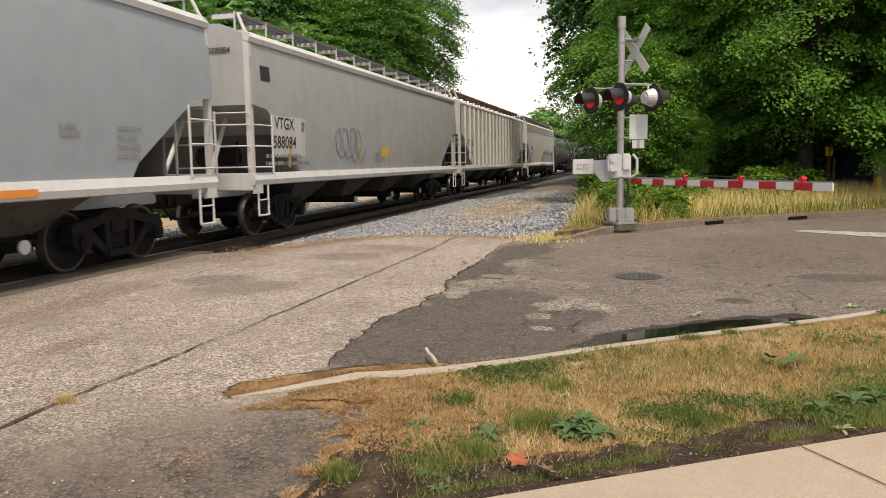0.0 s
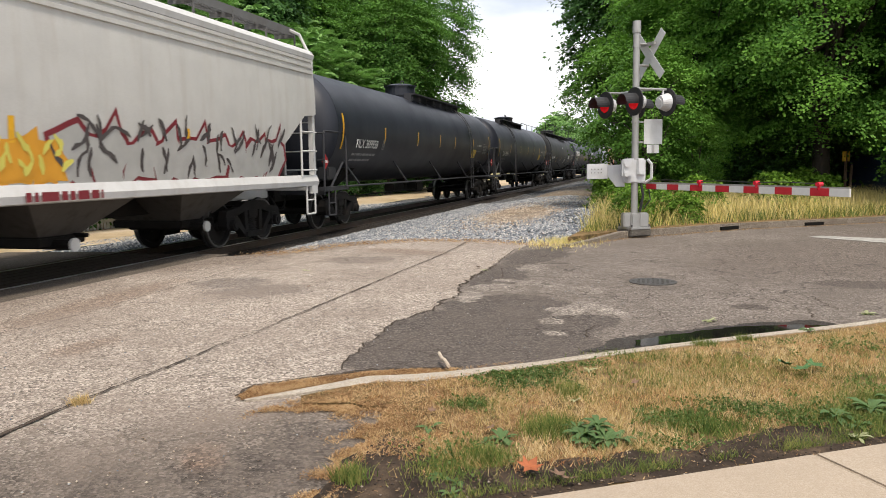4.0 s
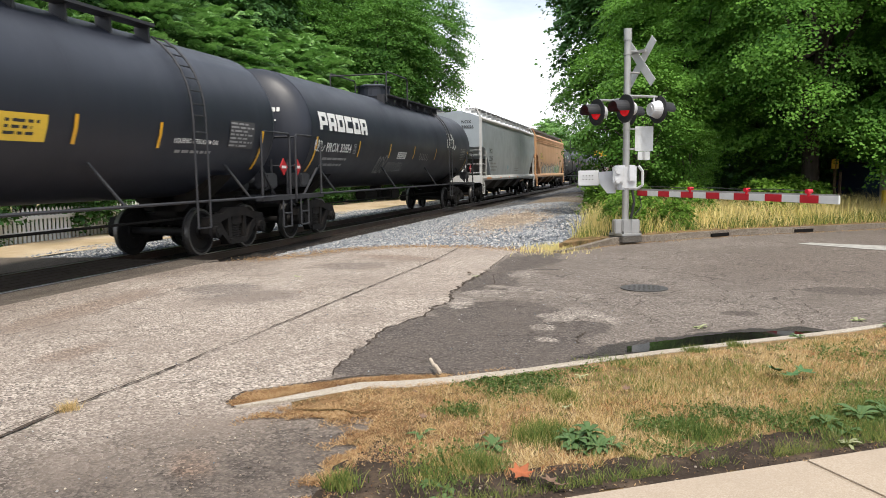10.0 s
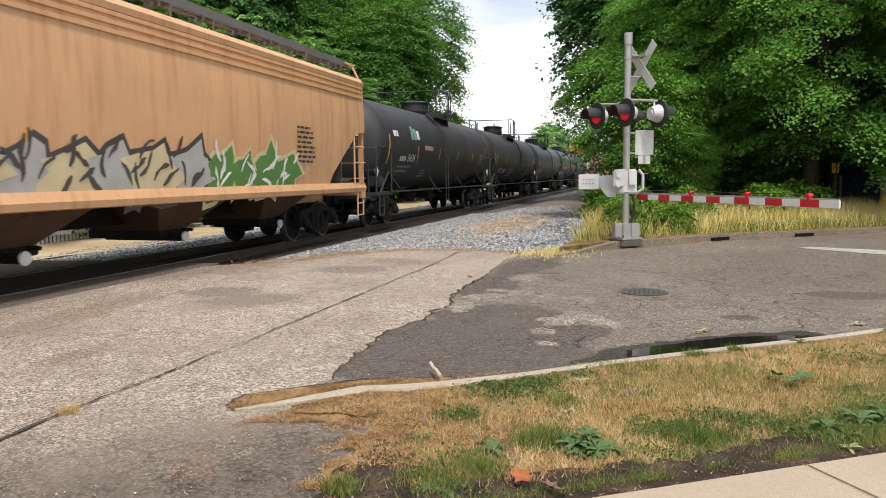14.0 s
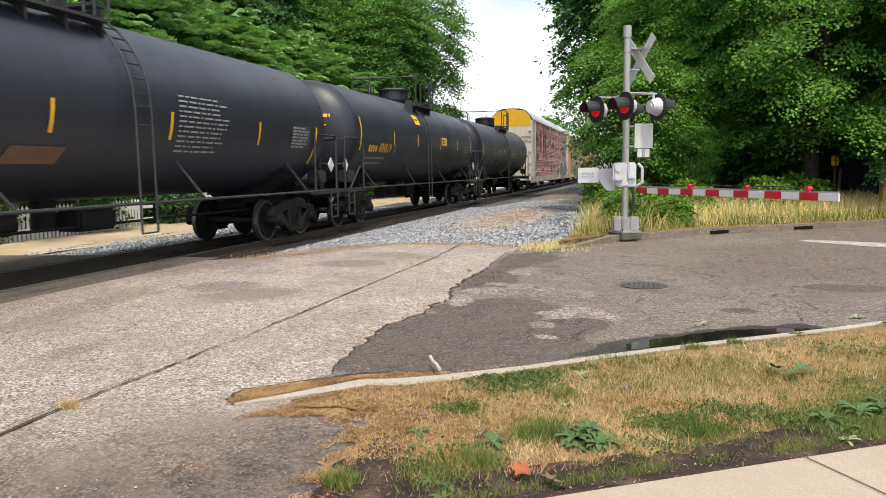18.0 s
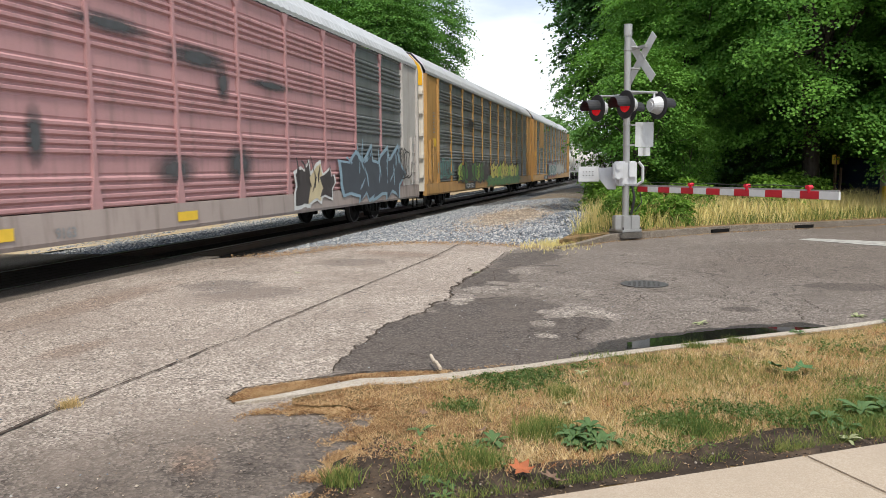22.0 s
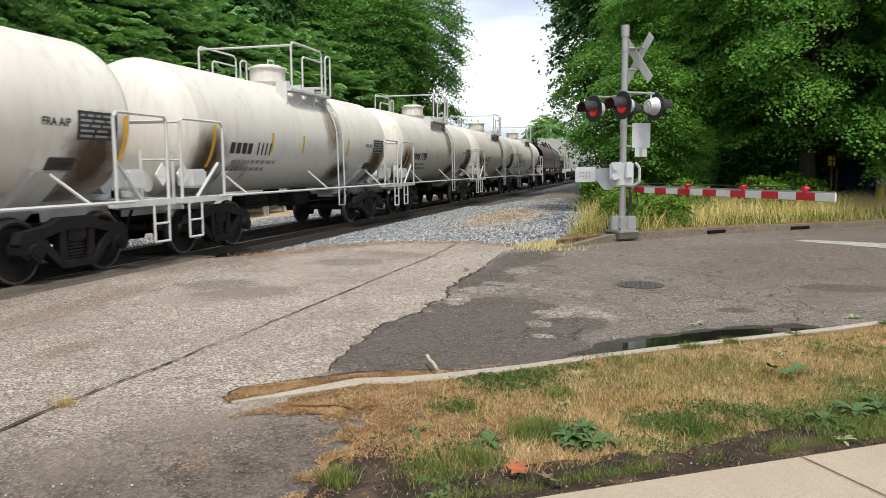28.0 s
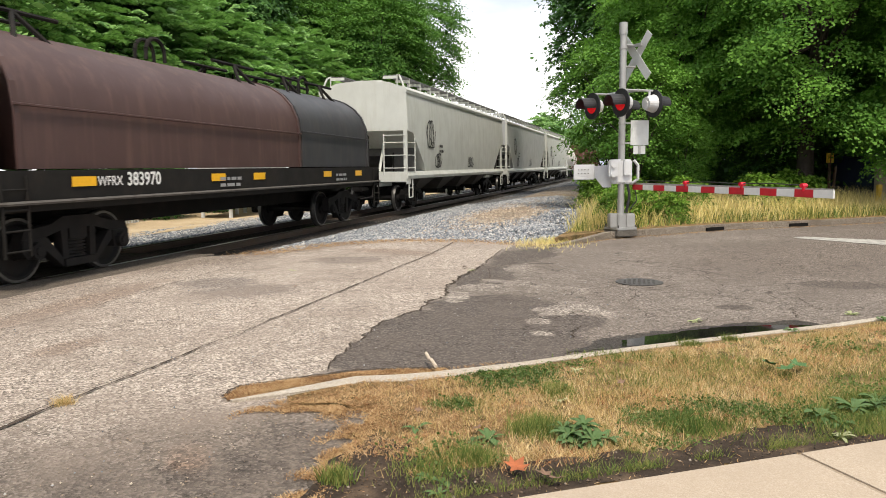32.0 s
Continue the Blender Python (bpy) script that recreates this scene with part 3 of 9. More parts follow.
def along(line, s):
    for (ax, ay), (bx, by) in zip(line, line[1:]):
        l = math.hypot(bx - ax, by - ay)
        if s <= l:
            return (ax + (bx - ax) * s / l, ay + (by - ay) * s / l)
        s -= l
    return line[-1]


s = 0.0
joints = [0.0, 1.0, 2.96, 4.5, 6.0, 7.5, 9.0, 10.5, 12.0, 13.5, 15.0, 18.0, 22.0, 26.0]
for s0, s1 in zip(joints, joints[1:]):
    a, b = along(WALK, s0 + 0.006), along(WALK, s1 - 0.006)
    dx, dy = b[0] - a[0], b[1] - a[1]
    l = math.hypot(dx, dy)
    nx, ny = -dy / l * -1.5, dx / l * -1.5
    bm = bmesh.new()
    q = [a, b, (b[0] - abs(nx), b[1] - abs(ny)), (a[0] - abs(nx), a[1] - abs(ny))]
    vt = [bm.verts.new((x, y, 0.055)) for x, y in q]
    vb = [bm.verts.new((x, y, -0.1)) for x, y in q]
    bm.faces.new(vt)
    bm.faces.new(vb[::-1])
    for i in range(4):
        bm.faces.new((vt[i], vb[i], vb[(i + 1) % 4], vt[(i + 1) % 4]))
    bmesh.ops.recalc_face_normals(bm, faces=bm.faces[:])
    bmesh.ops.bevel(bm, geom=[e for e in bm.edges if all(v.co.z > 0 for v in e.verts)], offset=0.01, segments=2, affect="EDGES")
    part("slab", bm, M_WALK, pav)

# manhole, puddle, white line
bm = bmesh.new()
rod(bm, (10.38, -0.02, -0.02), (10.38, -0.02, 0.016), 0.31, seg=32)
M_IRON = plain("cast_iron", (0.10, 0.095, 0.09), 0.6, 0.4, 0.4, 40)
mh = tagged(part("manhole_cover", bm, M_IRON), "round cast-iron manhole cover set in asphalt", "manhole cover")
bm = bmesh.new()
for i in range(-4, 5):
    for j in range(-4, 5):
        if math.hypot(i, j) < 4.1:
            box(bm, (10.38 + i * 0.062, -0.02 + j * 0.062, 0.017), (0.034, 0.034, 0.008))
tagged(part("tread_studs", bm, M_IRON, mh), kind="stuff")
pud = rough_line([(6.60, 0.12), (6.83, 0.13), (7.03, -0.05), (7.32, -0.40), (7.63, -0.78), (7.84, -1.35), (7.88, -1.66), (7.60, -1.30), (7.18, -0.72), (6.88, -0.32), (6.60, 0.12)], 0.06, 0.02, 14)[:-1]
M_WATER = plain("still_water", (0.012, 0.011, 0.010), 0.04, 0, 0.2, 3, 0.35)
tagged(flat("puddle", pud, 0.0125, M_WATER), "dark shallow puddle along the kerb", "puddle", "", "structure")
wet = rough_line([(6.25, 0.60), (6.55, 0.45), (6.95, 0.25), (7.3, -0.2), (7.8, -0.85), (8.1, -1.5), (8.0, -1.75), (7.18, -0.72), (6.6, 0.08), (6.25, 0.60)], 0.07, 0.04, 16)[:-1]
tagged(flat("wet_asphalt", wet, 0.0095, asphalt("damp_asphalt", (0.06, 0.05, 0.042), (0.12, 0.10, 0.085), (0.035, 0.03, 0.025), 0.55, 70)), "damp dark asphalt round the puddle", "road", "", "structure")
M_LINE = plain("worn_road_paint", (0.46, 0.44, 0.40), 0.75, 0, 0.55, 7)
tagged(flat("road_marking", rough_line([(17.2, -3.1), (17.5, -3.4), (16.95, -4.8), (16.4, -6.2), (16.0, -6.1), (16.0, -4.45), (17.2, -3.1)], 0.2, 0.02, 15)[:-1], 0.013, M_LINE), "worn white stop line on the street", "road marking", "", "structure")


# gravel apron, ballast bed
def bed_height(x, y):
    h = -0.03
    k = min(1.0, max(0.0, (y - 4.8) / 2.2))
    h -= 0.15 * k * k * (3 - 2 * k)
    h += 0.42 * math.exp(-((x - 20.3) / 1.5) ** 2 - ((y - 1.9) / 0.85) ** 2) + 0.16 * math.exp(-((x - 17.6) / 1.2) ** 2 - ((y - 2.2) / 0.9) ** 2)
    h += 0.22 * min(1, max(0, (x - 20) / 14)) * max(0, 1 - abs(y - 3.5) / 3.5)
    return h


def strip_grid(name, xs, ys, height, mat, jitter, keep=lambda x, y: True):
    bm = bmesh.new()
    g = [[bm.verts.new((x, y, height(x, y) + noise.noise((x * 1.9, y * 1.9, 0)) * jitter + noise.noise((x * 7, y * 7, 3)) * jitter * 0.6)) for y in ys] for x in xs]
    for i in range(len(xs) - 1):
        for j in range(len(ys) - 1):
            if keep((xs[i] + xs[i + 1]) / 2, (ys[j] + ys[j + 1]) / 2):
                bm.faces.new((g[i][j], g[i + 1][j], g[i + 1][j + 1], g[i][j + 1]))
    return part(name, bm, mat, None, "", True)


def apron_keep(x, y):
    if x > 16.5:
        return y > 1.45 - (x - 16.5) * 0.03
    ex = [(12.3, 7.05)] + GRAVEL_EDGE + [(14.7, 1.4)]
    for (ax, ay), (bx, by) in zip(ex, ex[1:]):
        if by <= y <= ay:
            return x > ax + (bx - ax) * (ay - y) / (ay - by) - 0.1
    return y > 7.0


xs = [12.0 + 0.16 * i for i in range(110)] + [29.6 + 0.5 * i for i in range(60)] + [60 + 5 * i for i in range(40)]
ys = [0.9 + 0.16 * i for i in range(42)]
tagged(strip_grid("gravel", xs, ys, bed_height, M_BALLAST, 0.035, apron_keep), "crushed grey stone beside the track", "gravel", "", "structure")
M_GD = M_GRAVELDIRT
tagged(strip_grid("gravel", [21 + 0.4 * i for i in range(80)], [1.2 + 0.25 * i for i in range(20)], lambda x, y: bed_height(x, y) + 0.015 - 0.30 * max(0, abs(y - 3.9) - 1.3 - 0.02 * (x - 21)), M_GD, 0.03), "tan dirt and gravel heaped beside the track", "gravel", "", "structure")
for x0, x1, mm in ((12.3, 620.0, M_TRACKBED), (-560.0, -12.0, M_TRACKBED)):
    bm = bmesh.new()
    prism(bm, [(6.6, -0.5), (7.45, -0.20), (7.9, -0.155), (10.5, -0.155), (11.0, -0.22), (12.6, -0.40)], x0, x1)
    tagged(part("ballast_bed", bm, mm), "dark oily ballast under the rails", "ballast", "", "structure")
tagged(strip_grid("gravel", [9.0 + 0.4 * i for i in range(100)] + [50 + 8 * i for i in range(40)], [10.75 + 0.2 * i for i in range(14)], lambda x, y: -0.14 - 0.02 * (y - 10.7), M_BALLAST, 0.03), "pale crushed stone on the track's far side", "gravel", "", "structure")
tagged(strip_grid("dirt", [-40 + 2.0 * i for i in range(90)], [12.4 + 0.5 * i for i in range(14)], lambda x, y: -0.15 - 0.01 * (y - 12), M_FARDIRT, 0.05), "dry tan earth behind the track", "dirt", "", "structure")

# rails
track = tagged(new("railway_track"), "two worn steel rails on dark wooden sleepers", "railway track", "", "structure")
for y in (TRACK_Y0 := 9.17 - 0.7525, 9.17 + 0.7525):
    bm = bmesh.new()
    prism(bm, [(y - 0.07, -0.175), (y - 0.07, -0.165), (y - 0.012, -0.14), (y - 0.010, -0.045), (y - 0.036, -0.03), (y - 0.036, -0.006), (y + 0.036, -0.006), (y + 0.036, -0.03), (y + 0.010, -0.045), (y + 0.012, -0.14), (y + 0.07, -0.165), (y + 0.07, -0.175)], -560, 620)
    r = part("rail", bm, M_RAIL, track)
    bm = bmesh.new()
    prism(bm, [(y - 0.034, -0.006), (y - 0.030, 0.0), (y + 0.030, 0.0), (y + 0.034, -0.006)], -560, 620)
    part("rail_head", bm, M_RAILTOP, r, "bright worn rail head")
bm = bmesh.new()
box(bm, (0, 0, 0), (0.22, 2.6, 0.16), bevel=0.012)
tie_me = finish(bm, "sleeper", M_TIE)
bm = bmesh.new()
for s in (-1, 1):
    box(bm, (0, s * 0.7525, 0.086), (0.18, 0.32, 0.02))
    for d in (-0.11, 0.11):
        rod(bm, (0.04, s * 0.7525 + d, 0.09), (0.04, s * 0.7525 + d, 0.125), 0.018, seg=6)
plate_me = finish(bm, "tie_plate", M_RAIL)
for i in range(150):
    t = new("sleeper", tie_me)
    t.parent, t.location = track, (12.7 + 0.53 * i, 9.17, -0.262)
    if i < 60:
        q = new("tie_plate", plate_me)
        q.parent, q.location = track, (12.7 + 0.53 * i, 9.17, -0.262)
# crossing surface between and outside the rails
cross = tagged(new("level_crossing"), "worn timber and asphalt crossing surface between rails", "level crossing", "", "structure")
for y0, y1, mm in ((7.55, 8.335, M_WORN), (8.51, 9.83, M_TIE), (10.01, 12.6, M_WORN)):
    if mm is M_TIE:
        k = 5
        for j in range(k):
            bm = bmesh.new()
            w = (y1 - y0) / k
            for q in range(12):
                box(bm, (-11.0 + 1.95 * q + 0.97, y0 + w * (j + 0.5), -0.06), (1.94, w - 0.015, 0.10), bevel=0.008)
            part("plank", bm, M_TIE, cross)
    else:
        bm = bmesh.new()
        prism(bm, [(y0, -0.25), (y0, 0.0), (y1, -0.004 if y1 < 9 else -0.05), (y1, -0.25)], -12.0, 12.45)
        part("crossing_panel", bm, mm, cross)


# ---- the train ----
TRACK_Y = 9.17
SPEED = 13.7
M_BLACKTANK = paint("black_tank_paint", (0.015, 0.018, 0.028), (0.034, 0.037, 0.048), 0.42, 0, 0.30, True, 0.6)
M_BLACKDULL = paint("dull_black_paint", (0.024, 0.025, 0.030), (0.065, 0.058, 0.055), 0.55, 0, 0.45, True, 0.6)
M_WHITETANK = paint("cream_white_paint", (0.70, 0.665, 0.60), (0.33, 0.24, 0.16), 0.40, 0, 0.30, True, 0.5)
M_SMEAR = soft_stain("soft_brown_smear", (0.11, 0.066, 0.040))
M_TANSMEAR = soft_stain("soft_tan_smear", (0.40, 0.33, 0.25))
M_HOPGREY = paint("light_grey_paint", (0.40, 0.41, 0.415), (0.24, 0.20, 0.17), 0.38, 0, 0.22)
M_HOPBLUE = paint("cool_grey_paint", (0.335, 0.375, 0.41), (0.20, 0.19, 0.18), 0.34, 0, 0.12)
M_HOPWHITE = paint("off_white_paint", (0.53, 0.525, 0.50), (0.30, 0.24, 0.18), 0.45, 0, 0.25)
M_HOPPALE = paint("pale_grey_paint", (0.55, 0.565, 0.53), (0.28, 0.24, 0.18), 0.45, 0, 0.3)
M_HOPTAN = paint("faded_orange_tan_paint", (0.61, 0.35, 0.185), (0.34, 0.13, 0.06), 0.5, 0, 0.55, True, 0.7)
M_WHITEPAINT = paint("white_trim_paint", (0.58, 0.58, 0.57), (0.3, 0.25, 0.2), 0.5, 0, 0.3)
M_TRUCK = paint("grimy_cast_steel", (0.011, 0.010, 0.010), (0.028, 0.021, 0.016), 0.7, 0.0, 0.5, False, 3, spec=0.2)
M_WHEEL = paint("wheel_steel", (0.013, 0.012, 0.012), (0.032, 0.025, 0.02), 0.6, 0.1, 0.4, False, 3, spec=0.25)
M_TREAD = plain("polished_tread", (0.16, 0.155, 0.15), 0.4, 0.8, 0.2, 20)
M_UNDER = paint("dark_underframe", (0.013, 0.012, 0.011), (0.034, 0.025, 0.019), 0.75, 0, 0.45, False, 2, spec=0.15)
# two grimed paints, their base darkened to carry the shade under the cars
M_GREYUNDER = paint("dusty_shade_dark_paint", (0.095, 0.088, 0.080), (0.035, 0.026, 0.02), 0.7, 0, 0.7, True, 1, spec=0.2)
M_GRIMESHADE = paint("rust_grimed_shade_dark_paint", (0.105, 0.062, 0.038), (0.03, 0.02, 0.015), 0.7, 0, 0.7, True, 1, spec=0.2)
# stands for the shade within the hopper ends, not a paint of its own
M_DARKEND = plain("painted_end_shade", (0.10, 0.095, 0.09), 0.7)
M_GRATE = paint("galvanised_grating", (0.15, 0.15, 0.15), (0.09, 0.07, 0.06), 0.6, 0.2, 0.4, False, 3)
M_RUSTGRATE = paint("rusty_walkway", (0.16, 0.085, 0.05), (0.08, 0.045, 0.03), 0.8, 0.2, 0.4, False, 3)
M_YELLOW = plain("yellow_reflector", (0.78, 0.42, 0.025), 0.35, 0, 0.15, 12)
M_YPLATE = plain("yellow_plate", (0.78, 0.52, 0.05), 0.45, 0, 0.12)
M_ORANGE = plain("orange_reflector", (0.80, 0.30, 0.06), 0.35, 0, 0.15)
M_INK = plain("black_lettering", (0.03, 0.03, 0.032), 0.6, 0, 0.2, 20)
M_CHALK = plain("white_lettering", (0.74, 0.74, 0.72), 0.6, 0, 0.15, 20)
M_GREYINK = plain("faded_grey_lettering", (0.30, 0.30, 0.30), 0.6, 0, 0.3, 20)
M_DATA = plain("dark_data_panel", (0.06, 0.06, 0.065), 0.6)
M_PLACARD = plain("red_placard", (0.40, 0.02, 0.025), 0.5)
M_GALV = paint("galvanised_roof", (0.56, 0.56, 0.55), (0.3, 0.28, 0.25), 0.4, 0.5, 0.25, False, 1)
M_RACKGREY = paint("galvanised_rack_panel", (0.20, 0.215, 0.215), (0.07, 0.066, 0.056), 0.40, 0.35, 0.6)
M_RACKPINK = paint("faded_pink_rack_panel", (0.44, 0.245, 0.245), (0.14, 0.11, 0.105), 0.6, 0, 0.6, True, 0.8)
M_RACKYELLOW = paint("ochre_rack_paint", (0.47, 0.265, 0.085), (0.17, 0.095, 0.045), 0.55, 0, 0.7, True, 0.8)
M_RACKWHITE = paint("dirty_white_rack_paint", (0.50, 0.47, 0.44), (0.24, 0.17, 0.13), 0.5, 0, 0.5)
M_RACKDOOR = paint("cream_end_door_paint", (0.70, 0.66, 0.58), (0.28, 0.17, 0.10), 0.5, 0, 0.45, True, 1.2)
M_RACKSILL = paint("grimy_pink_grey_sill", (0.36, 0.30, 0.27), (0.12, 0.09, 0.075), 0.6, 0, 0.7, True, 1.0)
M_BRIGHTYELLOW = plain("bright_yellow_paint", (0.80, 0.46, 0.015), 0.5, 0, 0.12, 3)
M_COILBROWN = paint("brown_oxide_hood", (0.060, 0.030, 0.027), (0.14, 0.08, 0.06), 0.55, 0, 0.5, True, 0.8)
M_COILBLACK = paint("black_hood", (0.032, 0.032, 0.036), (0.09, 0.07, 0.06), 0.5, 0, 0.4, True, 0.8)
M_BOXBROWN = paint("boxcar_brown", (0.13, 0.055, 0.035), (0.08, 0.05, 0.04), 0.7, 0, 0.5)
GRAF = {k: plain("spray_" + k, c, 0.5, 0, 0.15, 3) for k, c in dict(
    silver=(0.42, 0.42, 0.40), charcoal=(0.07, 0.06, 0.06), green=(0.10, 0.24, 0.06), lime=(0.40, 0.55, 0.07), yellow=(0.66, 0.60, 0.12),
    orange=(0.72, 0.34, 0.03), maroon=(0.20, 0.02, 0.03), teal=(0.02, 0.15, 0.14), magenta=(0.26, 0.03, 0.11), white=(0.70, 0.70, 0.68),
    sky=(0.24, 0.42, 0.50), frost=(0.30, 0.42, 0.50), slate=(0.075, 0.085, 0.10), cream=(0.62, 0.52, 0.32), aqua=(0.18, 0.36, 0.34)).items()}
CARS = []


def make_wheel():
    """A wheel about its own axle line, flange towards +y, and its bright tread."""
    prof = [(0.06, 0.13), (0.13, 0.13), (0.15, 0.095), (0.34, 0.075), (0.38, 0.125), (0.482, 0.13), (0.482, 0.105), (0.457, 0.09), (0.452, 0.0), (0.38, 0.0), (0.34, 0.045), (0.15, 0.03), (0.13, -0.03), (0.06, -0.03)]
    n = 28
    bm = bmesh.new()
    sweep(bm, [[(r * math.sin(2 * math.pi * i / n), y, r * math.cos(2 * math.pi * i / n)) for r, y in prof] for i in range(n + 1)], True, False)
    tr = bmesh.new()
    sweep(tr, [[(r * math.sin(2 * math.pi * i / n), y, r * math.cos(2 * math.pi * i / n)) for r, y in ((0.4585, 0.088), (0.4535, 0.001), (0.4525, -0.0015), (0.415, -0.0015))] for i in range(n + 1)], False, False)
    ax = bmesh.new()
    rod(ax, (0, -1.05, 0), (0, 1.05, 0), 0.085, seg=10)
    return finish(bm, "wheel", M_WHEEL, True), finish(tr, "tread", M_TREAD, True), finish(ax, "axle", M_WHEEL, True)


def make_sideframe():
    bm = bmesh.new()
    y = -1.03
    top = [(-1.12, 0.60), (-1.05, 0.74), (-0.55, 0.80), (-0.32, 0.90), (0.32, 0.90), (0.55, 0.80), (1.05, 0.74), (1.12, 0.60)]
    low = [(1.12, 0.40), (1.02, 0.33), (0.72, 0.36), (0.34, 0.17), (-0.34, 0.17), (-0.72, 0.36), (-1.02, 0.33), (-1.12, 0.40)]
    # upper chord, lower chord, columns and pedestals of the casting
    def slab(pts, w=0.17):
        a = [bm.verts.new((px, y - w / 2, pz)) for px, pz in pts]
        b = [bm.verts.new((px, y + w / 2, pz)) for px, pz in pts]
        bm.faces.new(a)
        bm.faces.new(b[::-1])
        for i in range(len(pts)):
            bm.faces.new((a[i], b[i], b[(i + 1) % len(pts)], a[(i + 1) % len(pts)]))
    slab([(-1.12, 0.58), (-1.05, 0.74), (-0.55, 0.80), (-0.32, 0.90), (0.32, 0.90), (0.55, 0.80), (1.05, 0.74), (1.12, 0.58), (0.7, 0.62), (0.3, 0.72), (-0.3, 0.72), (-0.7, 0.62)])
    slab([(-0.34, 0.17), (0.34, 0.17), (0.34, 0.28), (-0.34, 0.28)], 0.24)
    for s in (-1, 1):
        slab([(s * 0.34, 0.17), (s * 0.34, 0.29), (s * 0.64, 0.62), (s * 0.78, 0.62), (s * 0.74, 0.5)], 0.17)
        slab([(s * 0.74, 0.36), (s * 1.04, 0.36), (s * 1.10, 0.44), (s * 1.10, 0.62), (s * 0.72, 0.62)], 0.20)
        slab([(s * 0.22, 0.28), (s * 0.34, 0.28), (s * 0.36, 0.72), (s * 0.24, 0.72)], 0.15)
        rod(bm, (s * 0.889, y - 0.18, 0.457), (s * 0.889, y, 0.457), 0.12, seg=12)
        rod(bm, (s * 0.889, y - 0.20, 0.457), (s * 0.889, y - 0.17, 0.457), 0.07, seg=8)
    bmesh.ops.recalc_face_normals(bm, faces=bm.faces[:])
    sp = bmesh.new()
    ridged = []
    for k in range(6):
        ridged += [(0.75, 0.285 + k * 0.048), (1.0, 0.293 + k * 0.048), (1.0, 0.313 + k * 0.048), (0.75, 0.322 + k * 0.048)]
    sweep(sp, [[(0.2 * q * math.cos(2 * math.pi * i / 16), y + 0.08 * q * math.sin(2 * math.pi * i / 16), z) for i in range(16)] for q, z in ridged])
    bo = bmesh.new()
    box(bo, (0, 0, 0.66), (0.42, 2.2, 0.26), bevel=0.03)
    box(bo, (0, 0, 0.86), (0.5, 0.5, 0.2), bevel=0.03)
    return finish(bm, "side_frame", M_TRUCK, False), finish(sp, "spring", M_TRUCK, True), finish(bo, "bolster", M_TRUCK)


WHEEL_ME, TREAD_ME, AXLE_ME = make_wheel()
FRAME_ME, SPRING_ME, BOLSTER_ME = make_sideframe()


def truck(car, x):
    b = new("truck", BOLSTER_ME)
    b.parent = car
    b.location = (x, 0, 0)
    for s in (-0.889, 0.889):
        ax = new("axle", AXLE_ME)
        ax.parent, ax.location = b, (s, 0, 0.457)
        for side in (0, 180):
            m = pose(s, -0.83 if not side else 0.83, 0.457, 0, 0, side)
            for nm, me in (("wheel", WHEEL_ME), ("wheel_tread", TREAD_ME)):
                w = new(nm, me)
                w.parent, w.matrix_basis = b, m
    for turn in (0, 180):
        for nm, me in (("side_frame", FRAME_ME), ("spring", SPRING_ME)):
            f = new(nm, me)
            f.parent, f.matrix_basis = b, pose(0, 0, 0, 0, 0, turn)


def car_base(name, x0, x1, label, category, group):
    """A keyed car that stands with its body from x0 to x1 at the start; its own origin lies under the body's middle."""
    car = tagged(new(name), label, category, group)
    CARS.append((car, (x0 + x1) / 2))
    return car


def coupler(car, x, out):
    bm = bmesh.new()
    box(bm, (x + out * 0.2, 0, 0.88), (0.9, 0.22, 0.24), bevel=0.03)
    box(bm, (x + out * 0.62, 0, 0.88), (0.22, 0.34, 0.30), bevel=0.05)
    pipe(bm, [(x, -0.35, 0.9), (x + out * 0.3, -0.4, 0.55), (x + out * 0.7, -0.12, 0.5)], 0.028)
    part("coupler", bm, M_TRUCK, car)


def ladder(car, x, y, z0, z1, w, mat, n, along="x"):
    bm = bmesh.new()
    d = (w / 2, 0) if along == "x" else (0, w / 2)
    for s in (-1, 1):
        rod(bm, (x + s * d[0], y + s * d[1], z0), (x + s * d[0], y + s * d[1], z1), 0.022, seg=6)
    for i in range(n):
        z = z0 + (z1 - z0) * (i + 0.3) / n
        rod(bm, (x - d[0], y - d[1], z), (x + d[0], y + d[1], z), 0.016, seg=6)
    return part("ladder", bm, mat, car)


def scrawl(car, wrap, x0, z0, w, h, mat, seed, r=0.035, loops=5):
    """A thin hand-sprayed line that means nothing."""
    rnd = random.Random(seed)
    bm = bmesh.new()
    pts = []
    n = loops * 9
    for i in range(n):
        k = i / (n - 1)
        a = k * loops * 2 * math.pi
        pts.append((x0 + w * k + 0.35 * h * math.cos(a) * rnd.uniform(0.5, 1.2), z0 + h * (0.5 + 0.45 * math.sin(a + rnd.uniform(-0.5, 0.5)))))
    prev = None
    for i, (x, z) in enumerate(pts):
        ax, az = pts[max(0, i - 1)]
        bx, bz = pts[min(n - 1, i + 1)]
        d = math.hypot(bx - ax, bz - az) or 1
        ox, oz = -(bz - az) / d * r, (bx - ax) / d * r
        cur = [bm.verts.new((x + q * ox, wrap(x + q * ox, z + q * oz) - 0.013, z + q * oz)) for q in (-1, 1)]
        if prev:
            bm.faces.new((prev[0], prev[1], cur[1], cur[0]))
        prev = cur
    return part("graffiti_line", bm, mat, car)


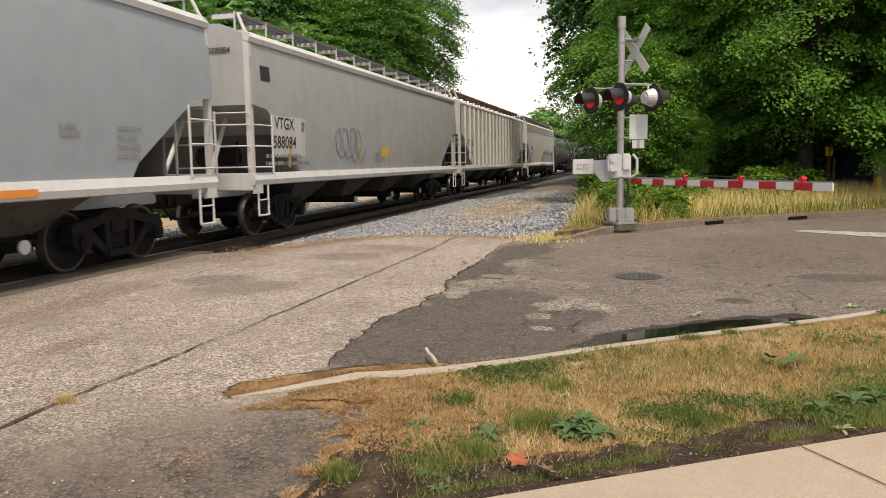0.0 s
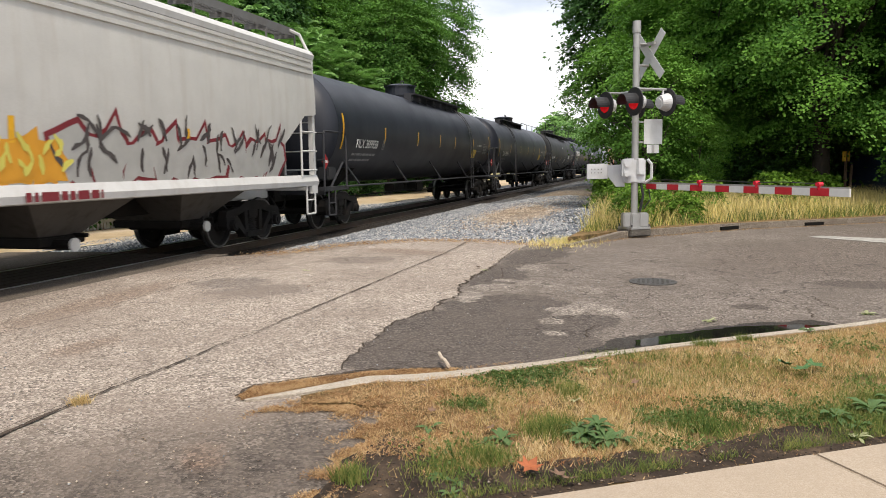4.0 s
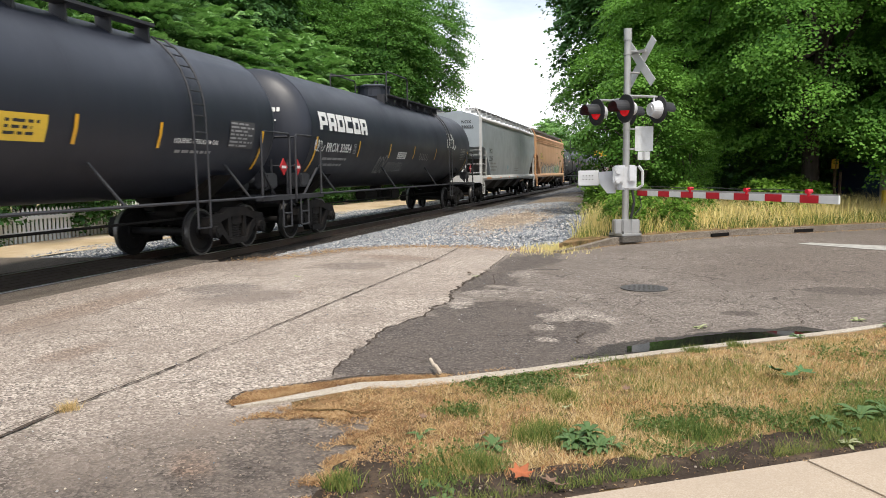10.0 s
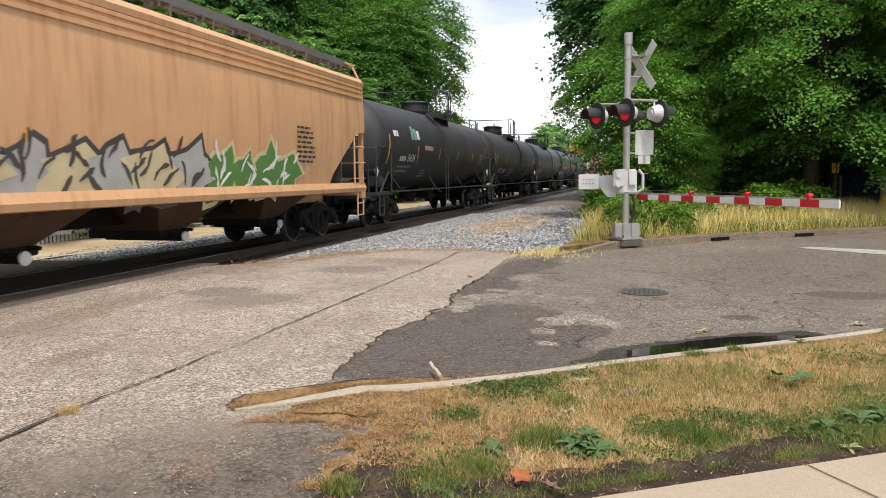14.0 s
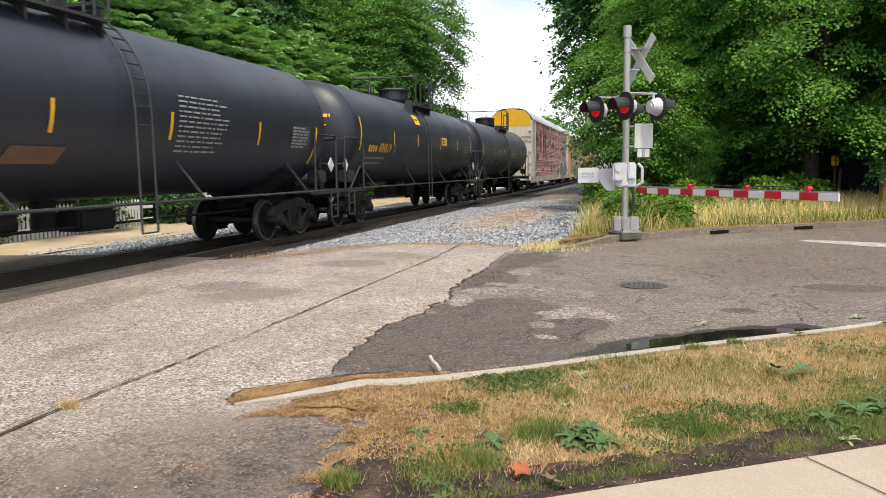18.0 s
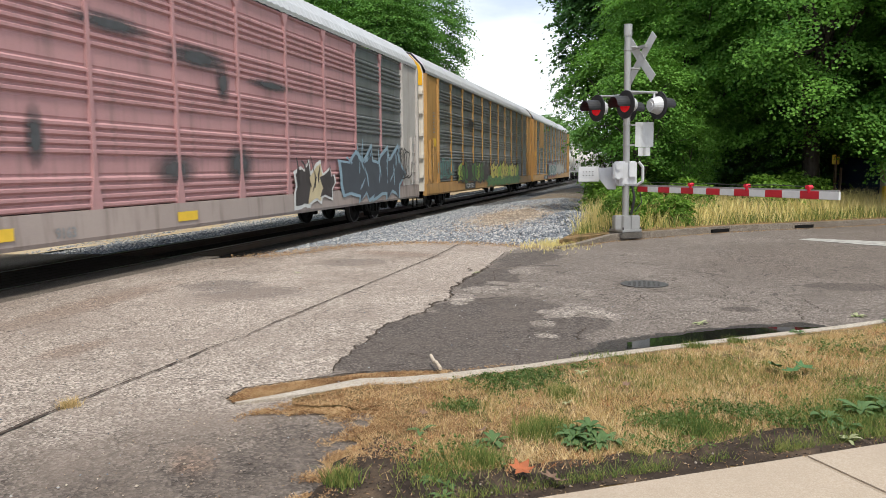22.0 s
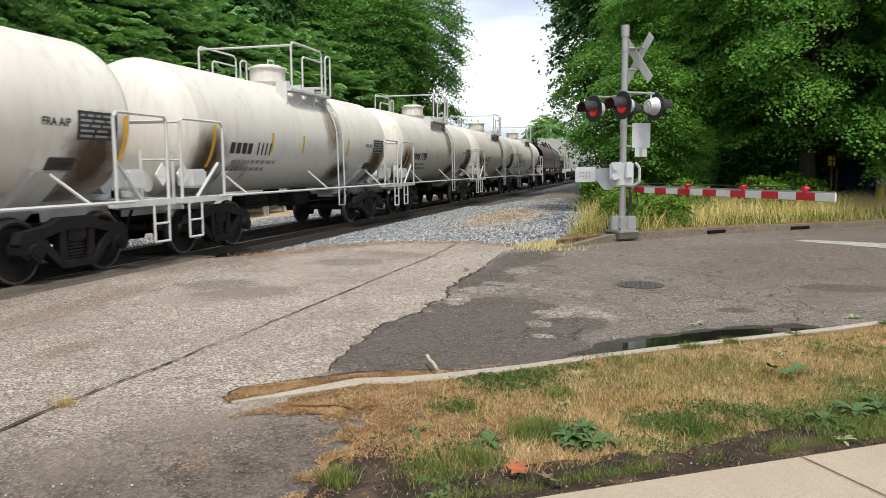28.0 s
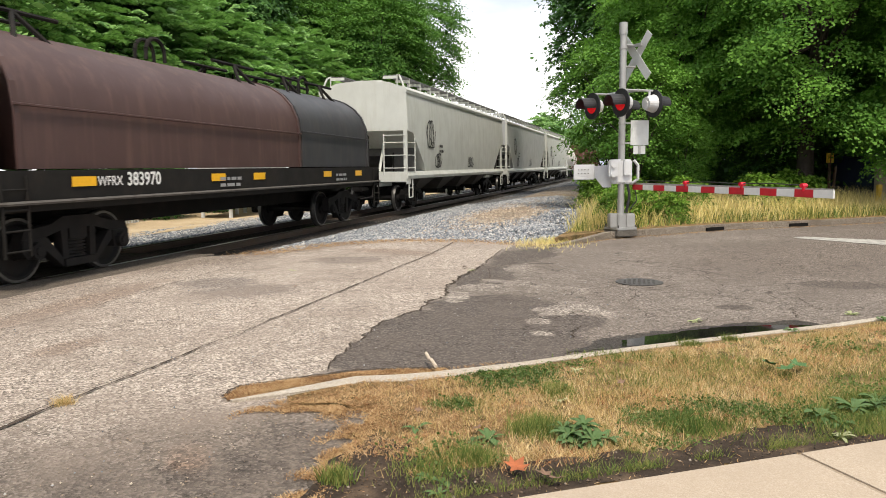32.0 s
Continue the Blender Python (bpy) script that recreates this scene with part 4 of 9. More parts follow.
def graffiti(car, wrap, x0, z0, w, h, n, fill, edge, shine, seed):
    """A row of fat, spiky sprayed shapes with an outline and inner lines."""
    rnd = random.Random(seed)
    for i in range(n):
        cx = x0 + w * (i + 0.5) / n
        ww = w / n * rnd.uniform(1.25, 1.6)
        hh = h * rnd.uniform(0.85, 1.2)
        lean = rnd.uniform(-0.12, 0.3)
        k = 14
        base = []
        for j in range(k):
            a = 2 * math.pi * j / k + rnd.uniform(-0.15, 0.15)
            rr = rnd.uniform(0.95, 1.3) if j % 3 == 0 else rnd.uniform(0.6, 0.95)
            base.append((math.cos(a) * rr * ww / 2, math.sin(a) * rr * hh / 2))
        shape = None
        for key, grow, lift, mm in (("graffiti_outline", 1.2, 0.009 + 0.0012 * (i % 4), edge), ("graffiti_fill", 1.0, 0.014 + 0.0012 * (i % 4), fill[i % len(fill)])):
            bm = bmesh.new()
            pts = [(cx + px * grow + lean * pz, max(0.62, z0 + h / 2 + pz * grow)) for px, pz in base]
            c = bm.verts.new((cx, wrap(cx, z0 + h / 2) - lift, z0 + h / 2))
            vs = [bm.verts.new((px, wrap(px, pz) - lift, pz)) for px, pz in pts]
            for j in range(k):
                bm.faces.new((c, vs[j], vs[(j + 1) % k]))
            shape = part(key, bm, mm, car if shape is None else shape)
        bm = bmesh.new()
        lift = 0.020 + 0.0012 * (i % 4)
        for q in range(5):
            px, pz = cx + rnd.uniform(-0.32, 0.32) * ww, z0 + h * rnd.uniform(0.15, 0.85)
            a = rnd.uniform(0.4, 2.6)
            prev = None
            for s in range(5):
                r = rnd.uniform(0.018, 0.05) * (0.4 if s in (0, 4) else 1)
                nx, nz = -math.sin(a) * r, math.cos(a) * r
                cur = [bm.verts.new((px + u * nx, wrap(px, pz) - lift, max(0.62, pz + u * nz))) for u in (-1, 1)]
                if prev:
                    bm.faces.new((prev[0], prev[1], cur[1], cur[0]))
                prev = cur
                step = 0.11 * hh
                px, pz, a = px + math.cos(a) * step, pz + math.sin(a) * step, a + rnd.uniform(-0.5, 0.5)
        tagged(part("graffiti_line", bm, shine, shape), kind="stuff")


def hopper_y(z):
    """Half width of a bulging hopper side at a height."""
    k = (z - 2.75) / 1.45
    return 1.60 - 0.085 * k * k


def hopper(name, x0, x1, mat, label, style="chord", trim=None, under=None, band=None, walk_mat=None, end_panel=None):
    L = x1 - x0
    trim, under, walk_mat = trim or mat, under or M_GREYUNDER, walk_mat or M_GRATE
    car = car_base(name, x0, x1, label, "freight car", "covered hopper cars of the train")
    a, EAVE, CUT = -L / 2, 4.16, 2.35
    wide = (lambda z: 1.56) if style == "ribs" else hopper_y
    # shell with slope sheets at both ends
    bm = bmesh.new()
    secs = []
    for k, zb in ((0, 2.78), (0.6, 2.72), (CUT * 0.93, 1.62), (CUT, 1.34), (L - CUT, 1.34), (L - CUT * 0.93, 1.62), (L - 0.6, 2.72), (L, 2.78)):
        zs = [zb + (EAVE - zb) * i / 8 for i in range(9)]
        ring = [(a + k, -wide(z), z) for z in zs] + [(a + k, -0.95, 4.40), (a + k, 0, 4.48), (a + k, 0.95, 4.40)] + [(a + k, wide(z), z) for z in zs[::-1]]
        secs.append(ring)
    sweep(bm, secs)
    part("body", bm, mat, car, "", True)
    wrap = lambda x, z: -wide(z)
    # side sills, end sills
    for s in (-1, 1):
        bm = bmesh.new()
        prism(bm, [(s * 1.50, 1.14), (s * 1.60, 1.16), (s * 1.62, 1.26), (s * 1.56, 1.40), (s * 1.46, 1.40)], a - 0.05, a + L + 0.05)
        part("side_sill", bm, trim, car)
    for e in (-1, 1):
        x = e * L / 2
        bm = bmesh.new()
        box(bm, (x - e * 0.02, 0, 1.22), (0.16, 3.1, 0.36), bevel=0.02)
        box(bm, (x - e * 1.1, 0, 1.12), (2.2, 0.6, 0.5), bevel=0.02)
        part("end_sill", bm, trim, car)
        for s in (-1, 1):
            bm = bmesh.new()
            box(bm, (x - e * 0.04, s * 1.50, 2.75), (0.10, 0.12, 2.9))
            part("corner_post", bm, trim, car)
            bm = bmesh.new()
            rod(bm, (x - e * 0.05, s * 0.55, 1.4), (x - e * 0.9, s * 0.5, 2.7), 0.05)
            part("end_brace", bm, trim, car)
        # upright dark sheet added to draw the shade below the slope sheet
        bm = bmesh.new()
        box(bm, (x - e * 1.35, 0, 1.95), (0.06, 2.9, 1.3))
        part("end_shade_plate", bm, M_DARKEND, car)
        bm = bmesh.new()
        rod(bm, (x - e * 0.9, -0.7, 1.75), (x - e * 0.9, 0.2, 1.75), 0.2, seg=14)
        pipe(bm, [(x - e * 0.55, -0.9, 1.4), (x - e * 0.55, -0.9, 2.05)], 0.03)
        part("brake_gear", bm, M_UNDER, car)
        # rungs run from the corner post round to a side stile and an end stile
        for s in (-1, 1):
            bm = bmesh.new()
            rod(bm, (x - e * 0.80, s * 1.60, 1.36), (x - e * 0.80, s * 1.60, 2.62), 0.024, seg=6)
            for z in (1.52, 1.95, 2.38):
                rod(bm, (x - e * 0.02, s * 1.60, z), (x - e * 0.82, s * 1.60, z), 0.018, seg=6)
            pipe(bm, [(x - e * 0.12, s * 1.58, 1.15), (x - e * 0.12, s * 1.58, 0.52), (x - e * 0.55, s * 1.58, 0.52), (x - e * 0.55, s * 1.58, 1.15)], 0.022)
            rod(bm, (x - e * 0.12, s * 1.58, 0.84), (x - e * 0.55, s * 1.58, 0.84), 0.018, seg=6)
            part("side_ladder", bm, trim, car)
        bm = bmesh.new()
        rod(bm, (x + e * 0.05, -0.75, 1.3), (x + e * 0.05, -0.75, 2.66), 0.026, seg=6)
        for z in (1.52, 1.95, 2.38, 2.62):
            rod(bm, (x + e * 0.05, -0.75, z), (x + e * 0.05, -1.52, z), 0.018, seg=6)
        part("end_ladder", bm, trim, car)
        bm = bmesh.new()
        prism_ = [(-1.60, 1.16), (-1.60, 0.98), (-1.52, 0.98), (-1.52, 1.16)]
        sweep(bm, [[(x - e * dx, y, z) for y, z in prism_] for dx in (0.0, 0.30)])
        part("corner_gusset", bm, trim, car)
        coupler(car, x, e)
        truck(car, x - e * 2.15)
    # end grab rails on the posts
    # outlets below
    n = 4 if L > 17 else 3
    for i in range(n):
        cx = a + L * (0.21 + 0.58 * i / (n - 1))
        # the bay's colour includes the shade that falls below the sill
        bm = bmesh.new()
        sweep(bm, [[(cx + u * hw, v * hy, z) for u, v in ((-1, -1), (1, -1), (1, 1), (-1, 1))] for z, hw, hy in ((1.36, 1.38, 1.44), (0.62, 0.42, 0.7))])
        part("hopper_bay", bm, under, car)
        bm = bmesh.new()
        box(bm, (cx, 0, 0.55), (0.95, 1.5, 0.14), bevel=0.02)
        rod(bm, (cx - 0.15, -1.05, 0.5), (cx - 0.15, 0.6, 0.5), 0.08, seg=10)
        rod(bm, (cx + 0.28, -0.95, 0.6), (cx + 0.28, 0.4, 0.6), 0.035, seg=6)
        part("outlet_gate", bm, M_UNDER, car)
        bm = bmesh.new()
        rod(bm, (cx - 0.15, -1.10, 0.5), (cx - 0.15, -1.06, 0.5), 0.10, seg=12)
        part("outlet_cap", bm, M_WHITEPAINT, car, "pale round outlet cap")
    bm = bmesh.new()
    box(bm, (0, 0, 0.95), (L - 2, 0.34, 0.4))
    part("centre_sill", bm, M_UNDER, car)
    # top chord and roof
    for s in (-1, 1):
        bm = bmesh.new()
        prism(bm, [(s * 1.46, 4.05), (s * 1.57, 4.03), (s * 1.59, 4.13), (s * 1.50, 4.24), (s * 1.40, 4.26)], a - 0.02, a + L + 0.02)
        part("top_chord", bm, trim, car)
        if style == "bands":
            for z in (3.72, 3.86, 3.99):
                bm = bmesh.new()
                prism(bm, [(s * (hopper_y(z) - 0.02), z - 0.05), (s * (hopper_y(z) + 0.035), z - 0.03), (s * (hopper_y(z) + 0.035), z + 0.03), (s * (hopper_y(z) - 0.02), z + 0.05)], a + 0.1, a + L - 0.1)
                part("side_rib", bm, mat, car)
    if style == "ribs":
        for i in range(18):
            x = a + 0.9 + (L - 1.8) * i / 17
            for s in (-1, 1):
                low = 1.36 if CUT < x - a < L - CUT else 2.78 - 1.4 * min(x - a, a + L - x) / CUT
                bm = bmesh.new()
                prism_pts = [(x - 0.09, s * 1.555), (x - 0.05, s * 1.635), (x + 0.05, s * 1.635), (x + 0.09, s * 1.555)]
                sweep(bm, [[(px, py, z) for px, py in prism_pts] for z in (low, 4.04)])
                part("side_rib", bm, mat, car)
    bm = bmesh.new()
    box(bm, (0, 0, 4.55), (L - 2.4, 0.62, 0.12), bevel=0.03)
    part("hatch_cover", bm, mat, car)
    for s in (-1, 1):
        bm = bmesh.new()
        w = L - 0.3
        for k in range(3):
            box(bm, (0, s * (0.78 + 0.16 * k), 4.63), (w, 0.10, 0.035))
        part("roof_walkway", bm, walk_mat, car)
        m = int(L / 1.35)
        bm = bmesh.new()
        box(bm, (0, s * 0.95, 4.57), (0.05, 0.50, 0.09))
        box(bm, (0, s * 1.20, 4.44), (0.035, 0.03, 0.44))
        box(bm, (0, s * 1.32, 4.25), (0.045, 0.26, 0.04))
        br_me = finish(bm, "walkway_bracket", trim if walk_mat is M_GRATE and style != "bands" else walk_mat)
        for i in range(m + 1):
            br = new("walkway_bracket", br_me)
            br.parent, br.location = car, (-w / 2 + w * i / m, 0, 0)
        bm = bmesh.new()
        box(bm, (0, s * 1.20, 4.64), (w, 0.02, 0.07 if style != "bands" else 0.16))
        part("walkway_edge", bm, walk_mat, car)
    for e in (-1, 1):
        for s in (-1, 1):
            bm = bmesh.new()
            pipe(bm, [(e * (L / 2 - 0.05), s * 1.48, 4.2), (e * (L / 2 - 0.1), s * 1.3, 4.60), (e * (L / 2 - 0.4), s * 1.2, 4.66)], 0.035)
            part("roof_grab_rail", bm, trim, car)
    return car, wrap, a


def stripes(car, wrap, xs, z0, h, w=0.10, mat=None):
    for x in xs:
        decal("reflector", car, mat or M_YELLOW, wrap, x - w / 2, z0, w, h)


def tank(name, x0, x1, mat, label, R=1.49, zc=2.62, metal=None, dome="walk", dome_x=0.0, lad_x=None, plank=None):
    """A tank car; x0 and x1 are the ends of the straight shell."""
    L = x1 - x0
    metal = metal or M_BLACKDULL
    car = car_base(name, x0, x1, label, "tank car", "tank cars of the train")
    bm = bmesh.new()
    secs = []
    hd = 0.62
    for k in range(7):
        q = math.sin(math.pi / 2 * k / 6)
        secs.append(ring_x(-L / 2 - 0.3 - hd * math.cos(math.pi / 2 * k / 6), max(R * q, 0.02), zc))
    n = 6
    for i in range(n + 1):
        secs.append(ring_x(-L / 2 - 0.3 + (L + 0.6) * i / n, R, zc))
    for k in range(6, -1, -1):
        q = math.sin(math.pi / 2 * k / 6)
        secs.append(ring_x(L / 2 + 0.3 + hd * math.cos(math.pi / 2 * k / 6), max(R * q, 0.02), zc))
    sweep(bm, secs)
    part("tank_shell", bm, mat, car, "", True)
    bm = bmesh.new()
    sweep(bm, [ring_x(-0.012, R + 0.004, zc), ring_x(0.012, R + 0.004, zc)], True, False)
    seam = finish(bm, "weld_seam", mat, True)
    for i in range(n + 1):
        o = new("weld_seam", seam)
        o.parent, o.location = car, (-L / 2 - 0.3 + (L + 0.6) * i / n, 0, 0)
    wrap = lambda x, z: -math.sqrt(max(0.05, (R + 0.002) ** 2 - (z - zc) ** 2))
    for e in (-1, 1):
        x = e * (L / 2 + 0.3)
        bm = bmesh.new()
        box(bm, (x - e * 0.3, 0, 0.98), (3.0, 0.5, 0.46), bevel=0.02)
        sweep(bm, [[(x - e * 1.5 + u * 0.3, v * 1.05 * (1.12 if z > 1 else 0.4), z) for u, v in ((-1, -1), (1, -1), (1, 1), (-1, 1))] for z in (0.85, 1.55)])
        part("saddle", bm, M_UNDER if metal is M_BLACKDULL else metal, car)
        bm = bmesh.new()
        box(bm, (x + e * 0.66, 0, 1.03), (0.42, 2.9, 0.10))
        box(bm, (x + e * 0.86, 0, 1.0), (0.06, 2.9, 0.2))
        box(bm, (x + e * 0.2, -1.42, 1.05), (1.5, 0.16, 0.10))
        box(bm, (x + e * 0.2, 1.42, 1.05), (1.5, 0.16, 0.10))
        part("end_platform", bm, metal, car)
        for s in (-1, 1):
            bm = bmesh.new()
            pipe(bm, [(x + e * 0.85, s * 1.44, 1.0), (x + e * 0.85, s * 1.44, 2.40), (x + e * 0.78, s * 1.44, 2.46), (x - e * 0.42, s * 1.46, 2.46), (x - e * 0.5, s * 1.46, 2.38), (x - e * 0.5, s * 1.46, 1.05)], 0.028)
            part("end_railing", bm, metal, car)
            bm = bmesh.new()
            pipe(bm, [(x + e * 0.85, s * 1.44, 1.75), (x + e * 0.85, s * 0.9, 1.75)], 0.02)
            part("grab_bar", bm, metal, car)
        bm = bmesh.new()
        pipe(bm, [(x + e * 0.87, -1.44, 2.40), (x + e * 0.87, 1.44, 2.40)], 0.026)
        part("end_crossbar", bm, metal, car)
        for s in (-1, 1):
            bm = bmesh.new()
            pipe(bm, [(x + e * 0.75, s * 1.5, 1.0), (x + e * 0.75, s * 1.5, 0.4), (x + e * 0.35, s * 1.5, 0.4), (x + e * 0.35, s * 1.5, 1.0)], 0.022)
            pipe(bm, [(x + e * 0.75, s * 1.5, 0.7), (x + e * 0.35, s * 1.5, 0.7)], 0.02)
            part("step", bm, metal, car)
        bm = bmesh.new()
        box(bm, (x + e * 0.15, -1.2, 1.42), (0.5, 0.32, 0.34), bevel=0.04)
        rod(bm, (x + e * 0.5, -0.5, 1.35), (x + e * 0.5, 0.6, 1.35), 0.17, seg=12)
        pipe(bm, [(x + e * 0.6, -1.1, 1.05), (x + e * 0.6, -1.1, 1.9)], 0.03)
        pipe(bm, [(x + e * 0.3, -1.35, 1.05), (x - e * 0.4, -1.4, 1.7)], 0.03)
        part("brake_gear", bm, metal, car)
        coupler(car, x + e * 0.75, e)
        truck(car, x - e * 0.95)
    for s in (-1, 1):
        bm = bmesh.new()
        rod(bm, (-L / 2 - 0.1, s * 1.56, 1.09), (L / 2 + 0.1, s * 1.56, 1.09), 0.028, seg=6)
        m = max(3, int(L / 3.4))
        for i in range(m):
            x = -L / 2 + 0.9 + (L - 1.8) * i / (m - 1)
            rod(bm, (x, s * 1.56, 1.09), (x - 0.35, s * 1.2, zc - 0.85), 0.026, seg=6)
        part("side_rail", bm, metal, car)
    bm = bmesh.new()
    box(bm, (0.6, -0.3, 0.82), (0.9, 0.5, 0.36), bevel=0.05)
    rod(bm, (-2.0, -0.2, 0.85), (-0.9, -0.2, 0.85), 0.19, seg=12)
    pipe(bm, [(-L / 2, -0.45, 0.72), (L / 2, -0.45, 0.72)], 0.025)
    rod(bm, (0, 0, 0.68), (0, 0, zc - R + 0.1), 0.2, seg=12)
    part("brake_rigging", bm, M_UNDER, car)
    # manway, platform and railings on top; plank is the reach of a long walkway beside the dome
    top = zc + R
    dr = 0.44 if dome == "cage" and mat is M_WHITETANK else 0.56
    bm = bmesh.new()
    rod(bm, (dome_x, 0, top - 0.12), (dome_x, 0, top + 0.40), dr, seg=24)
    rod(bm, (dome_x, 0, top + 0.06), (dome_x, 0, top + 0.10), dr + 0.05, seg=24)
    rod(bm, (dome_x, 0, top + 0.40), (dome_x, 0, top + 0.44), dr + 0.05, seg=24)
    rod(bm, (dome_x, 0, top + 0.44), (dome_x, 0, top + 0.50), dr, dr * 0.7, seg=24)
    manway = part("manway_dome", bm, mat, car, "", False)
    bm = bmesh.new()
    pipe(bm, [(dome_x - 0.18, -0.1, top + 0.48), (dome_x - 0.14, -0.1, top + 0.62), (dome_x + 0.14, -0.1, top + 0.62), (dome_x + 0.18, -0.1, top + 0.48)], 0.02)
    part("lid_handle", bm, metal, manway)
    bm = bmesh.new()
    rod(bm, (dome_x + 0.95, 0, top - 0.1), (dome_x + 0.95, 0, top + 0.22), 0.14, seg=12)
    part("safety_valve", bm, metal, car)
    wx, wy = (1.15, 1.05) if dome == "cage" else (1.5, 0.82)
    lo, hi = plank or (dome_x - wx, dome_x + wx)
    bm = bmesh.new()
    for s in (-1, 1):
        box(bm, ((lo + hi) / 2, s * wy, top + 0.02 - 0.25 * (wy > 1)), (hi - lo, 0.32, 0.05))
        m = max(3, int((hi - lo) / 0.9))
        for i in range(m + 1):
            box(bm, (lo + (hi - lo) * i / m, s * (wy - 0.1), top - 0.2 - 0.1 * (wy > 1)), (0.05, 0.28, 0.5))
    box(bm, (dome_x + wx, 0, top + 0.02), (0.3, 2 * wy, 0.05))
    part("top_platform", bm, metal, car)
    if dome == "rails":
        bm = bmesh.new()
        for s in (-1, 1):
            m = int((hi - lo) / 2.4)
            for i in range(m + 1):
                x = lo + (hi - lo) * i / m
                rod(bm, (x, s * (wy + 0.14), top - 0.3), (x, s * (wy + 0.14), top + 0.75), 0.024, seg=6)
            rod(bm, (lo, s * (wy + 0.14), top + 0.75), (hi, s * (wy + 0.14), top + 0.75), 0.024, seg=6)
        part("top_railing", bm, metal, car)
    elif dome != "none":
        h0, h1 = top - 0.2, top + (0.86 if dome == "cage" else 0.75)
        bm = bmesh.new()
        for s in (-1, 1):
            y = s * (wy + 0.16)
            pipe(bm, [(dome_x - wx, y, h0), (dome_x - wx, y, h1 - 0.08), (dome_x - wx + 0.08, y, h1), (dome_x + wx * 0.45, y, h1), (dome_x + wx * 0.52, y, h1 - 0.08), (dome_x + wx * 0.52, y, h0)], 0.026)
            if dome == "cage":
                pipe(bm, [(dome_x - wx + 0.6, y, h0), (dome_x - wx + 0.6, y, h1 - 0.32), (dome_x - wx + 0.68, y, h1 - 0.26), (dome_x + wx * 0.52, y, h1 - 0.26)], 0.024)
                pipe(bm, [(dome_x + wx * 0.72, y, h0), (dome_x + wx * 0.72, y, h1 - 0.14), (dome_x + wx * 0.8, y, h1 - 0.06), (dome_x + wx, y, h1 - 0.06), (dome_x + wx, y, h0)], 0.024)
        pipe(bm, [(dome_x - wx, -wy - 0.16, h1 - 0.08), (dome_x - wx, wy + 0.16, h1 - 0.08)], 0.026)
        part("top_railing", bm, metal, car)
    lx = lad_x if lad_x is not None else dome_x + (wx + 0.15 if dome == "cage" else 0.4)
    bm = bmesh.new()
    arc = [(lx, -(R + 0.09) * math.sin(a), zc + (R + 0.09) * math.cos(a)) for a in [0.55 + 0.17 * i for i in range(7)]]
    arc += [(lx, -R - 0.10, zc - 0.1), (lx, -R - 0.12, 0.62)]
    for d in (-0.2, 0.2):
        pipe(bm, [(p[0] + d, p[1], p[2]) for p in arc], 0.02)
    for i in range(10):
        k = i / 9 * (len(arc) - 1)
        j = min(int(k), len(arc) - 2)
        p = Vector(arc[j]).lerp(Vector(arc[j + 1]), k - j)
        rod(bm, (lx - 0.2, p.y, p.z), (lx + 0.2, p.y, p.z), 0.014, seg=5)
    part("ladder", bm, metal, car)
    return car, wrap, -L / 2


def placard(car, x, y, z, mat=None):
    bm = bmesh.new()
    box(bm, (0, 0, 0), (0.27, 0.02, 0.27), m=Matrix.Translation((x, y, z)) @ Matrix.Rotation(radians(45), 4, "Y"))
    o = part("placard", bm, mat or M_PLACARD, car)
    bm = bmesh.new()
    v = [bm.verts.new((x + u, y - 0.014, z + q)) for u, q in ((-0.11, 0.03), (-0.11, -0.03), (0.11, -0.03), (0.11, 0.03))]
    bm.faces.new(v)
    part("placard_band", bm, M_CHALK, o, "white middle band")


def plate_box(car, wrap, x, z, mat, h=0.26):
    """A small framed inspection mark: four thin bars round two short ones."""
    bm = bmesh.new()
    w = h * 0.72
    for x0, z0, x1, z1 in ((0, 0, w, 0.025), (0, h - 0.025, w, h), (0, 0.025, 0.025, h - 0.025), (w - 0.025, 0.025, w, h - 0.025), (w * 0.32, h * 0.24, w * 0.68, h * 0.44), (w * 0.32, h * 0.56, w * 0.68, h * 0.78)):
        q = [(x + x0, z + z0), (x + x1, z + z0), (x + x1, z + z1), (x + x0, z + z1)]
        bm.faces.new([bm.verts.new((u, wrap(u, v) - 0.012, v)) for u, v in q])
    part("inspection_mark", bm, mat, car)


def mark_block(car, wrap, x, z, size, mat, n=4):
    """An owner's code, drawn as plain bars of its size."""
    for i in range(n):
        decal("code_bar", car, mat, wrap, x + i * size * 0.78, z, size * 0.56, size * 0.72, lift=0.012)
    return x + n * size * 0.78


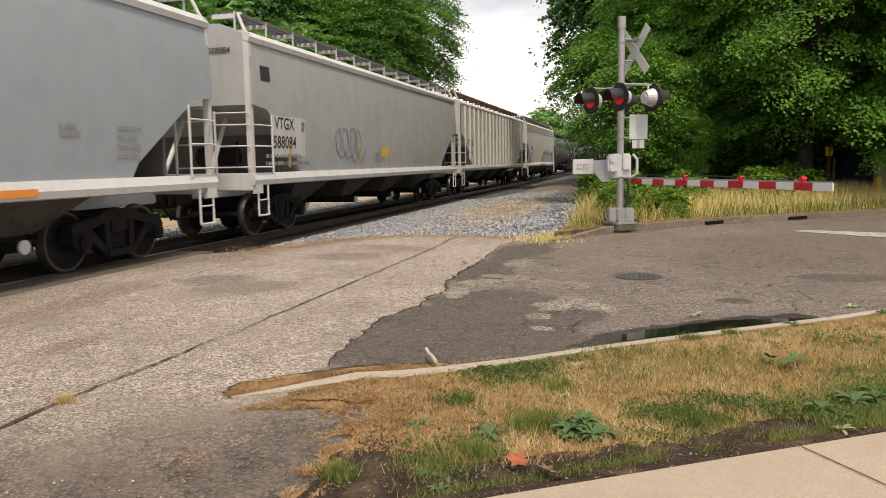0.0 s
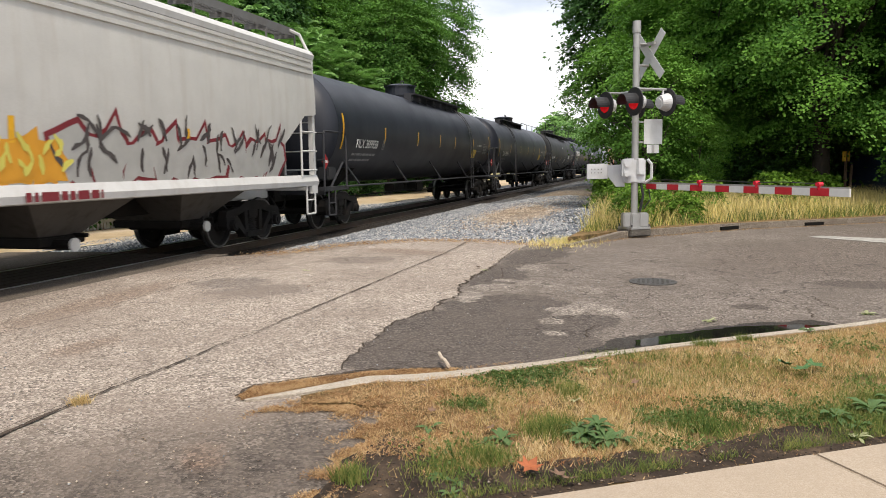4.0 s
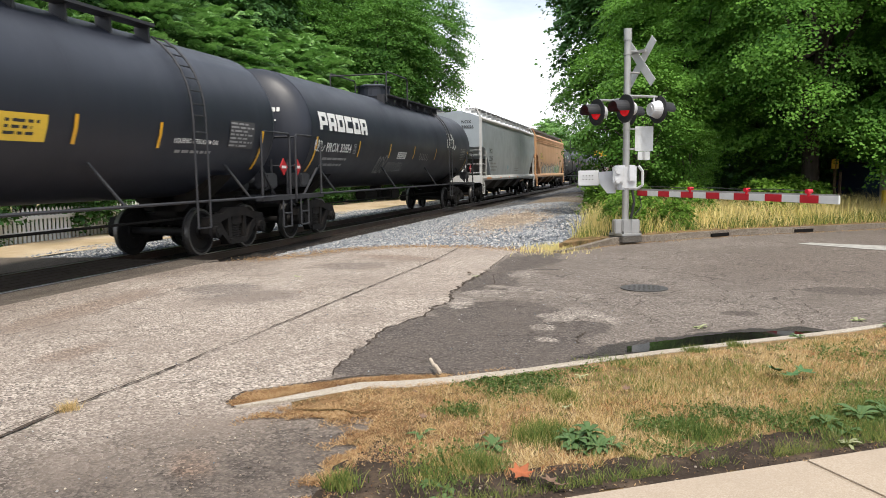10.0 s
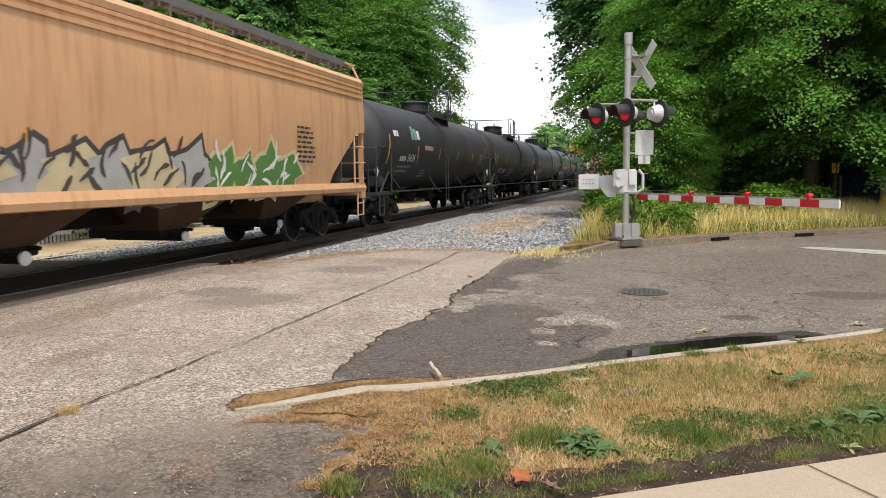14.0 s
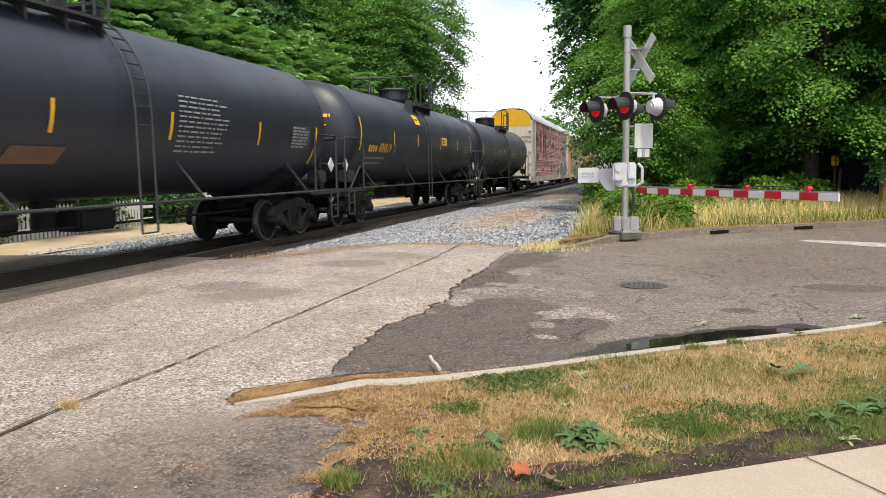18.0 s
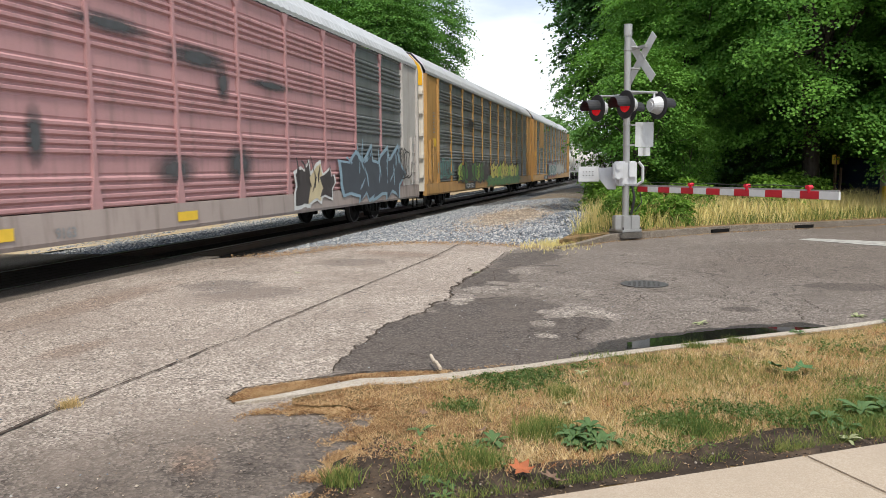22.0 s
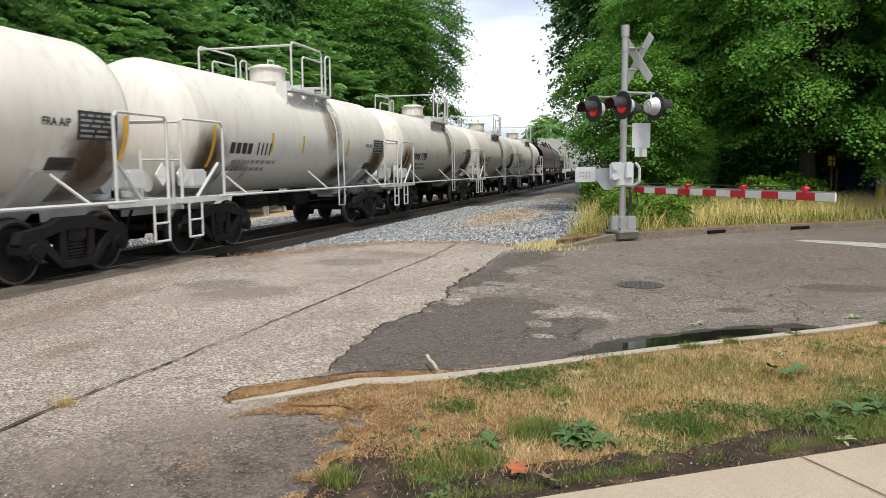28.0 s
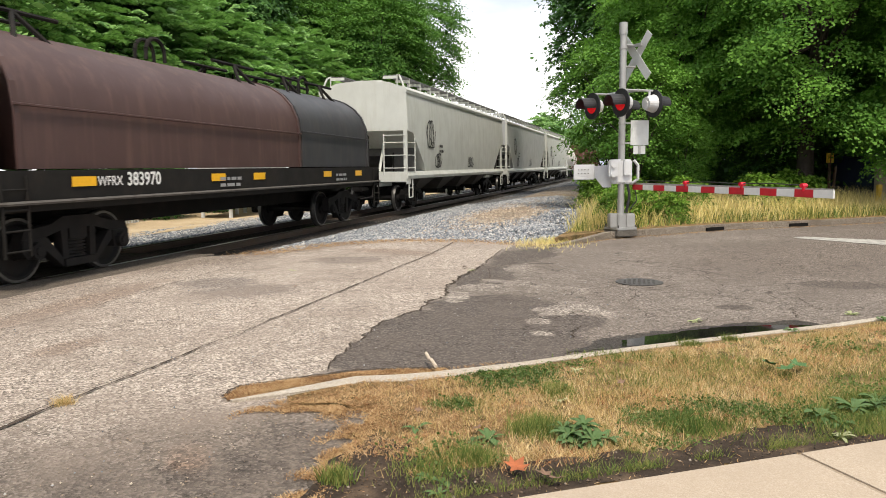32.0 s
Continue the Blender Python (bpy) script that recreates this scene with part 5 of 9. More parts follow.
def autorack(name, x0, x1, label, panels, posts, ends, sill, door=None, band=True):
    L = x1 - x0
    car = car_base(name, x0, x1, label, "freight car", "car carriers of the train")
    W, ZB, ZE, ZT = 1.48, 1.02, 4.98, 5.84
    # deck
    for s in (-1, 1):
        bm = bmesh.new()
        prism(bm, [(s * 1.36, 0.58), (s * 1.50, 0.58), (s * 1.52, 0.64), (s * 1.50, 1.03), (s * 1.36, 1.03)], -L / 2, L / 2)
        part("side_sill", bm, sill, car)
    bm = bmesh.new()
    box(bm, (0, 0, 0.98), (L - 0.2, 2.7, 0.08))
    box(bm, (0, 0, 0.72), (L - 1.0, 0.8, 0.5))
    part("deck", bm, M_UNDER, car)
    # roof: ribbed sheet with rounded shoulders
    bm = bmesh.new()
    prof = [(-1.50, ZE), (-1.50, ZE + 0.10), (-1.38, ZE + 0.32), (-1.0, ZT - 0.14), (-0.6, ZT - 0.02), (0, ZT), (0.6, ZT - 0.02), (1.0, ZT - 0.14), (1.38, ZE + 0.32), (1.50, ZE + 0.10), (1.50, ZE)]
    n = 180
    secs = []
    for i in range(n + 1):
        off = 0.018 if i % 2 else 0.0
        secs.append([(-L / 2 + L * i / n, y * (1 + off * 0.4), z + off) for y, z in prof])
    sweep(bm, secs, False, False)
    part("roof", bm, M_GALV, car, "galvanised ribbed roof")
    # panels between the posts
    END = 1.75
    nb = 11
    bay = (L - 2 * END) / nb
    rows = []
    z = ZB + 0.02
    while z < ZE - 0.05:
        for k in range(4):
            rows += [(0.0, z), (0.045, z + 0.03), (0.045, z + 0.07), (0.0, z + 0.10)]
            z += 0.125
        rows += [(0.0, z), (0.012, z + 0.02), (0.012, z + 0.24), (0.0, z + 0.26)]
        z += 0.275
    rows = [(d, min(zz, ZE)) for d, zz in rows]
    meshes = {}
    for mm in dict.fromkeys(panels):
        bm = bmesh.new()
        sweep(bm, [[(x, -W + 0.05 - d, zz) for d, zz in rows] for x in (0, bay)], False, False)
        meshes[mm] = finish(bm, "panel", mm)
    for i in range(nb):
        for s in (0, 1):
            p = new("panel", meshes[panels[i % len(panels)]])
            p.parent = car
            x = -L / 2 + END + bay * i
            p.matrix_basis = pose(x, 0, 0) if not s else pose(x + bay, 0, 0, 0, 0, 180)
    bm = bmesh.new()
    z = 3.0
    sweep(bm, [[(u, -W + y, zz) for u, y in ((-0.036 - f, 0.06), (-0.036 - f, -0.018), (0.036 + f, -0.018), (0.036 + f, 0.06))] for zz, f in ((0.98, 0.08), (1.15, 0.07), (1.45, 0.015), (1.6, 0.0), (4.72, 0.0), (4.82, 0.06), (4.98, 0.1))])
    post_me = finish(bm, "post", posts)
    for i in range(nb + 1):
        for s in (0, 1):
            p = new("post", post_me)
            p.parent = car
            p.matrix_basis = pose(-L / 2 + END + bay * i, 0, 0, 0, 0, 180 * s)
    # end bays, doors, ladders
    for e in (-1, 1):
        x = e * L / 2
        for s in (-1, 1):
            for nm, cx, cy, sx, sy in (("end_panel", END / 2 + 0.05, W - 0.06, END, 0.08), ("corner_post", 0.09, W - 0.02, 0.12, 0.16), ("corner_post", END, W - 0.01, 0.12, 0.13)):
                bm = bmesh.new()
                box(bm, (x - e * cx, s * cy, (ZB + ZE) / 2), (sx, sy, ZE - ZB))
                part(nm, bm, ends, car)
        bm = bmesh.new()
        prism(bm, [(-1.42, 0.75), (-1.42, ZE), (-1.32, ZE + 0.30), (-0.95, ZT - 0.18), (0, ZT - 0.04), (0.95, ZT - 0.18), (1.32, ZE + 0.30), (1.42, ZE), (1.42, 0.75)], x - 0.06, x + 0.06)
        d = part("end_door", bm, door or ends, car)
        bm = bmesh.new()
        prism(bm, [(-1.40, 4.55), (-1.40, ZE), (-1.31, ZE + 0.28), (-0.94, ZT - 0.2), (0, ZT - 0.06), (0.94, ZT - 0.2), (1.31, ZE + 0.28), (1.40, ZE), (1.40, 4.55)], x + e * 0.062, x + e * 0.068)
        part("door_top_band", bm, M_BRIGHTYELLOW if band else ends, d, "bright yellow upper band" if band else "")
        bm = bmesh.new()
        for y in (-1.1, -0.55, 0.0, 0.55, 1.1):
            box(bm, (x + e * 0.09, y, 2.7), (0.05, 0.05, 3.7))
        for z in (1.3, 2.0, 2.8, 3.6, 4.3):
            box(bm, (x + e * 0.11, -1.36, z), (0.08, 0.14, 0.12))
        part("door_bar", bm, door or ends, d)
        bm = bmesh.new()
        box(bm, (x - e * 0.7, -W - 0.01, 1.9), (0.42, 0.05, 1.4))
        part("ladder_recess", bm, ends, car)
        ladder(car, x - e * 0.7, -W - 0.045, 1.05, 2.65, 0.36, ends, 5)
        bm = bmesh.new()
        box(bm, (x + e * 0.2, 0, 0.8), (0.5, 0.5, 0.3))
        pipe(bm, [(x + e * 0.05, -1.4, 0.6), (x + e * 0.05, -1.4, 0.25), (x - e * 0.4, -1.4, 0.25), (x - e * 0.4, -1.4, 0.6)], 0.025)
        part("step", bm, M_UNDER, car)
        coupler(car, x, e)
        truck(car, x - e * 3.6)
    wrap = lambda x, z: -W - 0.003
    decal("notice", car, M_YPLATE, wrap, -L / 2 + 1.0, 2.4, 0.42, 0.3, "yellow notice plate", 0.012)
    bars("small_print", car, M_INK, wrap, -L / 2 + 1.02, 2.47, 0.36, 2, 0.1, 0.05, 7)
    bars("small_print", car, M_GREYINK, wrap, -L / 2 + 1.0, 2.9, 0.3, 7, 0.12, 0.05, 8)
    return car, wrap, -L / 2


def coil_car(x0, x1):
    L = x1 - x0
    car = car_base("coil_car", x0, x1, "black coil car under one brown and one black rounded hood", "freight car", "")
    for s in (-1, 1):
        bm = bmesh.new()
        prism(bm, [(s * 1.34, 1.02), (s * 1.48, 1.02), (s * 1.50, 1.10), (s * 1.48, 1.56), (s * 1.34, 1.56)], -L / 2, L / 2)
        part("side_sill", bm, M_UNDER, car)
    bm = bmesh.new()
    box(bm, (0, 0, 1.45), (L - 0.1, 2.7, 0.12))
    box(bm, (0, 0, 0.95), (L - 1, 0.6, 0.6))
    part("deck", bm, M_UNDER, car)
    bm = bmesh.new()
    for s in (-1, 1):
        rod(bm, (-L / 2, s * 1.54, 1.14), (L / 2, s * 1.54, 1.14), 0.03, seg=6)
    part("side_rail", bm, M_GREYUNDER, car)

    def prof(g=0.0):
        pts = [(-1.36 - g, 1.58), (-1.36 - g, 2.30)]
        for i in range(1, 12):
            a = math.pi * i / 12
            pts.append((-(1.36 + g) * math.cos(a), 2.30 + (1.28 + g) * math.sin(a) ** 0.85))
        return pts + [(1.36 + g, 2.30), (1.36 + g, 1.58)]
    xm = 2.0
    for xa, xb, mm, lab in ((-L / 2 + 0.5, xm, M_COILBROWN, "faded brown-red steel hood"), (xm, L / 2 - 0.5, M_COILBLACK, "black steel hood")):
        bm = bmesh.new()
        sweep(bm, [[(x, y, z) for y, z in prof()] for x in (xa + 0.03, xb - 0.03)])
        hood = part("hood", bm, mm, car, lab, True)
        bm = bmesh.new()
        for x in (xa + 0.08, xb - 0.08):
            sweep(bm, [[(x + d, y, z) for y, z in prof(0.03)] for d in (-0.05, 0.05)])
        rod(bm, (xa, -1.40, 2.42), (xb, -1.40, 2.36), 0.02, seg=5)
        part("hood_rib", bm, mm, hood)
        for x in (xa + 1.2, xb - 1.2):
            bm = bmesh.new()
            for s in (-1, 1):
                pipe(bm, [(x - 0.4, s * 0.75, 3.30), (x, s * 0.35, 3.85), (x + 0.4, s * 0.75, 3.30)], 0.04)
            pipe(bm, [(x - 0.9, -0.35, 3.85), (x + 0.9, -0.35, 3.85)], 0.035)
            pipe(bm, [(x - 0.9, 0.35, 3.85), (x + 0.9, 0.35, 3.85)], 0.035)
            part("lifting_frame", bm, M_UNDER, hood)
        xx = (xa + xb) / 2 + 0.6
        bm = bmesh.new()
        arch = [(xx + 0.3 * math.cos(math.pi * i / 10), 0.0, 3.62 + 0.42 * math.sin(math.pi * i / 10) ** 0.6) for i in range(11)]
        for y in (-0.12, 0.12):
            pipe(bm, [(p[0], y, p[2]) for p in arch], 0.04)
        part("lifting_loop", bm, M_UNDER, hood)
    wrap = lambda x, z: -1.50
    for x in (-5.8, -2.2, -0.6, 3.0, 5.2):
        decal("reflector", car, M_YELLOW, wrap, x, 1.33, 0.5, 0.14, lift=0.006)
    letters("WFRX", 0.20, M_CHALK, wrap, (-5.28, 1.33), parent=car, bold=0.002)
    letters("383970", 0.29, M_CHALK, wrap, (-4.62, 1.32), parent=car)
    bars("small_print", car, M_GREYINK, wrap, -1.9, 1.22, 0.9, 2, 0.12, 0.06, 11)
    bars("small_print", car, M_GREYINK, wrap, 3.8, 1.22, 0.9, 2, 0.12, 0.06, 12)
    side = lambda xx, zz: -1.37
    for e in (-1, 1):
        xx = e * L / 2
        bm = bmesh.new()
        box(bm, (xx, 0, 1.2), (0.12, 2.9, 0.5), bevel=0.02)
        box(bm, (xx - e * 0.25, 0, 2.0), (0.08, 2.6, 1.0))
        part("end_sill", bm, M_UNDER, car)
        ladder(car, xx - e * 0.3, -1.53, 0.45, 1.5, 0.42, M_UNDER, 4)
        coupler(car, xx, e)
        truck(car, xx - e * 1.9)
    scr = lambda xx, zz: -1.36
    return car


def boxcar(x0, x1, label):
    L = x1 - x0
    car = car_base("boxcar", x0, x1, label, "freight car", "far cars of the train")
    bm = bmesh.new()
    box(bm, (0, 0, 2.6), (L, 3.0, 3.0), bevel=0.05)
    part("body", bm, M_BOXBROWN, car)
    bm = bmesh.new()
    for i in range(14):
        for s in (-1, 1):
            box(bm, (-L / 2 + 0.4 + (L - 0.8) * i / 13, s * 1.53, 2.6), (0.12, 0.06, 2.9))
    part("side_rib", bm, M_BOXBROWN, car)
    bm = bmesh.new()
    box(bm, (0, -1.56, 2.5), (3.0, 0.05, 2.7), bevel=0.02)
    part("door", bm, M_BOXBROWN, car)
    bm = bmesh.new()
    box(bm, (0, 0, 0.95), (L - 0.5, 0.7, 0.4))
    part("centre_sill", bm, M_UNDER, car)
    for e in (-1, 1):
        coupler(car, e * L / 2, e)
        truck(car, e * (L / 2 - 2.0))
    return car


# grey hopper that leads the view
c, w, a = hopper("covered_hopper", -6.2, 12.7, M_HOPBLUE, "cool grey covered hopper car with a light sill", trim=M_WHITEPAINT)
for x in (8.3, 0.3):
    decal("reflector", c, M_ORANGE, lambda x, z: -1.63, x + a + 5.5, 1.2, 0.7, 0.1, "orange reflector")
bars("small_print", c, M_GREYINK, w, a + 16.2, 1.7, 0.6, 4, 0.14, 0.06, 5)
bars("small_print", c, M_GREYINK, w, a + 15.0, 2.0, 0.4, 2, 0.1, 0.07, 6)

# light grey hopper with a white number panel
c, w, a = hopper("covered_hopper", 14.2, 32.0, M_HOPGREY, "light grey smooth-sided covered hopper car with scribbled graffiti", trim=M_WHITEPAINT)
decal("number_panel", c, M_WHITEPAINT, w, a + 0.85, 1.75, 1.65, 0.86, "pale painted-over number panel", 0.008)
letters("VTGX", 0.36, M_INK, w, (a + 0.92, 2.33), parent=c)
letters("588084", 0.38, M_INK, w, (a + 0.86, 1.92), parent=c)
end_letters("VTGX 588084", 0.17, M_INK, a - 0.006, -0.15, 3.82, c)
decal("notice", c, M_INK, w, a + 0.40, 3.30, 0.42, 0.30)
plate_box(c, w, a + 2.28, 2.32, M_INK, 0.2)
decal("notice", c, M_YPLATE, w, a + 8.05, 1.75, 0.55, 0.3)
stripes(c, w, [a + 1.7, a + 6.0, a + 8.9, a + 11.6, a + 14.2], 1.5, 0.62, 0.10, M_YELLOW)
bars("small_print", c, M_GREYINK, w, a + 0.55, 1.55, 2.2, 2, 0.16, 0.08, 15)
scrawl(c, w, a + 4.45, 1.55, 1.9, 1.0, M_GREYINK, 4, 0.025, 4)
scrawl(c, w, a + 7.35, 1.55, 0.6, 0.35, M_GREYINK, 5, 0.012, 3)
scrawl(c, w, a + 11.45, 1.5, 1.2, 0.6, M_GREYINK, 6, 0.012, 3)

# ribbed hopper
c, w, a = hopper("covered_hopper", 33.0, 51.6, M_HOPWHITE, "off-white covered hopper car with upright side ribs and a rusty walkway", style="ribs", walk_mat=M_RUSTGRATE)
ribw = lambda x, z: -1.562
for k, (u, v) in enumerate((("VT", "58"), ("GX", "51"), ("", "66"))):
    if u:
        letters(u, 0.37, M_INK, ribw, (a + 1.42 + 0.73 * k, 2.33 - 0.02 * k), parent=c, bold=0.008)
    letters(v, 0.37, M_INK, ribw, (a + 1.38 + 0.78 * k, 1.86 - 0.02 * k), parent=c, bold=0.008)
end_letters("VTGX 585166", 0.17, M_INK, a - 0.006, -0.15, 3.88, c)
stripes(c, ribw, [a + 3.6, a + 7.1, a + 10.2, a + 13.2, a + 16.8], 1.5, 0.6, 0.10)
decal("notice", c, M_INK, ribw, a + 5.76, 2.0, 0.22, 0.3)
bars("small_print", c, M_INK, ribw, a + 3.81, 1.55, 0.5, 2, 0.2, 0.1, 21)
bm = bmesh.new()
n = 24
bm.faces.new([bm.verts.new((a + 8.8 + 0.2 * math.cos(2 * math.pi * i / n), -1.575, 3.0 + 0.3 * math.sin(2 * math.pi * i / n))) for i in range(n)])
part("paint_patch", bm, M_CHALK, c, "white round paint patch")

# white banded hopper with grey graffiti
c, w, a = hopper("covered_hopper", 53.6, 71.3, M_HOPWHITE, "white covered hopper car with banded top and grey-maroon graffiti", style="bands", trim=M_WHITEPAINT)
decal("number_panel", c, M_GREYINK, w, a + 1.95, 2.34, 0.86, 0.25, "grey patch under the owner's code")
letters("ICRX", 0.30, M_INK, lambda x, z: w(x, z) - 0.004, (a + 2.0, 2.36), parent=c, bold=0.008)
letters("69418", 0.31, M_INK, w, (a + 1.90, 1.93), parent=c)
end_letters("ICRX", 0.20, M_INK, a - 0.006, -0.65, 3.92, c)
end_letters("69418", 0.20, M_INK, a - 0.006, -0.65, 3.68, c)
plate_box(c, w, a + 3.1, 2.05, M_INK, 0.26)
stripes(c, w, [a + 2.5, a + 6.2, a + 8.9, a + 12.6], 1.5, 0.75, 0.10)
graffiti(c, w, a + 8.3, 1.42, 1.5, 0.55, 3, [GRAF["orange"]], GRAF["orange"], GRAF["yellow"], 8)
graffiti(c, w, a + 9.6, 1.25, 6.4, 1.0, 9, [GRAF["silver"]], GRAF["maroon"], GRAF["charcoal"], 9)
bars("small_print", c, GRAF["maroon"], lambda x, z: -1.63, a + 9.0, 1.18, 1.4, 1, 0.1, 0.12, 22)
bars("small_print", c, M_GREYINK, w, a + 1.70, 1.55, 1.0, 2, 0.16, 0.08, 23)


def black_tank(x0, x1, label, mark, number, seed, text, refl, mat=None, dome="walk", ink=None, extras=None, band=(2.27, 2.71), ends=(2.05, 2.95), place=None, end_x=0.0, **tops):
    """text is the number's x from the shell's start, its height and size; refl lists the short reflectors' x."""
    c, w, a = tank("tank_car", x0, x1, mat or M_BLACKTANK, label, dome=dome, **tops)
    L = x1 - x0
    for x in (a + end_x, a + L - 0.15):
        decal("reflector", c, M_YELLOW, w, x - 0.045, ends[0], 0.09, ends[1] - ends[0])
    stripes(c, w, [a + x for x in refl], band[0], band[1] - band[0], 0.075)
    ink = ink or M_CHALK
    x, z, size = a + text[0], text[1], text[2]
    if mark:
        letters(mark + " " + number, size, ink, w, (x, z), parent=c, bold=0.005)
        x += 0.56 * size * (len(mark) + 1 + len(number))
    else:
        x = mark_block(c, w, x, z, size * 0.66, ink) + 0.12
        letters(number, size, ink, w, (x, z), parent=c, bold=0.005)
        x += 0.56 * size * len(number)
    plate_box(c, w, x + 0.12, z - 0.02, M_GREYINK)
    bars("small_print", c, M_GREYINK, w, a + text[0] - 0.05, z - 0.36, 1.8, 2, 0.15, 0.06, seed)
    decal("notice", c, M_DATA, w, a + L - 1.45, 2.08, 0.95, 0.52, "dark grey data panel")
    bars("small_print", c, M_GREYINK, w, a + L - 1.42, 2.11, 0.88, 7, 0.07, 0.035, seed + 1)
    head_print(c, L, ink, seed + 2)
    for e in (-1, 1):
        placard(c, e * (L / 2 + 0.95), -1.38, 1.72, place)
    if extras:
        extras(c, w, a, L)
    return c, w, a


def head_print(c, L, ink, seed, R=1.49, zc=2.62, hd=0.62):
    """A number and rows of small writing on the leading head, as bars on its curve."""
    rnd = random.Random(seed)
    bm = bmesh.new()

    def on_head(y, z):
        q = max(0.0, 1 - (y * y + (z - zc) ** 2) / (R * R))
        return (-L / 2 - 0.3 - hd * math.sqrt(q) - 0.014, y, z)
    for z, h, w in ((3.02, 0.10, 0.52), (2.88, 0.035, 0.36), (2.80, 0.035, 0.44), (2.72, 0.035, 0.30)):
        y, end = -0.35, -0.35 - w
        while y > end:
            l = min(rnd.uniform(0.05, 0.12), y - end + 0.02)
            bm.faces.new([bm.verts.new(on_head(u, v)) for u, v in ((y, z), (y - l, z), (y - l, z + h), (y, z + h))])
            y -= l + 0.03
    part("head_print", bm, ink, c)


def name_blocks(c, w, a, x, z):
    """The owner's name as six plain white shapes of its size."""
    for i in range(6):
        u = a + x + i * 0.565
        decal("name_block", c, M_CHALK, w, u, z, 0.49, 0.44, "", 0.012)
        decal("name_block_hollow", c, M_BLACKTANK, w, u + 0.15, z + (0.22 if i in (0, 1, 5) else 0.13), 0.20 if i != 3 else 0.36, 0.11 if i in (0, 1, 5) else 0.18, "", 0.015)
        if i in (0, 1, 5):
            decal("name_block_hollow", c, M_BLACKTANK, w, u + (0.17 if i else 0.15), z, 0.14 if i else 0.36, 0.12, "", 0.015)


def lpg(c, w, a, L):
    decal("notice", c, M_YPLATE, w, a + L - 3.5, 1.92, 0.80, 0.36, "yellow warning panel", 0.012, -0.15)
    letters("NON-ODORIZED", 0.115, M_CHALK, w, (a + L - 2.7, 2.42), parent=c, bold=0.002)
    bars("small_print", c, M_GREYINK, w, a + L - 2.75, 2.19, 1.1, 1, 0.1, 0.05, 44)
    plate_box(c, w, a + L - 1.9, 1.58, M_GREYINK, 0.24)


def gas_text(c, w, a, L):
    name_blocks(c, w, a, 0.55, 2.50)
    decal("notice", c, M_YPLATE, w, a + 10.2, 2.02, 0.82, 0.36, "yellow warning panel")
    bars("small_print", c, M_INK, lambda x, z: w(x, z) - 0.004, a + 10.3, 2.1, 0.6, 3, 0.08, 0.04, 45)
    letters("LIQUEFIED PETROLEUM GAS", 0.11, M_CHALK, w, (a + 13.9, 2.12), parent=c, bold=0.002)
    bars("small_print", c, M_GREYINK, w, a + 14.0, 1.95, 1.2, 1, 0.1, 0.05, 46)


def gas_plain(c, w, a, L):
    name_blocks(c, w, a, 0.15, 2.64)
    scrawl(c, w, a + 4.75, 1.52, 0.9, 0.6, M_GREYINK, 31, 0.022, 3)
    scrawl(c, w, a + 5.7, 1.60, 1.7, 0.32, M_GREYINK, 36, 0.017, 8)
    decal("notice", c, M_CHALK, w, a + 6.45, 2.02, 0.9, 0.22, "white notice panel")
    bars("small_print", c, M_GREYINK, lambda x, z: w(x, z) - 0.004, a + 6.5, 2.05, 0.8, 3, 0.06, 0.03, 47)
    scrawl(c, w, a + 8.9, 2.0, 1.1, 0.25, M_GREYINK, 37, 0.016, 5)
    scrawl(c, w, a + 12.6, 2.5, 1.3, 0.4, M_CHALK, 32, 0.022, 4)
    scrawl(c, w, a + 12.8, 2.85, 0.9, 0.3, M_CHALK, 38, 0.020, 4)
    scrawl(c, w, a - 0.1, 2.1, 0.5, 0.3, M_CHALK, 39, 0.016, 3)


def old_black(c, w, a, L):
    scrawl(c, w, a + 0.35, 1.85, 0.6, 0.4, M_CHALK, 33, 0.03, 3)
    scrawl(c, w, a + 5.6, 1.75, 1.1, 0.3, M_GREYINK, 40, 0.014, 5)
    scrawl(c, w, a + 9.4, 1.75, 0.8, 0.5, M_CHALK, 34, 0.016, 4)
    scrawl(c, w, a + 11.6, 1.75, 1.6, 0.3, M_GREYINK, 35, 0.014, 6)
    decal("notice", c, M_CHALK, w, a + 12.3, 2.10, 0.85, 0.28, "white notice panel")
    bars("small_print", c, M_GREYINK, w, a + 14.7, 2.0, 1.5, 4, 0.14, 0.06, 48)
    bars("small_print", c, M_CHALK, w, a + 7.6, 2.95, 0.5, 3, 0.07, 0.035, 49)
    for i in range(3):
        bm = bmesh.new()
        x = a + 8.6 + 1.5 * i
        sweep(bm, [[(x - 0.28, -0.75, 3.95), (x + 0.02, -0.75, 3.95), (x + 0.02, -1.1, 3.75), (x - 0.28, -1.1, 3.75)], [(x + 0.2, -1.2, 3.55), (x + 0.26, -1.2, 3.55), (x + 0.26, -1.3, 3.45), (x + 0.2, -1.3, 3.45)]])
        part("walkway_brace", bm, M_BLACKDULL, c)


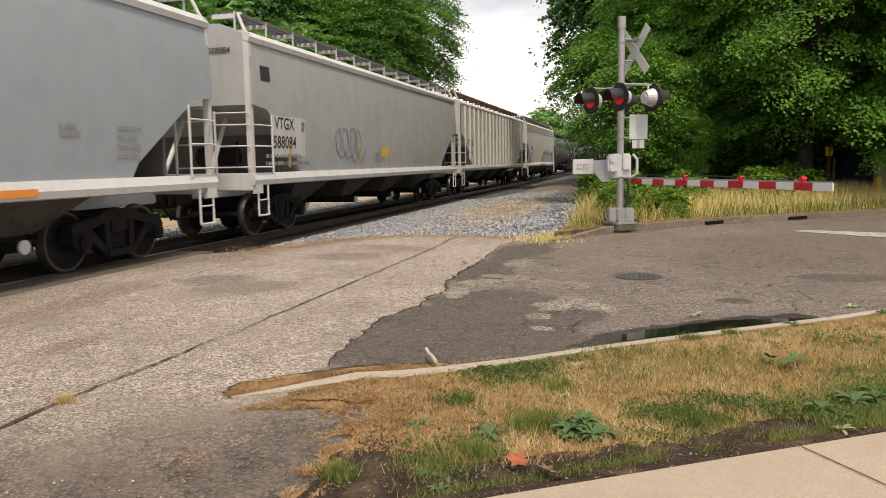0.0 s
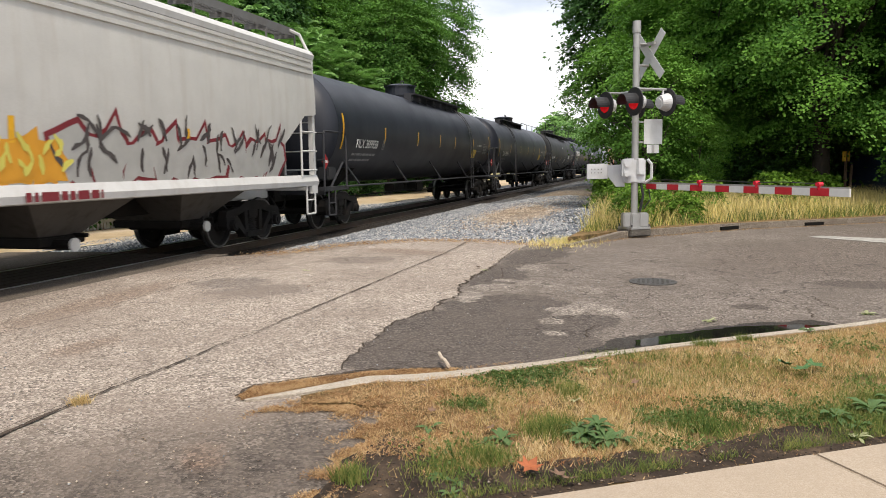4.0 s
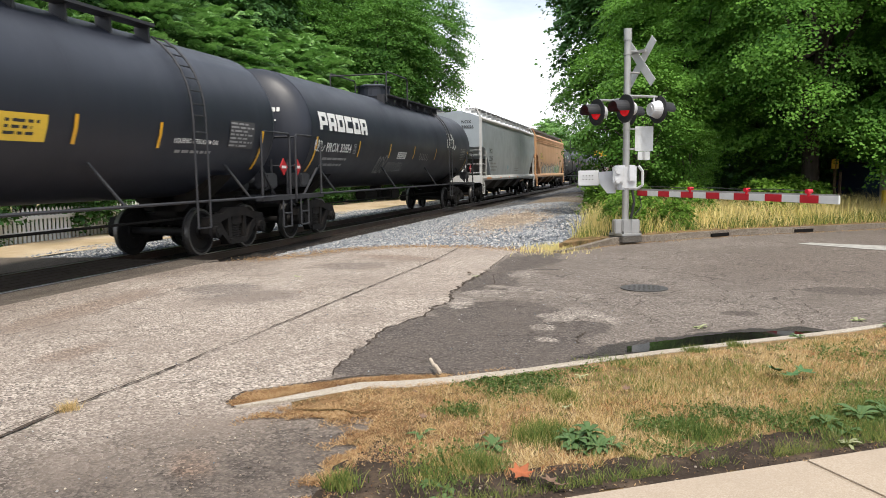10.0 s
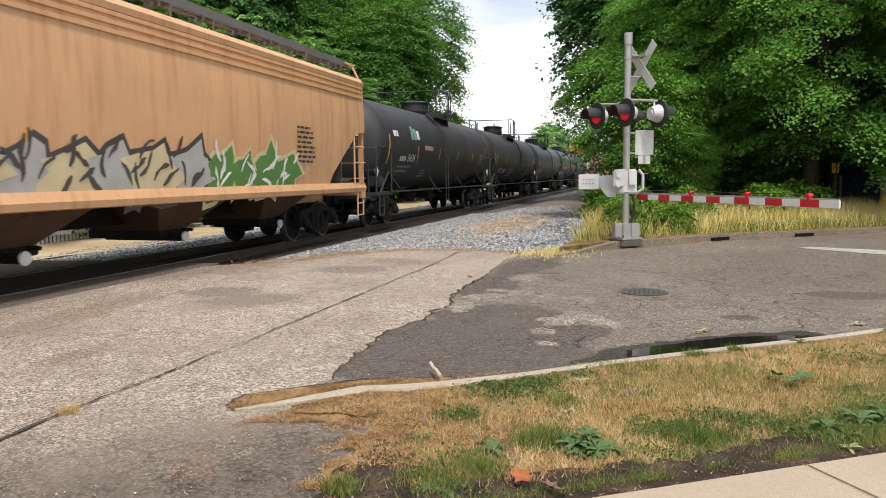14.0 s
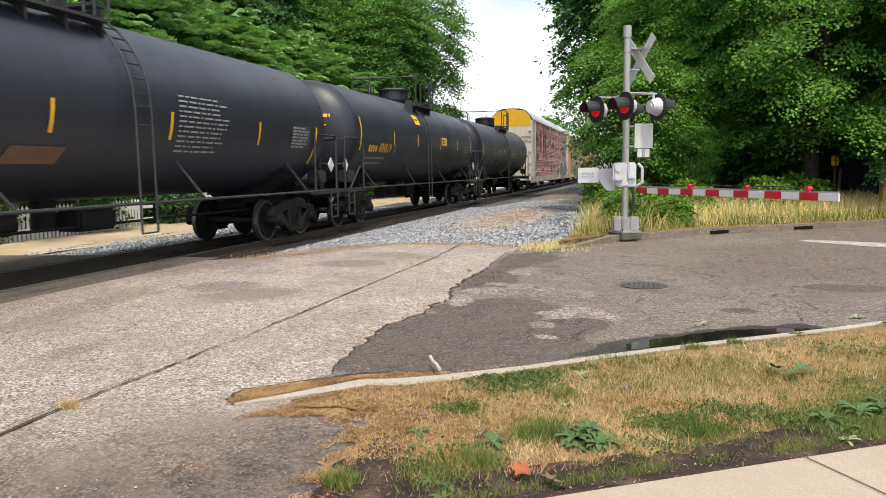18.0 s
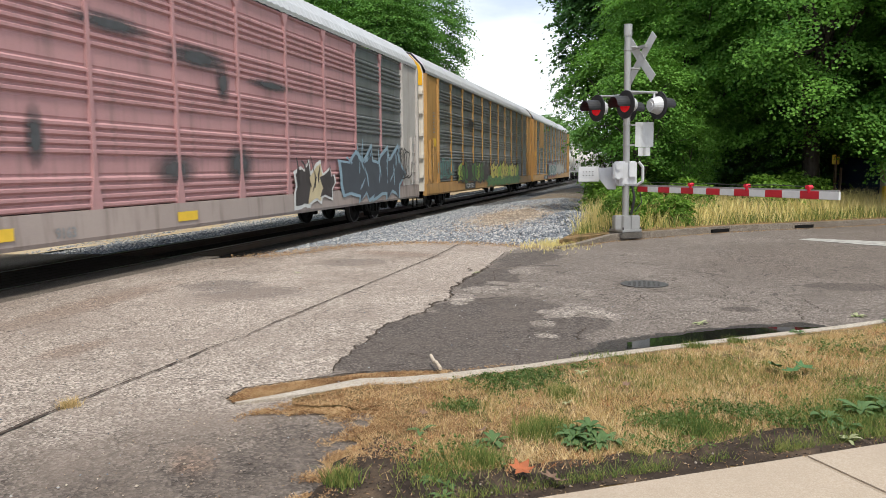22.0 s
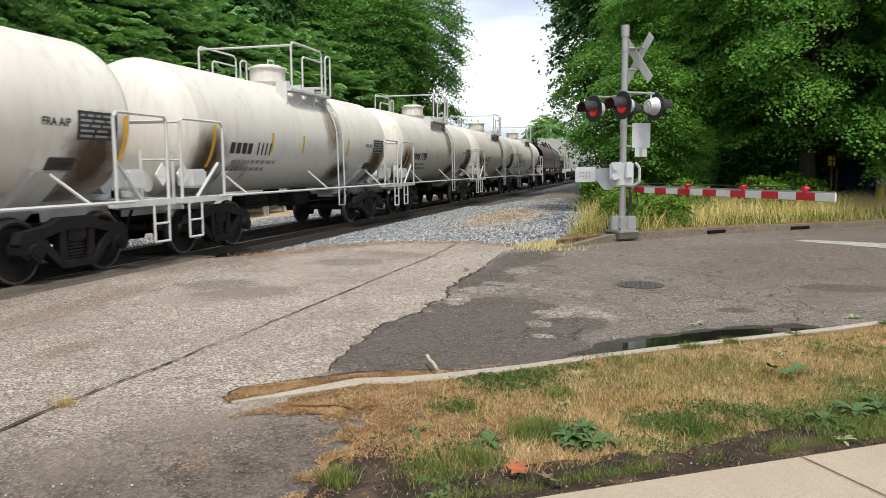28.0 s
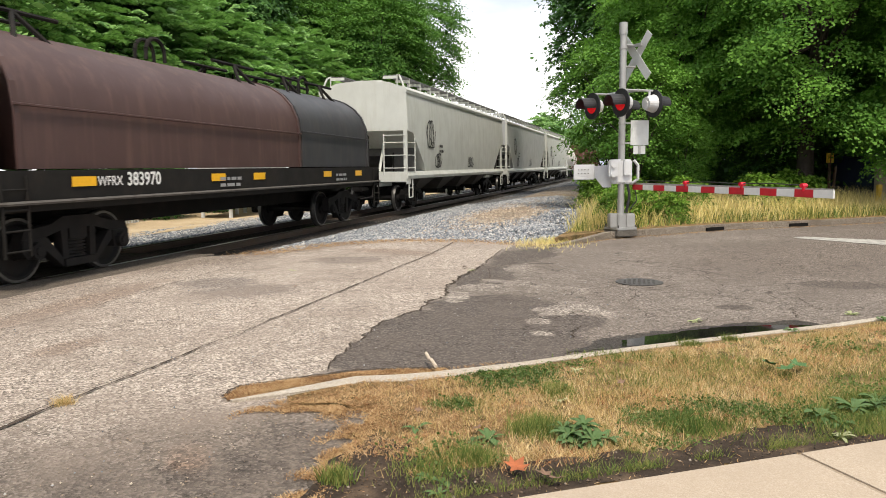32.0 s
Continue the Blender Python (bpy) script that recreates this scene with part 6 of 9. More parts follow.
def tagged_sides(c, w, a, L):
    scrawl(c, w, a + 5.0, 1.50, 1.0, 0.5, M_CHALK, 33, 0.016, 4)
    scrawl(c, w, a + 6.0, 1.48, 0.8, 0.5, M_CHALK, 50, 0.014, 3)
    scrawl(c, w, a + 9.3, 1.8, 0.8, 0.5, M_GREYINK, 34, 0.018, 4)
    scrawl(c, w, a + 11.4, 1.9, 1.4, 0.45, M_GREYINK, 35, 0.020, 3)
    scrawl(c, w, a + 1.7, 2.1, 1.3, 0.35, M_RUSTGRATE, 51, 0.03, 3)
    plate_box(c, w, a + 12.4, 1.55, M_GREYINK, 0.24)


black_tank(73.2, 91.4, "long black tank car with yellow reflector bars", "TILX", "309958", 40, (0.95, 2.10, 0.32), [3.2, 6.5, 9.3, 11.55, 14.7], extras=lpg, plank=(-1.3, 5.3), dome="none", lad_x=4.85)
black_tank(94.0, 111.7, "long black tank car with a slim top walkway", "TILX", "308954", 50, (0.98, 2.10, 0.32), [3.2, 6.5, 9.3, 11.8, 14.3], extras=lpg, plank=(-5.5, 1.4), dome="none", lad_x=-4.65)
black_tank(115.0, 131.8, "dull black tank car with a long railed top walkway and scrawls", "", "4986", 60, (1.0, 2.06, 0.33), [4.0, 7.1, 10.6, 13.5], M_BLACKDULL, dome="rails", extras=old_black, band=(1.81, 2.23), ends=(1.80, 2.68), plank=(-8.2, 8.6), lad_x=-9.4)
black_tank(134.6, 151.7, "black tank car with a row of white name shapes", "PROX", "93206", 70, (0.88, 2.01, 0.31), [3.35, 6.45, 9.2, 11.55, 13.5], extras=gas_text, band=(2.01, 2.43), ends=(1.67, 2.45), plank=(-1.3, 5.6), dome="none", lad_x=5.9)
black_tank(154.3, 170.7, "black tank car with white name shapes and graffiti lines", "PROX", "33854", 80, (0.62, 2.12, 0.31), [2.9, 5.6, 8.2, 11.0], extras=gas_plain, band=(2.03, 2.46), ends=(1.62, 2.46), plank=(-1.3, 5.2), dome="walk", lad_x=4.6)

# light grey-blue hopper
c, w, a = hopper("covered_hopper", 173.4, 191.5, M_HOPBLUE, "pale blue-grey covered hopper car with a light sill", trim=M_WHITEPAINT)
letters("NCIX", 0.32, M_INK, w, (a + 1.66, 2.52), parent=c)
letters("220056", 0.34, M_INK, w, (a + 1.63, 2.12), parent=c)
end_letters("NCIX", 0.20, M_INK, a - 0.006, -0.55, 3.92, c)
end_letters("220056", 0.20, M_INK, a - 0.006, -0.55, 3.68, c)
bars("small_print", c, M_GREYINK, w, a + 2.00, 1.62, 1.9, 3, 0.17, 0.08, 90)
decal("reflector", c, M_ORANGE, lambda x, z: -1.63, a + 0.9, 1.2, 1.1, 0.11, "orange reflector")
for x in (4.5, 7.2, 10.2):
    decal("reflector", c, M_ORANGE, lambda x, z: -1.63, a + x, 1.22, 0.35, 0.08)
decal("notice", c, GRAF["sky"], w, a + 7.0, 1.72, 0.4, 0.2)
bars("small_print", c, M_GREYINK, w, a + 9.5, 1.6, 1.6, 2, 0.14, 0.06, 91)

# orange-tan banded hopper
c, w, a = hopper("covered_hopper", 192.6, 212.0, M_HOPTAN, "faded orange-tan covered hopper car with silver and green graffiti", style="bands", under=M_GRIMESHADE)
decal("owner_plate", c, M_INK, w, a + 2.10, 2.49, 1.06, 0.46, "dark rim of the owner's plate")
decal("owner_plate", c, M_YPLATE, lambda x, z: w(x, z) - 0.003, a + 2.13, 2.52, 1.0, 0.40, "yellow plate with the owner's code")
letters("UTCX", 0.33, M_INK, lambda x, z: w(x, z) - 0.007, (a + 2.22, 2.61), parent=c, bold=0.010)
letters("54484", 0.36, M_INK, w, (a + 2.10, 2.02), parent=c)
end_letters("UTCX", 0.20, M_INK, a - 0.006, -0.6, 3.92, c)
end_letters("54484", 0.20, M_INK, a - 0.006, -0.6, 3.68, c)
decal("notice", c, M_YPLATE, w, a + 4.00, 2.3, 0.28, 0.4)
graffiti(c, w, a + 3.1, 1.15, 8.2, 0.95, 9, [GRAF["silver"], GRAF["cream"]], GRAF["charcoal"], GRAF["charcoal"], 12)
graffiti(c, w, a + 11.50, 1.15, 3.6, 0.95, 4, [GRAF["green"]], GRAF["cream"], GRAF["white"], 13)
bars("small_print", c, M_INK, w, a + 15.10, 1.9, 1.0, 8, 0.11, 0.05, 92)
stripes(c, w, [a + 3.6, a + 7.3, a + 15.0], 1.6, 0.6)


def green_name(c, w, a, L):
    """A faint green owner's emblem, a white one and a rusty plate."""
    decal("emblem", c, GRAF["aqua"], w, a + 2.35, 2.80, 0.24, 0.46, "green painted emblem", 0.012, 0.2)
    decal("emblem", c, GRAF["aqua"], w, a + 2.68, 2.80, 0.30, 0.40, "green painted emblem", 0.012, 0.1)
    decal("emblem", c, M_CHALK, w, a + 3.05, 2.84, 0.30, 0.30, "white painted emblem")
    bars("small_print", c, M_CHALK, w, a + 0.45, 2.85, 0.65, 1, 0.2, 0.18, 96)
    decal("notice", c, M_RACKPINK, w, a + 3.95, 2.50, 1.1, 0.16, "faded pink notice panel")
    bars("small_print", c, M_GREYINK, w, a + 4.2, 1.55, 0.8, 3, 0.1, 0.05, 95)


def warm_print(c, w, a, L):
    decal("notice", c, M_YPLATE, w, a + 5.6, 3.15, 0.62, 0.34, "yellow warning panel", 0.012, -0.2)
    bars("small_print", c, M_INK, lambda x, z: w(x, z) - 0.004, a + 5.6, 3.3, 0.5, 1, 0.1, 0.06, 101)
    decal("notice", c, M_YPLATE, w, a + 8.85, 2.52, 0.75, 0.30, "yellow warning panel")
    bars("small_print", c, M_INK, lambda x, z: w(x, z) - 0.004, a + 8.95, 2.58, 0.5, 2, 0.1, 0.05, 102)
    bars("small_print", c, M_RUSTGRATE, w, a + 8.2, 1.62, 2.0, 6, 0.11, 0.05, 97)


def white_print(c, w, a, L):
    bars("small_print", c, M_GREYINK, w, a + 8.9, 1.92, 1.6, 12, 0.085, 0.030, 98)
    bars("small_print", c, M_GREYINK, w, a + 3.9, 2.18, 1.0, 5, 0.085, 0.032, 99)
    decal("notice", c, M_RUSTGRATE, w, a + 5.3, 1.70, 1.0, 0.24, "brown worn notice panel", 0.012, 0.4)


def slash(c, w, a, L):
    white_print(c, w, a, L)
    decal("reflector", c, M_YPLATE, w, a + 8.0, 1.38, 0.42, 0.56, "slanted yellow mark", 0.012, 0.75)


M_DIAMOND = plain("white_placard", (0.62, 0.62, 0.60), 0.5)
black_tank(214.5, 229.3, "black tank car with a faint green emblem and rust", "", "36134", 100, (1.2, 2.07, 0.34), [3.15, 6.05, 9.0, 11.85], M_BLACKDULL, "cage", extras=green_name, band=(2.2, 2.61), ends=(1.97, 2.87), dome_x=0.3, lad_x=-0.7, place=M_DIAMOND)
black_tank(232.0, 246.85, "black tank car with white graffiti lines", "SHPX", "214460", 110, (1.75, 1.71, 0.40), [0.45, 3.35, 6.55, 9.05, 12.15], M_BLACKDULL, "cage", extras=tagged_sides, band=(2.16, 2.62), ends=(1.9, 2.75), dome_x=-0.6, lad_x=0.75, place=M_DIAMOND)
black_tank(249.3, 264.0, "black tank car with dense white small print", "SHQX", "11919", 120, (0.88, 1.78, 0.37), [2.95, 6.0, 8.7, 11.75], M_BLACKTANK, "cage", extras=white_print, band=(2.12, 2.58), ends=(1.75, 2.61), dome_x=-0.9, lad_x=0.45, place=M_DIAMOND)
black_tank(266.9, 281.0, "black tank car with yellow numbers and panels", "", "684519", 130, (0.7, 2.12, 0.38), [2.95, 5.6, 8.7, 11.45], M_BLACKTANK, "cage", M_YELLOW, warm_print, band=(2.36, 2.79), ends=(2.14, 3.07), dome_x=0.4, lad_x=-0.3, place=M_DIAMOND)
black_tank(283.85, 298.05, "short black tank car with a slanted yellow mark", "SHQX", "11963", 140, (1.0, 1.86, 0.40), [3.0, 5.8, 8.7, 11.95], M_BLACKTANK, "cage", M_GREYINK, slash, band=(2.26, 2.70), ends=(1.94, 2.84), dome_x=0.5, lad_x=-0.35, place=M_DIAMOND)

# three car carriers
pk, gy = M_RACKPINK, M_RACKGREY
c, w, a = autorack("car_carrier", 300.75, 327.2, "car carrier with faded pink ribbed side panels", [pk, pk, pk, pk, pk, pk, pk, pk, pk, gy, gy], M_RACKPINK, M_RACKWHITE, M_RACKSILL, M_RACKDOOR)
end_letters("WRWK", 0.22, M_INK, a - 0.13, -0.72, 3.72, c)
end_letters("9163", 0.22, M_INK, a - 0.13, -0.76, 3.47, c)
pw = lambda x, z: -1.50
letters("9163", 0.20, M_GREYINK, lambda x, z: -1.522, (a + 9.2, 0.68), parent=c)
for x in (4.6, 7.9, 12.0):
    decal("reflector", c, M_YPLATE, lambda x, z: -1.522, a + x, 0.72, 0.6, 0.16)
graffiti(c, lambda x, z: -1.524, a + 19.6, 0.72, 4.6, 1.35, 4, [GRAF["slate"]], GRAF["frost"], GRAF["frost"], 15)
scrawl(c, lambda x, z: -1.55, a + 24.3, 1.2, 0.9, 1.1, GRAF["charcoal"], 43, 0.03, 3)
M_BAREGREY = soft_stain("bare_grey_steel", (0.105, 0.115, 0.12))


def worn_blob(car, x, z, w_, h_, seed, mat):
    """A patch where the paint has come off, with a soft uneven outline."""
    rnd = random.Random(seed)
    bm = bmesh.new()
    vs = []
    for q in range(26):
        an = 2 * math.pi * q / 26
        cx, cz = math.cos(an), math.sin(an)
        k_ = (abs(cx) ** 3 + abs(cz) ** 3) ** (-1 / 3) * rnd.uniform(0.86, 1.08)
        vs.append(bm.verts.new((x + cx * k_ * w_ * 0.7, -1.484, z + cz * k_ * h_ * 0.62)))
    bm.faces.new(vs)
    part("worn_patch", bm, mat, car, "dark patch of bare steel")


for x, z, w_, h_ in ((2.1, 3.2, 0.8, 3.6), (3.0, 3.75, 1.4, 0.8), (2.4, 1.6, 0.9, 1.2), (6.6, 3.6, 0.9, 2.6), (8.0, 3.6, 0.75, 2.2), (9.0, 2.05, 0.30, 0.8), (10.6, 3.75, 1.5, 0.32), (12.9, 3.55, 1.7, 0.42), (13.7, 3.2, 0.42, 0.7), (15.6, 3.35, 1.7, 0.22), (12.1, 1.6, 1.1, 0.5), (14.2, 1.7, 1.0, 0.75), (4.9, 3.7, 0.7, 1.7), (3.2, 2.4, 0.9, 0.5), (6.2, 1.5, 1.3, 0.35)):
    worn_blob(c, a + x, z, w_, h_, int(x * 10), M_BAREGREY)
graffiti(c, lambda x, z: -1.522, a + 16.7, 0.80, 2.0, 0.85, 3, [GRAF["charcoal"], GRAF["cream"]], GRAF["white"], GRAF["charcoal"], 23)
scrawl(c, pw, a + 0.9, 1.2, 1.2, 1.2, GRAF["white"], 41, 0.05, 3)

c, w, a = autorack("car_carrier", 328.2, 354.7, "car carrier with grey ribbed panels, ochre posts and lime graffiti", [gy], M_RACKYELLOW, M_RACKYELLOW, M_RACKYELLOW, M_RACKDOOR)
end_letters("TTGX", 0.20, M_INK, a - 0.13, -0.70, 3.95, c)
end_letters("716215", 0.20, M_INK, a - 0.13, -0.66, 3.72, c)
decal("emblem", c, M_INK, pw, a + 7.0, 3.44, 0.95, 0.26, "dark painted emblem")
for x in (6.72, 8.16):
    decal("emblem_bar", c, M_INK, pw, a + x, 3.30, 0.06, 0.55, "", 0.02)
bars("small_print", c, M_INK, pw, a + 6.9, 3.20, 1.1, 1, 0.1, 0.07, 61)
decal("number_panel", c, M_INK, lambda x, z: -1.522, a + 6.1, 0.66, 2.1, 0.26, "dark patch under the number")
letters("TTGX 716215", 0.27, M_CHALK, lambda x, z: -1.536, (a + 6.25, 0.70), parent=c, bold=0.003)
sw = lambda x, z: -1.524
graffiti(c, sw, a + 4.8, 0.95, 6.2, 0.85, 7, [GRAF["lime"], GRAF["green"], GRAF["charcoal"], GRAF["green"]], GRAF["charcoal"], GRAF["charcoal"], 16)
graffiti(c, sw, a + 11.2, 0.62, 9.8, 0.55, 8, [GRAF["green"]], GRAF["green"], GRAF["charcoal"], 26)
graffiti(c, sw, a + 12.0, 0.98, 8.8, 0.85, 9, [GRAF["yellow"], GRAF["yellow"], GRAF["lime"]], GRAF["charcoal"], GRAF["charcoal"], 17)
scrawl(c, lambda x, z: -1.56, a + 5.2, 0.98, 5.6, 0.7, GRAF["charcoal"], 27, 0.04, 9)
for k in range(4):
    scrawl(c, pw, a + 1.75 + 0.55 * k, 1.15 + 0.1 * (k % 2), 0.45, 0.75, GRAF["aqua"], 70 + k, 0.035, 2)

c, w, a = autorack("car_carrier", 355.7, 382.3, "car carrier with grey ribbed panels, ochre posts and teal graffiti", [gy], M_RACKYELLOW, M_RACKYELLOW, M_RACKYELLOW, band=False)
end_letters("TTGX", 0.20, M_INK, a - 0.13, -0.60, 4.45, c)
end_letters("940932", 0.20, M_INK, a - 0.13, -0.60, 4.22, c)
decal("panel_upper", c, M_RACKYELLOW, pw, a + 3.93, 3.08, 1.94, 1.88, "plain ochre upper panel", 0.004)
decal("number_panel", c, M_INK, lambda x, z: -1.522, a + 5.85, 0.66, 2.5, 0.27, "dark patch under the number")
letters("TTGX 940932", 0.29, M_CHALK, lambda x, z: -1.536, (a + 6.0, 0.70), parent=c, spread=1.1, bold=0.003)
graffiti(c, sw, a + 8.8, 0.80, 5.6, 1.2, 5, [GRAF["teal"]], GRAF["magenta"], GRAF["white"], 19)
scrawl(c, lambda x, z: -1.56, a + 9.0, 0.9, 5.2, 1.0, GRAF["white"], 29, 0.035, 7)
graffiti(c, sw, a + 14.8, 0.95, 6.0, 1.0, 7, [GRAF["silver"]], GRAF["charcoal"], GRAF["cream"], 20)


def white_tank(x0, x1, number, seed):
    c, w, a = tank("tank_car", x0, x1, M_WHITETANK, "short cream-white tank car with railed dome and brown stains", R=1.30, zc=2.37, metal=M_WHITEPAINT, dome="cage")
    L = x1 - x0
    for e in (-1, 1):
        decal("reflector", c, M_YELLOW, w, e * (L / 2 + 0.05) + 0.25 - 0.05, 1.62, 0.10, 0.8)
    stripes(c, w, [a + 2.6, a + 4.2, a + 7.1], 1.95, 0.42, 0.09, M_YELLOW)
    x = mark_block(c, w, a + 0.85, 1.90, 0.30, M_INK)
    letters(number, 0.36, M_INK, w, (x + 0.12, 1.89), parent=c, bold=0.010)
    bars("small_print", c, M_GREYINK, w, a + 1.05, 1.55, 2.0, 2, 0.15, 0.07, seed)
    letters("FRA AIP", 0.16, M_INK, w, (a + L - 1.45, 2.2), parent=c, bold=0.003)
    decal("notice", c, M_INK, w, a + L - 0.75, 2.02, 0.85, 0.42, "black data panel with white print")
    bars("small_print", c, M_GREYINK, w, a + L - 0.7, 2.06, 0.75, 5, 0.075, 0.035, seed + 1)
    decal("notice", c, M_INK, w, a + L - 1.2, 1.58, 0.55, 0.18)
    # spill stains run down near the ends
    rnd = random.Random(seed)
    for cx, cz, hw, hh in ((-L / 2 + 0.15, 1.75, 0.75, 0.75), (-L / 2 + 1.3, 1.45, 0.7, 0.4), (L / 2 - 0.3, 1.75, 0.8, 0.8), (1.1, 2.65, 0.6, 0.75), (L * 0.2, 1.5, 0.9, 0.35)):
        bm = bmesh.new()
        g = [[bm.verts.new((cx + hw * u / 4, w(cx, cz + hh * v / 8) - 0.007, cz + hh * v / 8)) for v in range(-8, 9)] for u in range(-4, 5)]
        for u in range(8):
            for v in range(16):
                bm.faces.new((g[u][v], g[u + 1][v], g[u + 1][v + 1], g[u][v + 1]))
        part("spill_stain", bm, M_SMEAR if cz < 2.0 else M_TANSMEAR, c, "soft rust-brown spill stain" if cz < 2.0 else "faint tan spill stain", True)
    for e in (-1, 1):
        placard(c, e * (L / 2 + 1.05), -1.40, 1.5, M_CHALK)
    return c


for x0, x1, num, sd in ((384.1, 393.8, "7775", 150), (396.5, 406.4, "1111", 160), (409.1, 419.1, "7790", 170), (421.7, 431.7, "1077", 180), (434.3, 444.4, "7780", 190)):
    white_tank(x0, x1, num, sd)
coil_car(446.1, 460.4)
for x0, x1, mm, lab in ((463.2, 481.6, M_HOPPALE, "pale grey-green covered hopper car with dark scrawls"), (483.3, 501.6, M_HOPTAN, "dusty tan-grey covered hopper car"), (503.3, 521.4, M_HOPPALE, "pale covered hopper car far back in the train")):
    c, w, a = hopper("covered_hopper", x0, x1, M_HOPGREY if mm is M_HOPTAN else mm, lab, trim=M_HOPPALE, walk_mat=M_GRATE)
    scrawl(c, w, a + 2.6, 2.2, 0.6, 1.1, M_INK, int(x0), 0.03, 4)
    scrawl(c, w, a + 3.8, 1.5, 0.7, 0.6, M_INK, int(x0) + 1, 0.03, 4)
    scrawl(c, w, a + 9.5, 1.5, 1.0, 0.5, M_INK, int(x0) + 2, 0.03, 4)
    bars("small_print", c, M_INK, w, a + 4.2, 2.1, 0.7, 2, 0.2, 0.1, int(x0) + 3)
tank("tank_car", 524.0, 535.0, M_WHITETANK, "pinkish-white tank car far back in the train", R=1.4, zc=2.46, metal=M_WHITEPAINT, dome="cage")
for k in range(3):
    boxcar(538.0 + 17 * k, 553.5 + 17 * k, "brown ribbed boxcar far back in the train")


# ---- level crossing signal with its gate ----
M_MAST = paint("aluminium_mast", (0.40, 0.40, 0.39), (0.22, 0.19, 0.15), 0.42, 0.55, 0.3, True, 2)
M_ALU = paint("pale_aluminium_box", (0.60, 0.61, 0.62), (0.3, 0.27, 0.22), 0.45, 0.25, 0.3, True, 3)
M_SIGNBACK = paint("sign_back", (0.60, 0.61, 0.60), (0.35, 0.33, 0.3), 0.45, 0.3, 0.25, True, 3)
M_HOOD = plain("matt_black_hood", (0.018, 0.018, 0.02), 0.55, 0, 0.3, 6)
M_LENSOFF = plain("dark_red_lens", (0.22, 0.012, 0.012), 0.2, 0, 0.1, 20)
M_STRIPERED = plain("red_reflective_stripe", (0.52, 0.018, 0.03), 0.4, 0, 0.15, 9)
M_STRIPEWHITE = plain("white_reflective_stripe", (0.68, 0.68, 0.66), 0.4, 0, 0.12, 9)
M_LAMPRED = plain("red_lamp_glass", (0.60, 0.02, 0.04), 0.15, 0, 0.1, 9)
M_CONCRETE = asphalt("foundation_concrete", (0.17, 0.155, 0.135), (0.27, 0.25, 0.22), (0.10, 0.088, 0.075), 0.9, 140)
M_CABLE = plain("black_cable", (0.02, 0.02, 0.02), 0.5)
M_LIT, t_, p_ = nodes_of("lit_red_lens")
p_.inputs["Base Color"].default_value = (0.5, 0.01, 0.01, 1)
p_.inputs["Roughness"].default_value = 0.2
p_.inputs["Emission Color"].default_value = (1.0, 0.008, 0.02, 1)
p_.inputs["Emission Strength"].default_value = 0.16

MX, MY, MZ = 16.8, 0.38, 0.18
FW, RT = Vector((0.966, 0.258, 0)), Vector((0.258, -0.966, 0))
U, PV = Vector((-0.62, 0.785, 0)), Vector((0.785, 0.62, 0))


